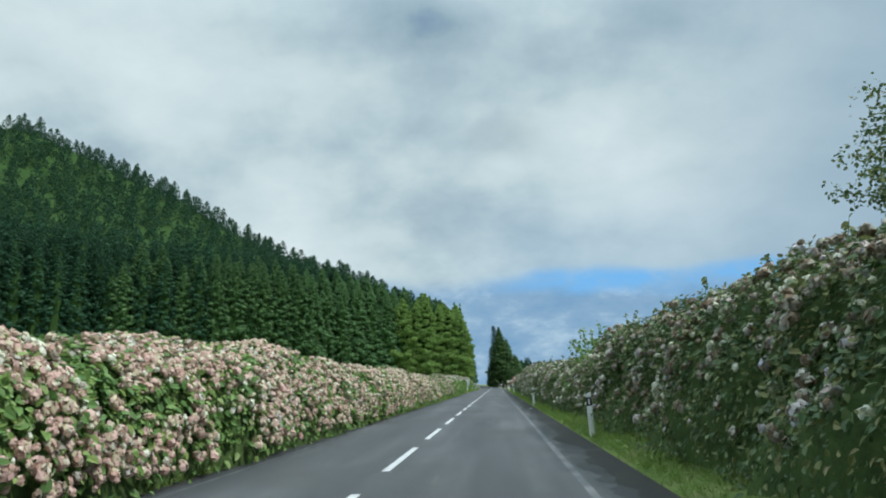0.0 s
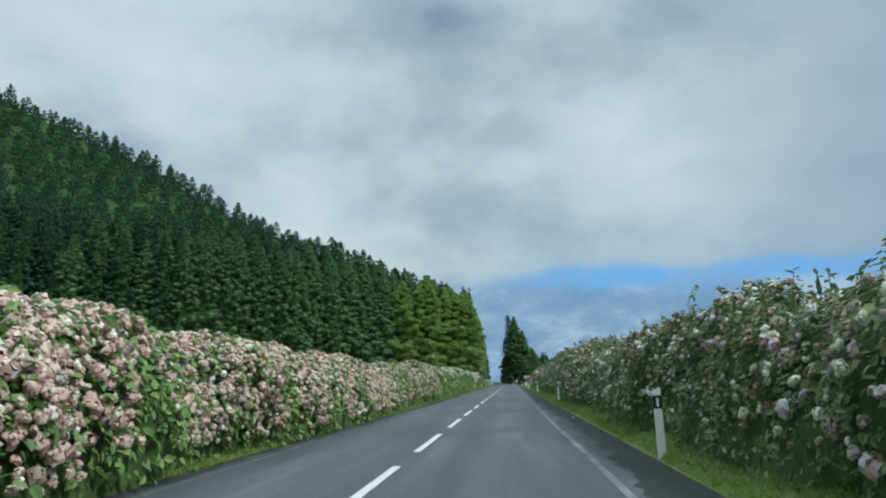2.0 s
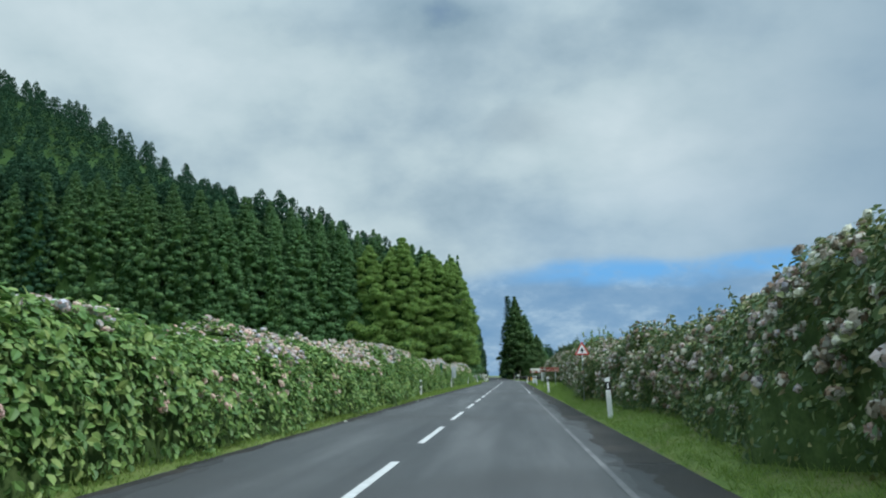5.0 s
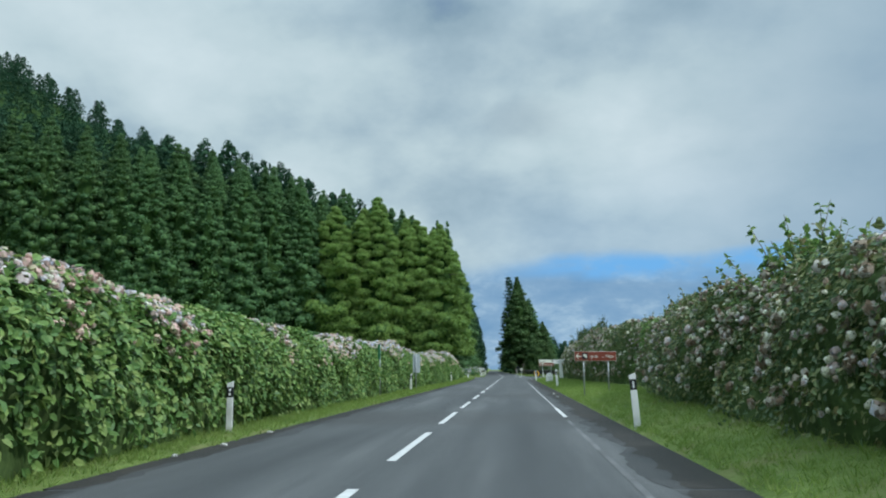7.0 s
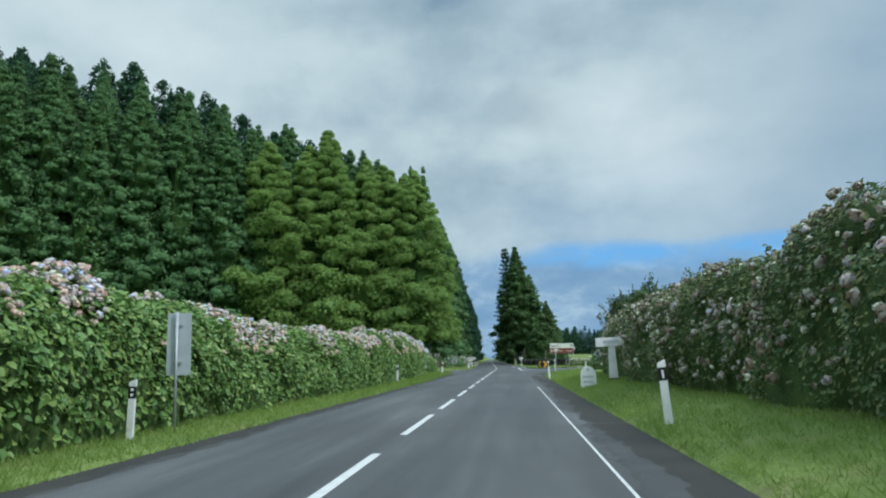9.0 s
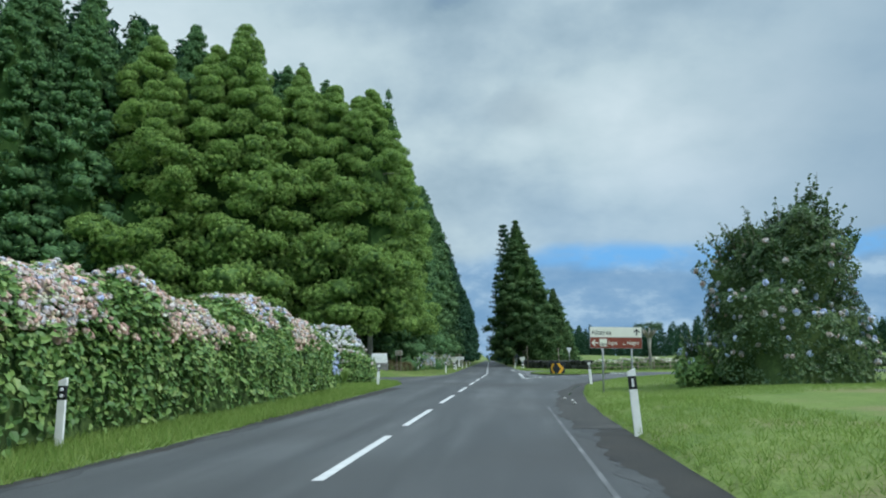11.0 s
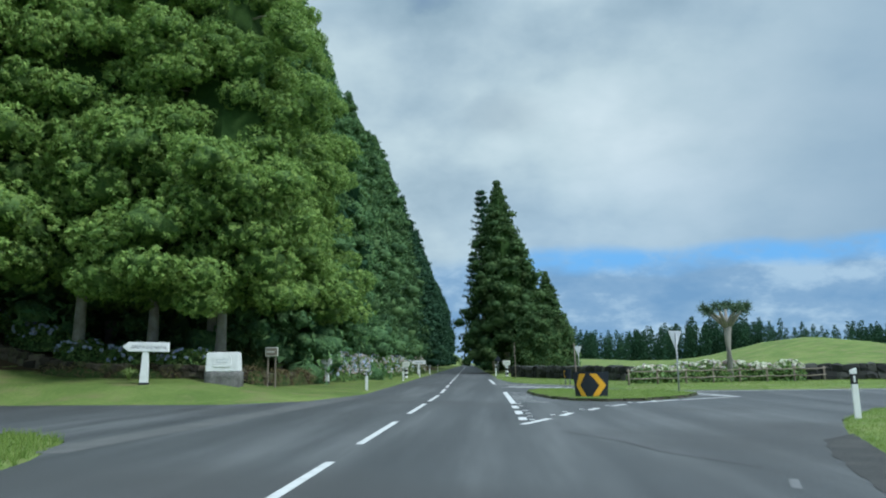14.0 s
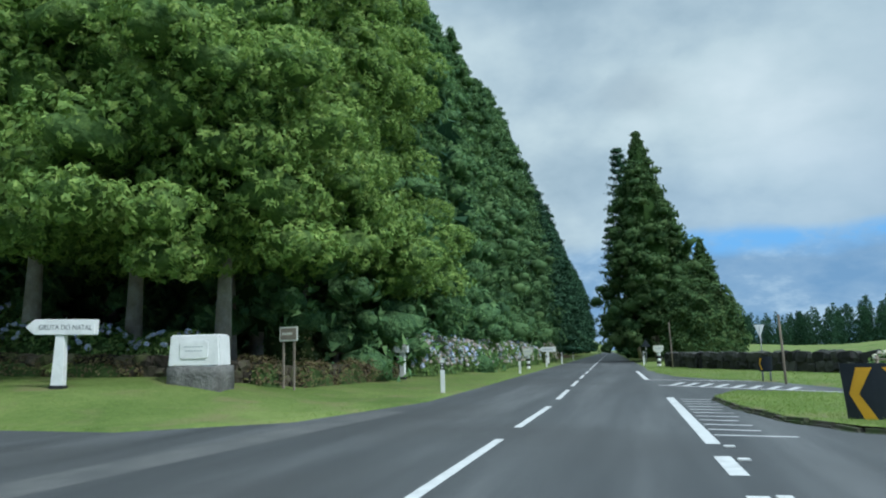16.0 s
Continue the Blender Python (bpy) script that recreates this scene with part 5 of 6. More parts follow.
def warning_sign():
    x, y = 4.47, 118.8
    z = at_land(x, y)
    t = empty("warning_sign", "red rimmed triangular junction sign above the hedge", "road sign", m=pose(x, y, z, 0, 0, 4) @ Matrix.Scale(0.82, 4))
    Z = (1.95 - z) / 0.82
    part("pole", pole(0, 0.04, -0.3, Z + 0.45, 0.03), t)
    plate("red_rim", tri(0, Z, 0.70), M_RED, t, 0.0, 0.016, "red triangle", 0.004)
    plate("white_field", tri(0, Z + 0.055, 0.51), M_WHITE, t, -0.004, 0.004)
    plate("junction_symbol", [(-0.03, Z + 0.09), (-0.03, Z + 0.17), (-0.10, Z + 0.17), (-0.10, Z + 0.205), (-0.045, Z + 0.205), (-0.045, Z + 0.27), (0, Z + 0.34), (0.045, Z + 0.27), (0.045, Z + 0.205), (0.10, Z + 0.205), (0.10, Z + 0.17), (0.03, Z + 0.17), (0.03, Z + 0.09), (0, Z + 0.12)],
          M_BLACK, t, -0.008, 0.004)


def back_of_sign():
    x, y = -4.4, 169.2
    z = at_land(x, y)
    t = empty("road_sign", "grey metal back of a tall sign against the hedge", "road sign", m=pose(x, y, z, 0, 0, 4))
    part("pole", pole(-0.02, -0.03, -0.3, 2.26 - z, 0.03), t)
    plate("sign_plate", rect(-0.22, 1.07 - z, 0.24, 2.24 - z), M_GREY, t, 0.005, 0.02, "", 0.005)
    for zz in (1.3, 2.0):
        part("bracket", bm_mesh("bracket", box_bm(0.16, 0.02, 0.04, (0, -0.008, zz - z)), M_GALV), t)
    # a second one edge-on, further back along the hedge
    x, y = -4.6, 157.2
    z = at_land(x, y)
    t = empty("road_sign", "green-edged sign seen nearly edge-on against the hedge", "road sign", m=pose(x, y, z, 0, 0, 112))
    part("pole", pole(0, -0.03, -0.3, 2.4 - z, 0.03), t)
    M_GREEN = surface("green_sign", [(0.3, (0.02, 0.16, 0.07)), (0.7, (0.03, 0.22, 0.10))], 3, 30, 0.45, 0.05)
    plate("sign_plate", rect(-0.28, 1.75 - z, 0.28, 2.45 - z), M_GREEN, t, 0.005, 0.02, "", 0.004)


def bars(parent, x0, z, w, h, n, mat, y=-0.01):
    """Lettering too small to read, as plain bars."""
    for k in range(n):
        a = x0 + w * k / n
        plate("bar", rect(a, z, a + w / n * 0.68, z + h), mat, parent, y, 0.004)


def arm_sign(x, y, plate_w, plate_h, height, way, label, group="white finger posts", turn=0.0, lean=0.0, nbars=8, post_w=0.30, words=""):
    z = at_land(x, y)
    t = empty("finger_post", label, "finger post", group, m=pose(x, y, z, 0, lean, turn))
    bm = prism_bm([(-post_w * 0.55, -0.2), (post_w * 0.55, -0.2), (post_w * 0.36, height - plate_h), (-post_w * 0.36, height - plate_h)], 0.16)
    part("post", bm_mesh("post", bm, M_WHITE, bevel=0.012), t)
    bm = prism_bm([(-post_w * 0.62, -0.2), (post_w * 0.62, -0.2), (post_w * 0.60, 0.08), (-post_w * 0.60, 0.08)], 0.19)
    bmesh.ops.translate(bm, verts=bm.verts[:], vec=(0, -0.015, 0))
    part("post_foot", bm_mesh("post_foot", bm, M_BLACK, bevel=0.008), t, "black-painted foot")
    z0, z1, w = height - plate_h, height, plate_w / 2
    out = [(-w, (z0 + z1) / 2), (-w + plate_h * 0.62, z0), (w, z0), (w, z1), (-w + plate_h * 0.62, z1)]
    if way > 0:
        out = [(-a, b) for a, b in reversed(out)]
    p = plate("arm", out, M_WHITE, t, -0.03, 0.20, "", 0.012)
    if words:
        letters(words, plate_h * 0.46, M_SLATE, (-w * 0.60, -0.034, z0 + plate_h * 0.33), p, stretch=0.92)
    else:
        bars(p, -w * 0.55, z0 + plate_h * 0.30, w * 1.25, plate_h * 0.40, nbars, M_GREY, -0.034)
    return t


arm_sign(-11.1, 245.4, 1.72, 0.36, 1.60, -1, "white concrete finger post with black lettering standing on the lawn", turn=8, lean=1.5, words="GRUTA DO NATAL")
arm_sign(5.5, 183.0, 1.10, 0.32, 1.52, 1, "white concrete finger post beside the dark hedge", turn=3, lean=-1.5)
arm_sign(-5.8, 299, 1.5, 0.42, 1.55, -1, "small white finger post on the far verge", turn=5)


def stacked_arms(x, y):
    z = at_land(x, y)
    t = empty("finger_post", "white post with two stacked sign arms before blue hydrangeas", "finger post", "white finger posts", m=pose(x, y, z, 0, 0, -8))
    part("post", bm_mesh("post", box_bm(0.22, 0.14, 1.35, (0.02, 0.07, 0.57)), M_WHITE, bevel=0.01), t)
    part("post_foot", bm_mesh("post_foot", box_bm(0.25, 0.17, 0.2, (0.02, 0.07, 0.0)), M_BLACK, bevel=0.008), t)
    for zz, sgn in ((1.05, -1), (1.42, -1)):
        out = [(-0.36, zz + 0.16), (-0.26, zz), (0.28, zz), (0.28, zz + 0.32), (-0.26, zz + 0.32)]
        p = plate("arm", out, M_WHITE, t, -0.03, 0.18, "", 0.012)
        bars(p, -0.2, zz + 0.1, 0.42, 0.12, 5, M_GREY, -0.034)


def milestone(x, y):
    z = at_land(x, y)
    t = empty("milestone", "white-painted rounded stone kilometre marker in the grass", "milestone", m=pose(x, y, z, 0, 0, -6))
    out = [(-0.27, -0.2), (0.27, -0.2), (0.27, 0.42)] + [(0.27 * math.cos(a), 0.42 + 0.26 * math.sin(a)) for a in np.linspace(0.2, math.pi - 0.2, 9)] + [(-0.27, 0.42)]
    plate("stone", out, M_WHITE, t, 0, 0.2, "", 0.015)
    bars(t, -0.06, 0.53, 0.12, 0.10, 2, M_GREY, -0.004)
    bars(t, -0.18, 0.30, 0.36, 0.07, 5, M_GREY, -0.004)
    bars(t, -0.16, 0.12, 0.34, 0.07, 4, M_GREY, -0.004)


def small_board(x, y):
    z = at_land(x, y)
    t = empty("information_sign", "small brown board on two thin wooden posts", "sign", m=pose(x, y, z, 0, 0, -10))
    for px in (-0.14, 0.22):
        part("post", bm_mesh("post", box_bm(0.055, 0.055, 1.75, (px, 0.03, 0.72)), M_WOOD, bevel=0.006), t)
    plate("frame", rect(-0.25, 1.34, 0.36, 1.74), M_CREAM, t, -0.02, 0.03, "", 0.006)
    plate("board", rect(-0.21, 1.38, 0.32, 1.70), M_WOOD, t, -0.026, 0.012)
    bars(t, -0.15, 1.51, 0.36, 0.07, 5, M_CREAM, -0.030)


M_PLINTH = surface("grey_masonry", [(0.3, (0.07, 0.07, 0.065)), (0.5, (0.15, 0.15, 0.14)), (0.7, (0.24, 0.24, 0.22))], 3, 16, 0.9, 0.9, 12, 0.2, relief=0.05)


def monument(x, y):
    z = at_land(x, y)
    t = empty("monument", "whitewashed masonry block with a plaque on a stone plinth", "monument", m=pose(x, y, z, 0, 0, 9))
    bm = box_bm(1.42, 0.85, 0.85, (0, 0.42, 0.10))
    bmesh.ops.subdivide_edges(bm, edges=bm.edges[:], cuts=3, use_grid_fill=True)
    for v in bm.verts:
        v.co += V3((noise.noise(v.co * 2.3), noise.noise(v.co * 2.3 + V3((9, 0, 0))), noise.noise(v.co * 2.3 + V3((0, 9, 0))))) * 0.06
    part("plinth", bm_mesh("plinth", bm, M_PLINTH, True), t, "rough grey stone plinth")
    bm = prism_bm([(-0.68, 0.50), (0.68, 0.50), (0.63, 1.30), (-0.63, 1.30)], 0.72)
    part("block", bm_mesh("block", bm, M_WHITE, bevel=0.04), t, "whitewashed block")
    a, b, c = 0.36, 0.70, 1.15
    out = [(-a + 0.06, b), (a - 0.06, b), (a, b + 0.06), (a, c - 0.06), (a - 0.06, c), (-a + 0.06, c), (-a, c - 0.06), (-a, b + 0.06)]
    plate("plaque", out, M_WHITE, t, -0.025, 0.03, "", 0.004)
    bars(t, -0.25, 0.98, 0.5, 0.03, 7, M_GREY, -0.028)
    bars(t, -0.22, 0.88, 0.45, 0.03, 6, M_GREY, -0.028)


def striped_bollard(x, y, shield):
    z = at_land(x, y)
    t = empty("striped_bollard", "black and white striped post with a small white shield", "bollard", "striped bollards", m=pose(x, y, z))
    for k in range(5):
        part("band", bm_mesh("band", tube_bm([(0, 0, k * 0.18 - 0.02), (0, 0, k * 0.18 + 0.16)], [0.13, 0.13], 14), M_WHITE if k % 2 == 0 else M_BLACK, True), t)
    out = [(-0.34, 1.34), (-0.30, 1.38), (0.30, 1.38), (0.34, 1.34), (0.32, 1.05), (0.16, 0.92), (0, 0.88), (-0.16, 0.92), (-0.32, 1.05)]
    plate("shield", out, M_CREAM, t, -0.16, 0.04, "", 0.008)
    bars(t, -0.2, 1.15, 0.42, 0.08, 5, M_GREY, -0.165)


def chevron_board(x, y, w, h, turn, both=True):
    """A curved dark board with amber chevrons pointing both ways."""
    z = at_land(x, y) + (0.10 if both else 0.45)
    t = empty("chevron_board", "dark curved board with amber chevrons on the grass island" if both else "dark board with an amber chevron on the far verge", "road sign", "chevron boards", m=pose(x, y, z, 0, 0, turn))
    bow = 0.143 * w
    def wrap(bm):
        for v in bm.verts:
            v.co.y += bow * (v.co.x / (w / 2)) ** 2
            v.co.x *= 1 + 0.12 * (v.co.z / h - 0.6)
        return bm
    bm = bmesh.new()
    n = 12
    grid = [[[bm.verts.new((-w / 2 + w * k / n, yy, zz)) for k in range(n + 1)] for zz in (0.02, 0.02 + h)] for yy in (0, 0.03)]
    for k in range(n):
        bm.faces.new((grid[0][0][k], grid[0][0][k + 1], grid[0][1][k + 1], grid[0][1][k]))
        bm.faces.new((grid[1][0][k + 1], grid[1][0][k], grid[1][1][k], grid[1][1][k + 1]))
        for r in (0, 1):
            bm.faces.new((grid[0][r][k], grid[1][r][k], grid[1][r][k + 1], grid[0][r][k + 1]))
    for k in (0, n):
        bm.faces.new((grid[0][0][k], grid[1][0][k], grid[1][1][k], grid[0][1][k]))
    part("board", bm_mesh("board", wrap(bm), M_NAVY), t)
    b, c, d = 0.06 + 0.02, h - 0.04, 0.02 + h / 2
    for sg in ((-1, 1) if both else (-1,)):
        xs = [(0.14, b), (0.31, b), (0.46, d), (0.34, c), (0.16, c), (0.345, d)] if sg < 0 else [(0.0, b), (0.20, b), (0.46, d), (0.15, c), (-0.05, c), (0.25, d)]
        xs = [(sg * a * w / 1.04, e) for a, e in xs]
        bm = bmesh.new()
        rows = []
        for j in range(13):
            u = j / 6
            pair = [(p[0], p[1], q[0], q[1], u) for p, q in ((xs[0], xs[5]), (xs[1], xs[2]))] if u <= 1 else [(p[0], p[1], q[0], q[1], u - 1) for p, q in ((xs[5], xs[4]), (xs[2], xs[3]))]
            ends = [(e[0] + (e[2] - e[0]) * e[4], e[1] + (e[3] - e[1]) * e[4]) for e in pair]
            rows.append([bm.verts.new((ends[0][0] + (ends[1][0] - ends[0][0]) * i / 4, -0.006, ends[0][1] + (ends[1][1] - ends[0][1]) * i / 4)) for i in range(5)])
        for lo, hi in zip(rows, rows[1:]):
            for i in range(4):
                bm.faces.new((lo[i], lo[i + 1], hi[i + 1], hi[i]))
        part("chevron", bm_mesh("chevron", wrap(bm), M_YELLOW), t, "amber chevron")
    for sx in (-0.3, 0.3):
        part("leg", bm_mesh("leg", tube_bm([(sx * w, 0.12, -0.3), (sx * w, 0.12, h * 0.8)], [0.03, 0.03], 8), M_GALV, True), t)


def yield_back(x, y, height, turn):
    z = at_land(x, y)
    t = empty("give_way_sign", "grey back of an inverted triangular sign on a steel pole", "road sign", "give-way signs", m=pose(x, y, z, 0, 0, turn))
    part("pole", pole(0, -0.03, -0.3, height - 0.1, 0.03), t)
    plate("sign_plate", [(-0.42, height), (0, height - 0.76), (0.42, height)], M_GREY, t, 0.0, 0.02, "", 0.006)


direction_sign()
cave_sign()
warning_sign()
back_of_sign()
stacked_arms(-7.15, 259.3)
milestone(4.5, 182.2)
small_board(-7.6, 250.1)
monument(-8.75, 247.3)
striped_bollard(-5.3, 282.5, True)
striped_bollard(3.4, 283.0, True)
chevron_board(5.4, 243.0, 1.12, 0.90, -6)
chevron_board(6.05, 257.9, 0.45, 0.5, -35, False)
yield_back(9.25, 247.2, 2.5, 40)
yield_back(8.9, 277.0, 2.4, 40)
for x, y, h, nm in ((3.95, 276.2, 2.7, "thin wooden pole standing in the verge by the junction"), (6.38, 256.2, 2.3, "thin wooden pole standing in the verge by the junction")):
    t = empty("wooden_pole", nm, "pole", "wooden poles", m=pose(x, y, at_land(x, y), 0, -1.5, 0))
    part("shaft", bm_mesh("shaft", tube_bm([(0, 0, -0.2), (0.01, 0, h / 2), (0, 0, h)], [0.045, 0.04, 0.035], 8), M_WOOD, True), t)

t = empty("warning_sign", "dark back of a triangular sign on a post under the cedars", "road sign", m=pose(2.75, 293, at_land(2.75, 293), 0, 0, 10))
part("pole", pole(0, 0.04, -0.3, 1.9, 0.03), t)
plate("sign_plate", tri(0, 1.35, 0.72), M_NAVY, t, 0.0, 0.02, "", 0.004)

# ---- the grass island with its kerb
bm = flat_bm(ISLAND, 0.085)
isl = part("traffic_island", bm_mesh("traffic_island", bm, M_GRASS), kind="structure")
tagged(isl, "grass traffic island with a low mossy kerb", "traffic island")
n = len(ISLAND)
cx, cy = sum(p[0] for p in ISLAND) / n, sum(p[1] for p in ISLAND) / n
for (ax, ay), (bx, by) in zip(ISLAND, ISLAND[1:] + ISLAND[:1]):
    steps = max(1, round(math.hypot(bx - ax, by - ay) / 0.5))
    for j in range(steps):
        a = V3((ax + (bx - ax) * j / steps, ay + (by - ay) * j / steps, 0))
        b = V3((ax + (bx - ax) * (j + 1) / steps, ay + (by - ay) * (j + 1) / steps, 0))
        L = (b - a).length
        ang = math.degrees(math.atan2(b.y - a.y, b.x - a.x))
        part("kerb_stone", bm_mesh("kerb_stone", box_bm(L * 1.06, 0.2, 0.20, (L / 2, 0, -0.03)), M_CONCRETE, bevel=0.05), isl, m=pose(a.x, a.y, 0.012 * math.sin(j * 7.1 + ax * 5), 4 * math.sin(j * 3.3), 2 * math.sin(j * 5.1 + ay), ang + 4 * math.sin(j * 2.7 + ay)))

# ---- low drystone walls
def stone_mesh(seed, mat):
    bm = bmesh.new()
    bmesh.ops.create_cube(bm, size=1)
    bmesh.ops.subdivide_edges(bm, edges=bm.edges[:], cuts=1, use_grid_fill=True)
    rng = np.random.default_rng(seed)
    for v in bm.verts:
        v.co = v.co * (0.62 / max(0.5, v.co.length)) ** 0.5 + V3(rng.normal(size=3)) * 0.05
    return bm_mesh("stone", bm, mat, False)


M_BASALT = surface("dark_basalt", [(0.25, (0.018, 0.019, 0.019)), (0.5, (0.036, 0.037, 0.035)), (0.75, (0.070, 0.071, 0.064))], 2.2, 18, 0.9, 0.9, 14, 0.2, per_object=True)
STONES = [stone_mesh(k, M_STONE) for k in range(7)]
STONES_DARK = [stone_mesh(k, M_BASALT) for k in range(7)]


def dry_wall(name, label, path, height, thick, seed, size, cap=300, stones=STONES, mat=M_STONE):
    rng = np.random.default_rng(seed)
    w = empty(name, label, "stone wall", kind="structure")
    count = 0
    core = bmesh.new()
    for a, b in zip(path, path[1:]):
        a, b = V3((*a, 0)), V3((*b, 0))
        L = (b - a).length
        u = (b - a).normalized()
        side = u.cross(V3((0, 0, 1)))
        m = max(1, int(L / 2))
        for j in range(m):
            p, q = a.lerp(b, j / m), a.lerp(b, (j + 1) / m)
            zp, zq = at_land(p.x, p.y), at_land(q.x, q.y)
            o = side * thick * 0.36
            vs = [core.verts.new(c) for c in ((p - o).to_tuple()[:2] + (zp - 0.2,), (p + o).to_tuple()[:2] + (zp - 0.2,), (q + o).to_tuple()[:2] + (zq - 0.2,), (q - o).to_tuple()[:2] + (zq - 0.2,),
                                              (p - o).to_tuple()[:2] + (zp + height * 0.92,), (p + o).to_tuple()[:2] + (zp + height * 0.92,), (q + o).to_tuple()[:2] + (zq + height * 0.92,), (q - o).to_tuple()[:2] + (zq + height * 0.92,))]
            for f in ((0, 1, 5, 4), (1, 2, 6, 5), (2, 3, 7, 6), (3, 0, 4, 7), (4, 5, 6, 7)):
                core.faces.new([vs[c] for c in f])
        rows = max(2, round(height / (size * 0.62)))
        for r in range(rows):
            s = rng.uniform(0, size)
            while s < L:
                ln = size * rng.uniform(0.7, 1.5)
                p = a + u * min(L, s + ln / 2)
                if count < cap:
                    z = at_land(p.x, p.y) + (r + 0.5) * height / rows + rng.normal() * 0.02
                    q = part("stone", stones[int(rng.integers(0, 7))], w)
                    ang = math.degrees(math.atan2(u.y, u.x))
                    q.matrix_basis = pose(p.x + rng.normal() * 0.02, p.y + rng.normal() * 0.02, z, rng.normal() * 6, rng.normal() * 6, ang + rng.normal() * 7) @ Matrix.Diagonal((ln * 1.05, thick * rng.uniform(0.95, 1.15), height / rows * rng.uniform(1.05, 1.3), 1))
                    count += 1
                s += ln
    part("wall_core", bm_mesh("wall_core", core, mat), w)
    return w


dry_wall("low_wall", "low mossy drystone wall at the forest edge", [(-24, 249.5), (-16, 248.6), (-9.6, 248.4), (-7.9, 251.2), (-7.4, 260)], 0.55, 0.42, 3, 0.36)
dry_wall("field_wall", "dark drystone field wall beyond the junction", [(3.9, 282), (5.6, 275.5), (8.0, 270), (10.3, 264.6), (14, 262.4), (22.3, 261.6), (40, 262.5)], 0.85, 0.5, 4, 0.56, 300, STONES_DARK, M_BASALT)
dry_wall("field_wall", "dark drystone field wall along the pasture", [(40, 262.5), (120, 268)], 0.95, 0.5, 5, 0.7, 200, STONES_DARK, M_BASALT)

# ---- shrubs and flower mounds
def dome(a, b, c, h, lump, seed):
    """Points of a bush's skin from a turn a and a rise b, 0 at the foot to 1 at the top; radii c."""
    e = b * math.pi / 2
    x, y = c[0] * np.cos(a) * np.cos(e) ** 0.55, c[1] * np.sin(a) * np.cos(e) ** 0.55
    z = h * np.sin(e) ** 0.85
    n = np.stack([np.cos(a) * np.cos(e) / c[0], np.sin(a) * np.cos(e) / c[1], np.sin(e) / h + 0.05], -1)
    n /= np.linalg.norm(n, axis=1, keepdims=True)
    p = np.stack([x, y, z], -1)
    p += n * (lump * (vnoise(p * 1.1 + seed, 3) - 0.5) + lump * 0.6 * (vnoise(p * 2.4 + seed, 4) - 0.5))[:, None]
    p[:, 2] = np.maximum(p[:, 2], 0.02)
    return p, n


def bush(name, label, category, x, y, c, h, seed, leaf_mat, leaf_n, blooms, lump=0.5, leaf_size=0.14, group="", stray=0, foot=0.0, single=0, reach=1.0):
    rng = np.random.default_rng(seed)
    t = empty(name, label, category, group, m=pose(x, y, at_land(x, y) - 0.03))
    # a sheet inside the bush with twigs and shade in its dark colour
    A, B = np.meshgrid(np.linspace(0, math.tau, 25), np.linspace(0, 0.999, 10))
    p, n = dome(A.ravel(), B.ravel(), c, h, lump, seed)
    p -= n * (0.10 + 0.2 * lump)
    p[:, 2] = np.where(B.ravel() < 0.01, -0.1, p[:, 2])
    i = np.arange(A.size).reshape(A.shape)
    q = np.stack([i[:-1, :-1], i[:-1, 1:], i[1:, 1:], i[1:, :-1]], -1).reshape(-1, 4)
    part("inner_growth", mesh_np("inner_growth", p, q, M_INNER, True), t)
    area = math.pi * (c[0] + c[1]) * h * 0.8 + c[0] * c[1] * 2
    m = int(area * leaf_n)
    p, n = dome(rng.uniform(0, math.tau, m), rng.uniform(0.0, 1, m), c, h, lump, seed)
    p += n * rng.uniform(-0.14, 0.10, m)[:, None]
    p[:, 2] = np.maximum(p[:, 2], 0.05)
    part("foliage", leaves_me("foliage", p, n, rng.uniform(0.6, 1.25, m) * leaf_size, leaf_mat, rng), t, kind="stuff")
    for mat, dens, lo, hi in blooms:
        m = int(area * dens)
        p, n = dome(rng.uniform(0, math.tau, m), rng.uniform(lo, hi, m), c, h, lump, seed)
        p += n * rng.uniform(0.0, 0.1, m)[:, None]
        size = rng.uniform(0.065, 0.12, m)
        rot = frames_of(n + rng.normal(scale=0.4, size=n.shape), rng)
        for j in range(min(m, single)):
            q = part("bloom", bloom_data(j % 4, mat), t)
            mm = Matrix(rot[j].tolist()).to_4x4()
            mm.translation = p[j]
            q.matrix_basis = mm @ Matrix.Diagonal((size[j], size[j], size[j] * 0.75, 1))
        if m > single:
            part("bloom_mass", blooms_me("bloom_mass", p[single:], n[single:], size[single:], mat, rng), t, kind="stuff")
    for k in range(stray):
        a, b = rng.uniform(0, math.tau), rng.uniform(0.45, 0.95)
        p, n = dome(np.array([a]), np.array([b]), c, h, lump, seed)
        base = V3(p[0]) - V3(n[0]) * 0.25
        tip = base + (V3(n[0]) * rng.uniform(0.35, 0.75) + V3((0, 0, rng.uniform(0.1, 0.45)))) * reach
        mid = (base + tip) / 2 + V3(rng.normal(size=3)) * 0.06
        s = part("shoot", bm_mesh("shoot", tube_bm([base, mid, tip], [0.012, 0.009, 0.004], 4), M_WOOD), t)
        u = rng.uniform(0.35, 1.0, 16)
        lp = np.array([np.array(base.lerp(tip, float(w))) for w in u])
        ln = rng.normal(size=(16, 3)) + np.array([0, 0, 0.5])
        part("shoot_leaf", leaves_me("shoot_leaf", lp, ln / np.linalg.norm(ln, axis=1, keepdims=True), rng.uniform(0.07, 0.13, 16) * reach ** 0.7, leaf_mat, rng), s, kind="stuff")
    return t


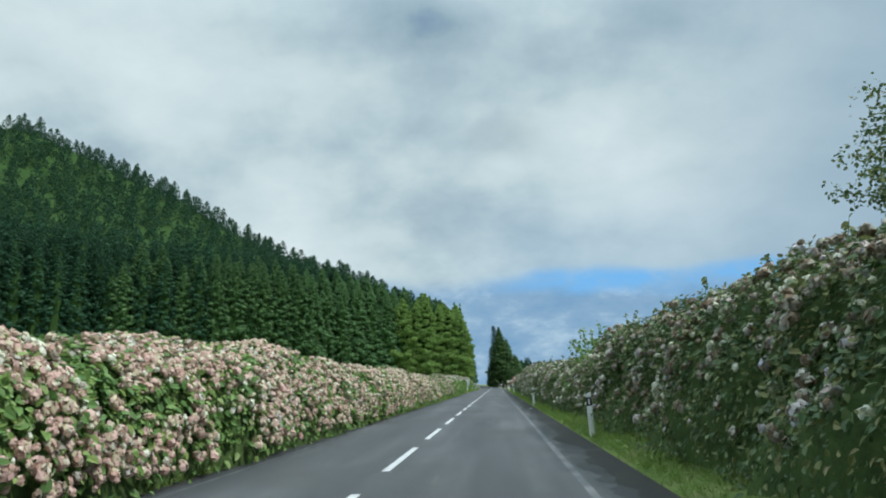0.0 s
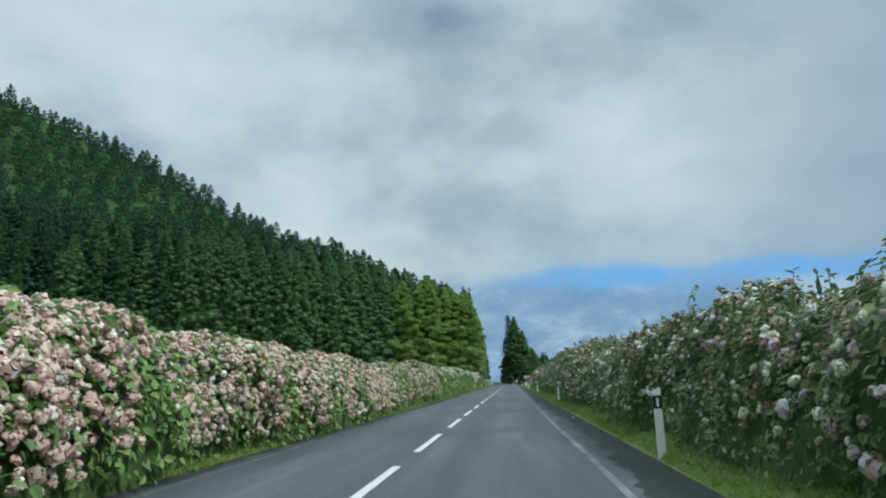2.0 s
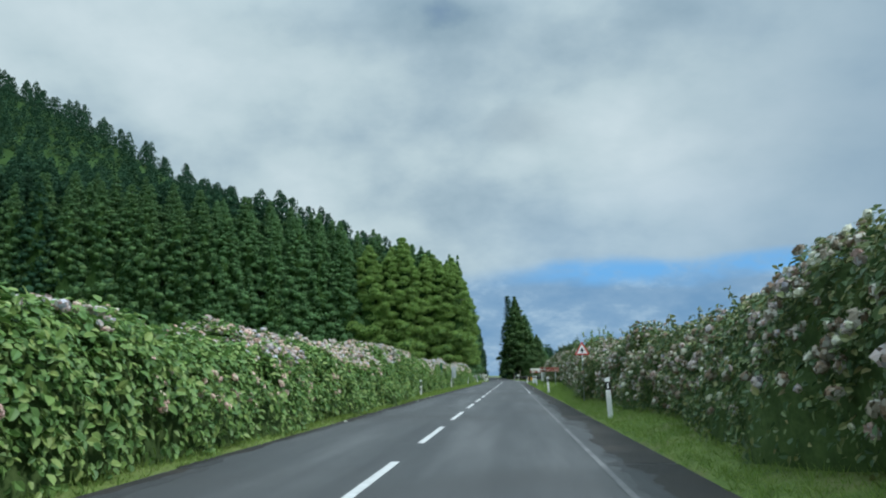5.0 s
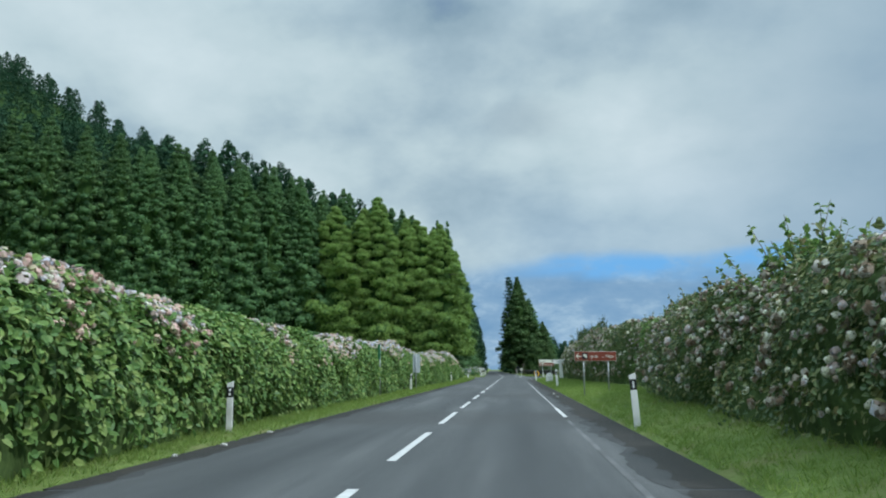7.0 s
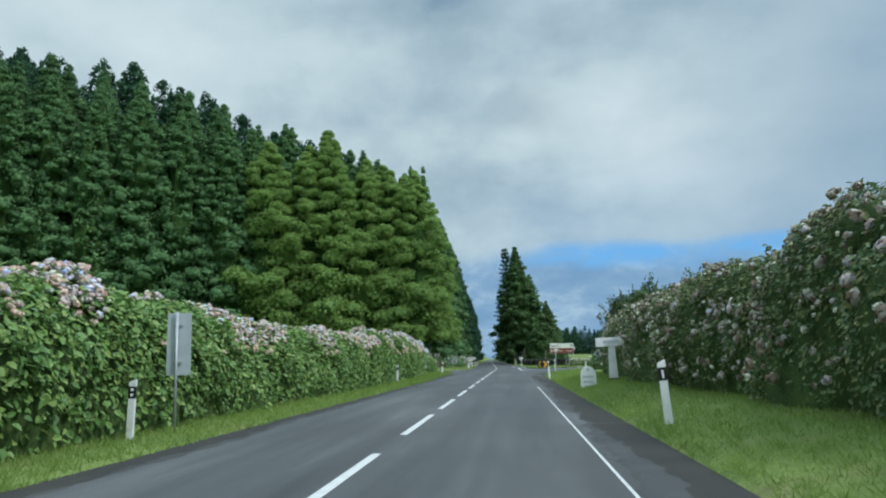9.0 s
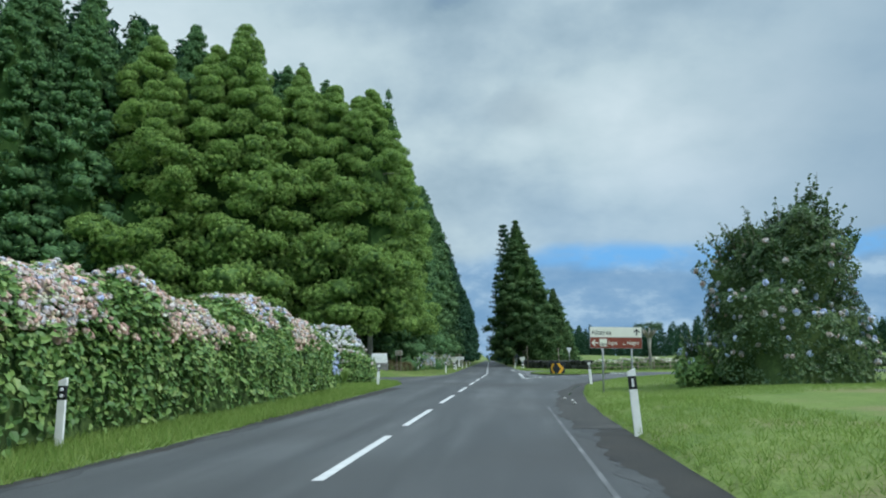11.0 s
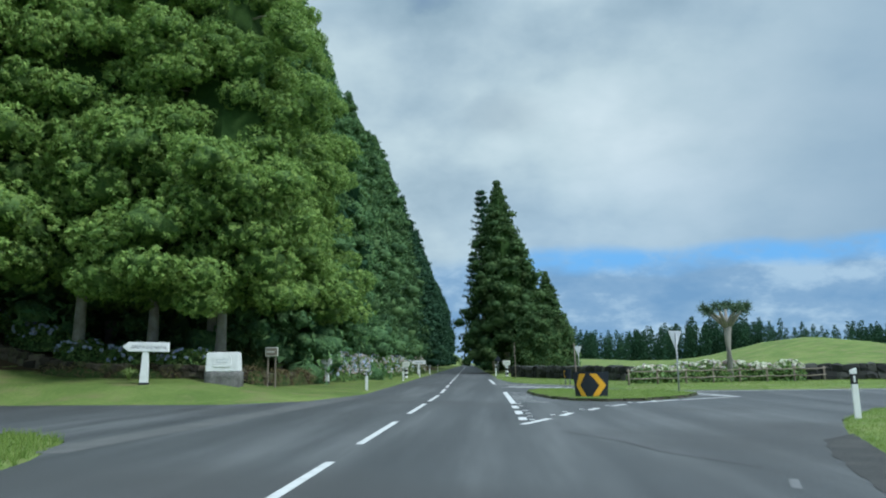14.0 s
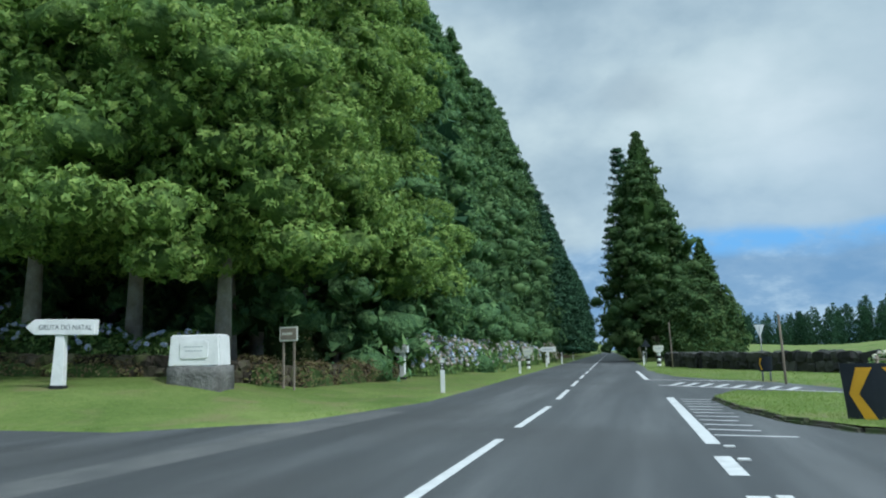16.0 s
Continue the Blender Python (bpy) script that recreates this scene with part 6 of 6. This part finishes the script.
M_PALEOBJ = surface("pale_bloom", [(0.1, (0.50, 0.33, 0.28)), (0.3, (0.62, 0.50, 0.43)), (0.46, (0.68, 0.65, 0.56)), (0.56, (0.55, 0.58, 0.72)), (0.68, (0.66, 0.67, 0.72)), (0.8, (0.72, 0.70, 0.62)), (0.92, (0.54, 0.42, 0.35))], 0.8, 30, 0.8, 0.4, 60, 0.15, per_object=True, translucent=0.15)
M_BLUEOBJ = surface("blue_bloom", [(0.1, (0.26, 0.33, 0.58)), (0.4, (0.38, 0.45, 0.66)), (0.7, (0.50, 0.56, 0.72)), (0.9, (0.68, 0.70, 0.76))], 0.8, 30, 0.8, 0.4, 60, 0.15, per_object=True, translucent=0.15)
bush("hydrangea_bush", "broad hydrangea bush crowded with lilac and pink flower heads", "bush", -8.6, 226.8, (2.9, 2.0), 2.9, 21, M_LEAF, 190, [(M_PALEOBJ, 17, 0.42, 1.0), (M_PALE, 3, 0.15, 0.45)], 0.9, 0.13, single=290)
bush("shrub", "leafy green hydrangea with a few white flower heads", "bush", -6.2, 225.3, (0.95, 1.1), 1.75, 33, M_LEAF, 220, [(M_PALE, 3, 0.2, 1.0)], 0.4)
bush("hydrangea_bush", "low hydrangea bush with vivid blue flower heads", "bush", -5.7, 217.9, (0.45, 0.6), 1.45, 22, M_LEAF, 120, [(M_BLUEOBJ, 20, 0.25, 1.0)], 0.3, single=140)
bush("tall_shrub", "tall ragged dark shrub with lilac flower heads", "shrub", 11.4, 212.9, (2.5, 2.5), 5.5, 23, M_LEAF_DARK, 330, [(M_BLUE, 1.2, 0.08, 0.42), (M_PALE, 1.5, 0.05, 0.6)], 1.6, 0.12, stray=90, reach=1.25)
bush("shrub", "low bright green bush beside the tall shrub", "bush", 8.5, 213.4, (0.8, 0.8), 0.95, 35, M_LEAF, 220, [(M_BLUE, 1, 0.3, 1.0)], 0.5, stray=16)
bush("tall_shrub", "tall ragged shrub with fading pinkish flower heads", "shrub", 7.3, 13.0, (1.7, 1.7), 3.0, 24, M_LEAF_SHADED, 200, [(M_RUST, 12, 0.1, 0.95)], 0.8, 0.115, stray=8)


def small_tree(x, y, h, r, seed):
    rng = np.random.default_rng(seed)
    t = empty("small_tree", "small leafy tree rising behind the hedge", "tree", m=pose(x, y, at_land(x, y)))
    part("trunk", bm_mesh("trunk", tube_bm([(0, 0, -0.2), (0.1, 0, h * 0.35), (-0.05, 0.1, h * 0.7), (0, 0, h * 0.92)], [0.10, 0.08, 0.06, 0.02], 8), M_BARK, True), t)
    pos, nrm = [], []
    for k in range(44):
        a, u = k * 2.4, rng.uniform(0.45, 0.95)
        rr = r * math.sin(math.pi * min(1, (u - 0.3) * 1.25)) * rng.uniform(0.6, 1.1)
        base, tip = V3((0, 0, h * (u - 0.12))), V3((rr * math.cos(a), rr * math.sin(a), h * u))
        part("branch", bm_mesh("branch", tube_bm([base, (base + tip) / 2 + V3((0, 0, 0.08)), tip], [0.03, 0.02, 0.006], 5), M_BARK), t)
        for j in range(300):
            pos.append(np.array(base.lerp(tip, rng.uniform(0.35, 1.06))) + rng.normal(size=3) * np.array([0.13, 0.13, 0.09]))
            d = rng.normal(size=3) + np.array([0, 0, 0.6])
            nrm.append(d / np.linalg.norm(d))
    part("crown", leaves_me("crown", np.array(pos), np.array(nrm), rng.uniform(0.05, 0.095, len(pos)), M_LEAF_SHADED, rng), t, kind="stuff")


small_tree(9.2, 15.6, 5.9, 1.9, 7)
bush("tall_shrub", "leafy pale-green shrub rising out of the hedge", "shrub", 6.2, 33.5, (1.55, 3.0), 1.95, 25, M_LEAF, 170, [(M_RUST, 2, 0.2, 0.9)], 1.0, stray=34, reach=1.5)
bush("tall_shrub", "leafy pale-green shrub rising out of the hedge", "shrub", 7.2, 136.5, (1.2, 1.8), 2.6, 26, M_LEAF, 140, [(M_RUST, 2, 0.2, 0.9)], 0.9, stray=22, reach=1.3)
bush("tall_shrub", "leafy pale-green shrub rising out of the hedge", "shrub", 8.6, 156.0, (1.5, 2.4), 2.75, 27, M_LEAF, 120, [(M_RUST, 2, 0.2, 0.9)], 0.7, stray=14)
bush("shrub", "bluish flowering shrub on the corner lawn", "shrub", 8.9, 215.6, (0.55, 0.55), 1.3, 28, M_LEAF_DARK, 200, [(M_BLUE, 5, 0.5, 1.0)], 0.5, stray=14)
bush("shrub", "low dark round shrub on the corner lawn", "shrub", 11.2, 222.3, (0.75, 0.75), 0.8, 29, M_LEAF_SHADED, 150, [], 0.3)
for k, (x, y, cx, cy, h) in enumerate([(-11.5, 250.2, 1.3, 0.8, 0.95), (-13.8, 250.3, 1.3, 0.8, 1.05), (-16.3, 250.6, 1.4, 0.8, 0.95), (-19.0, 251.0, 1.5, 0.8, 1.0), (-21.8, 251.3, 1.4, 0.8, 0.95)]):
    bush("hydrangea_bush", "low hydrangea with blue flower heads behind the wall", "bush", x, y, (cx, cy), h + 0.2, 41 + k, M_LEAF, 170, [(M_BLUE, 4, 0.3, 1.0)], 0.35, group="low hydrangeas behind the wall")
for k in range(10):
    bush("hydrangea_bush", "hydrangea bush covered in pale blue and white flower heads", "bush", -7.9 + 0.06 * k, 263.9 + 3.6 * k, (1.1, 2.2), 1.75 + 0.1 * math.sin(k * 2), 161 + k, M_LEAF, 150, [(M_PALE, 9, 0.1, 1.0), (M_BLUE, 9 if k < 3 else 2, 0.1, 1.0)], 0.4, group="hydrangeas at the forest edge")
bush("young_cedar", "bushy light green young cedar at the foot of the tall one", "conifer tree", 8.3, 303.5, (3.4, 2.4), 6.6, 76, M_SOLO, 75, [], 1.6, 0.30)
bush("hydrangea_bush", "rounded hydrangea bush in the shade of the avenue", "bush", -7.4, 309.0, (1.5, 1.8), 2.0, 75, M_LEAF_SHADED, 110, [(M_PALE, 5, 0.1, 1.0)], 0.4, group="hydrangeas at the forest edge")
for k, (x, y, h) in enumerate([(10.4, 258.9, 0.95), (11.8, 259.6, 0.85), (13.0, 260.2, 1.0), (14.2, 260.2, 1.1), (15.6, 260.9, 1.05), (17.0, 260.8, 1.0), (18.6, 260.9, 0.9)]):
    bush("hydrangea_bush", "low bush with white flower heads in the fenced bed", "bush", x, y, (0.95, 0.75), h, 81 + k, M_LEAF, 150, [(M_PALE, 5, 0.45, 1.0), (M_CREAMY, 5, 0.5, 1.0)], 0.3, group="bushes in the fenced bed")
for k, (x, y, h) in enumerate([(-14.5, 258.5, 2.6), (-19.5, 257, 2.4), (-11.5, 258.2, 2.3), (-25, 255, 2.6), (-31, 252, 2.6)]):
    bush("shrub", "dark undergrowth shrub among the cedar trunks", "shrub", x, y, (1.6, 1.2), h, 101 + k, M_LEAF_SHADED, 55, [], 0.7, group="undergrowth at the forest edge")

M_DRY = surface("dry_creeper", [(0.2, (0.075, 0.052, 0.030)), (0.5, (0.13, 0.10, 0.055)), (0.75, (0.16, 0.16, 0.06)), (0.9, (0.12, 0.17, 0.05))], 1.2, 9, 0.8, 0, None, 0.2, per_island=True, translucent=0.2)
for k, (x, y, cx, cy) in enumerate([(-8.6, 250.2, 0.8, 0.6), (-7.75, 252.4, 0.42, 1.5), (-7.6, 255.0, 0.42, 1.6), (-7.45, 257.6, 0.42, 1.6), (-12.5, 248.3, 1.7, 0.32), (-15.8, 248.4, 1.7, 0.32)]):
    bush("creeper", "brown dry creeper grown over the low stone wall", "shrub", x, y, (cx, cy), 0.72 if k < 4 else 0.5, 141 + k, M_DRY, 260, [], 0.22, 0.085, group="creepers on the wall")
t = empty("board_post", "pale weathered board standing behind the hydrangea bush", "post", m=pose(-7.35, 229.5, at_land(-7.35, 229.5), 0, 0, 20))
part("board", bm_mesh("board", box_bm(0.22, 0.05, 3.0, (0, 0, 1.3)), M_CREAM, bevel=0.01), t)

# strap-leaved clumps
def strap_plant(x, y, r, seed):
    rng = np.random.default_rng(seed)
    t = empty("agapanthus", "clump of green strap-shaped leaves on the verge", "plant", "strap-leaved clumps", m=pose(x, y, at_land(x, y)))
    for k in range(46):
        a, out, up = rng.uniform(0, math.tau), rng.uniform(0.5, 1.0) * r, rng.uniform(0.4, 0.75) * r * 1.3
        d, s = np.array([math.cos(a), math.sin(a)]), np.array([-math.sin(a), math.cos(a)])
        bm = bmesh.new()
        prev = None
        for j in range(6):
            u = j / 5
            c = np.array([*(d * out * u), up * math.sin(u * 2.4) * 1.1])
            w = 0.028 * (1 - u ** 2) + 0.002
            pair = [bm.verts.new((c[0] - s[0] * w, c[1] - s[1] * w, c[2])), bm.verts.new((c[0] + s[0] * w, c[1] + s[1] * w, c[2]))]
            if prev:
                bm.faces.new((prev[0], prev[1], pair[1], pair[0]))
            prev = pair
        part("leaf", bm_mesh("leaf", bm, M_LEAF), t)


strap_plant(-6.3, 223.6, 0.85, 1)
strap_plant(-7.0, 223.2, 0.6, 2)
strap_plant(-12.4, 246.9, 0.5, 3)

# ---- dragon tree in the fenced bed
M_PALEBARK = surface("pale_bark", [(0.3, (0.22, 0.21, 0.18)), (0.7, (0.36, 0.34, 0.30))], 3, 30, 0.85, 0.6, 20)


def dragon_tree(x, y):
    rng = np.random.default_rng(9)
    t = empty("dragon_tree", "dragon tree with bare trunk and flat spiky crown", "tree", m=pose(x, y, at_land(x, y)) @ Matrix.Diagonal((0.70, 0.70, 0.71, 1)))
    part("trunk", bm_mesh("trunk", tube_bm([(0, 0, -0.3), (0.03, 0, 1.6), (0, 0.03, 3.2), (0.05, 0, 4.3)], [0.30, 0.25, 0.24, 0.30], 12), M_PALEBARK, True), t)
    M_SPIKE = surface("dragon_leaf", [(0.2, (0.045, 0.085, 0.045)), (0.6, (0.09, 0.15, 0.08)), (0.9, (0.15, 0.22, 0.12))], 1, 8, 0.5, 0, per_island=True)
    tips = []
    for k in range(9):
        a = math.tau * k / 9 + rng.normal() * 0.15
        r = rng.uniform(1.0, 1.55)
        mid = V3((math.cos(a) * r * 0.5, math.sin(a) * r * 0.5, 4.95 + rng.normal() * 0.1))
        tip = V3((math.cos(a) * r, math.sin(a) * r, 5.45 + rng.normal() * 0.15))
        part("branch", bm_mesh("branch", tube_bm([(0.05, 0, 4.1), mid, tip], [0.20, 0.15, 0.10], 7), M_BARK, True), t)
        tips.append(tip)
        for j in range(2):
            b = a + rng.normal() * 0.5
            tips.append(tip + V3((math.cos(b) * 0.45, math.sin(b) * 0.45, rng.uniform(0.05, 0.35))))
    tips += [V3((0.3, 0.1, 5.95)), V3((-0.3, -0.2, 5.9))]
    blade = np.array([(-0.035, 0, 0), (0.035, 0, 0), (0, 0.62, 0.0)])
    for tip in tips:
        n = 52
        d = rng.normal(size=(n, 3)) + np.array([0, 0, 0.45])
        d /= np.linalg.norm(d, axis=1, keepdims=True)
        up = rng.normal(size=(n, 3))
        sx = np.cross(d, up)
        sx /= np.linalg.norm(sx, axis=1, keepdims=True)
        rot = np.stack([sx, d, np.cross(sx, d)], -1)
        v, f = scattered(blade, [(0, 1, 2)], np.tile(np.array(tip), (n, 1)), rot, rng.uniform(0.8, 1.15, n))
        part("rosette", mesh_np("rosette", v, f, M_SPIKE), t)


dragon_tree(15.3, 260.3)

# rustic rail fence round the bed
fence = empty("rail_fence", "rustic fence of weathered round rails round the flower bed", "fence")
posts = [(9.0, 256.2), (10.6, 257.0), (12.2, 257.6), (13.8, 258.3), (15.4, 259.0), (17.0, 259.5), (18.6, 259.9), (20.4, 260.4)]
for x, y in posts:
    z = at_land(x, y)
    part("fence_post", bm_mesh("fence_post", tube_bm([(x, y, z - 0.3), (x, y, z + 0.80)], [0.05, 0.045], 8), M_WOOD, True), fence)
for (ax, ay), (bx, by) in zip(posts, posts[1:]):
    for h in (0.32, 0.68):
        part("rail", bm_mesh("rail", tube_bm([(ax - 0.1, ay - 0.06, at_land(ax, ay) + h), ((ax + bx) / 2, (ay + by) / 2 - 0.06, at_land(ax, ay) + h - 0.04), (bx + 0.1, by - 0.06, at_land(bx, by) + h + 0.02)], [0.030, 0.028, 0.026], 7), M_WOOD, True), fence)

# ---- grass blades on the verges, the lawns and the island
def blades(name, label, spots, size, seed):
    rng = np.random.default_rng(seed)
    n = len(spots)
    tv = [(-0.07, 0, 0), (0.07, 0, 0), (0.12, 0.55, 0.9), (-0.20, 0.05, 0), (-0.06, 0.1, 0), (-0.72, -0.22, 0.72), (0.05, -0.1, 0), (0.19, -0.08, 0), (0.62, -0.5, 0.68), (-0.05, -0.15, 0), (-0.02, -0.02, 0), (-0.35, -0.7, 0.55)]
    tf = [(0, 1, 2), (3, 4, 5), (6, 7, 8), (9, 10, 11)]
    rot = frames_of(np.array([0, 0, 1.0]) + rng.normal(scale=0.22, size=(n, 3)), rng)
    v, f = scattered(tv, tf, spots, rot, size)
    ob = part(name, mesh_np(name, v, f, M_BLADE), kind="stuff")
    return tagged(ob, label, "grass")


def sown(n, x0, x1, y0, y1, seed, keep):
    rng = np.random.default_rng(seed)
    x, y = rng.uniform(x0, x1, n), rng.uniform(y0, y1, n)
    d = outside(x, y, ASPHALT)
    k = (d > 0.03) & keep(x, y, d)
    x, y = x[k], y[k]
    return np.stack([x, y, land(x, y) - 0.02], -1)


rg = np.random.default_rng(3)
s1 = sown(80000, 3.7, 6.4, -10, 205, 1, lambda x, y, d: x < np.interp(y, [p[0] for p in RIGHT], [p[1] for p in RIGHT]) + 0.3)
blades("verge_grass", "bright green grass along the right verge", s1, rg.uniform(0.07, 0.19, len(s1))[:, None] * np.array([0.75, 0.75, 0.85]), 11)
s2 = sown(60000, -5.6, -2.9, -10, 226, 2, lambda x, y, d: x > np.interp(y, [p[0] for p in LEFT], [p[1] for p in LEFT]) - 0.4)
blades("verge_grass", "rough grass along the foot of the left hedge", s2, rg.uniform(0.08, 0.24, len(s2))[:, None] * np.array([0.7, 0.7, 0.85]), 12)
s3 = sown(70000, 3.9, 16, 203, 240, 3, lambda x, y, d: True + 0 * x.astype(int) > 0)
blades("lawn_grass", "lush green grass on the corner lawn", s3, rg.uniform(0.05, 0.13, len(s3))[:, None] * np.array([0.75, 0.75, 0.85]), 13)
s4 = sown(70000, -16, -2.9, 212, 285, 4, lambda x, y, d: (y > front_line(x) - 14) & (x > np.where(y > 250, -7.4, -16)))
blades("lawn_grass", "short grass on the lawn and verge by the forest", s4, rg.uniform(0.04, 0.09, len(s4))[:, None] * np.array([0.7, 0.7, 0.85]), 14)
xi, yi = rg.uniform(3.4, 9.8, 14000), rg.uniform(241.3, 251.5, 14000)
k = outside(xi, yi, ISLAND) < 0.03
s5 = np.stack([xi[k], yi[k], np.full(k.sum(), 0.075)], -1)
blades("island_grass", "bright green grass on the traffic island", s5, rg.uniform(0.04, 0.10, len(s5))[:, None] * np.array([0.7, 0.7, 0.85]), 15)
s6 = sown(30000, 2.4, 34, 249, 282, 6, lambda x, y, d: True + 0 * x.astype(int) > 0)
blades("verge_grass", "grass on the far side of the junction", s6, rg.uniform(0.06, 0.16, len(s6))[:, None] * np.array([0.75, 0.75, 0.85]), 16)
s7 = sown(15000, -7.2, -3.0, 194, 233, 7, lambda x, y, d: x > np.interp(y, [p[0] for p in LEFT], [p[1] for p in LEFT]) - 1.6)
blades("verge_grass", "long uncut grass at the end of the hedge", s7, rg.uniform(0.12, 0.30, len(s7))[:, None] * np.array([0.55, 0.55, 0.9]), 17)
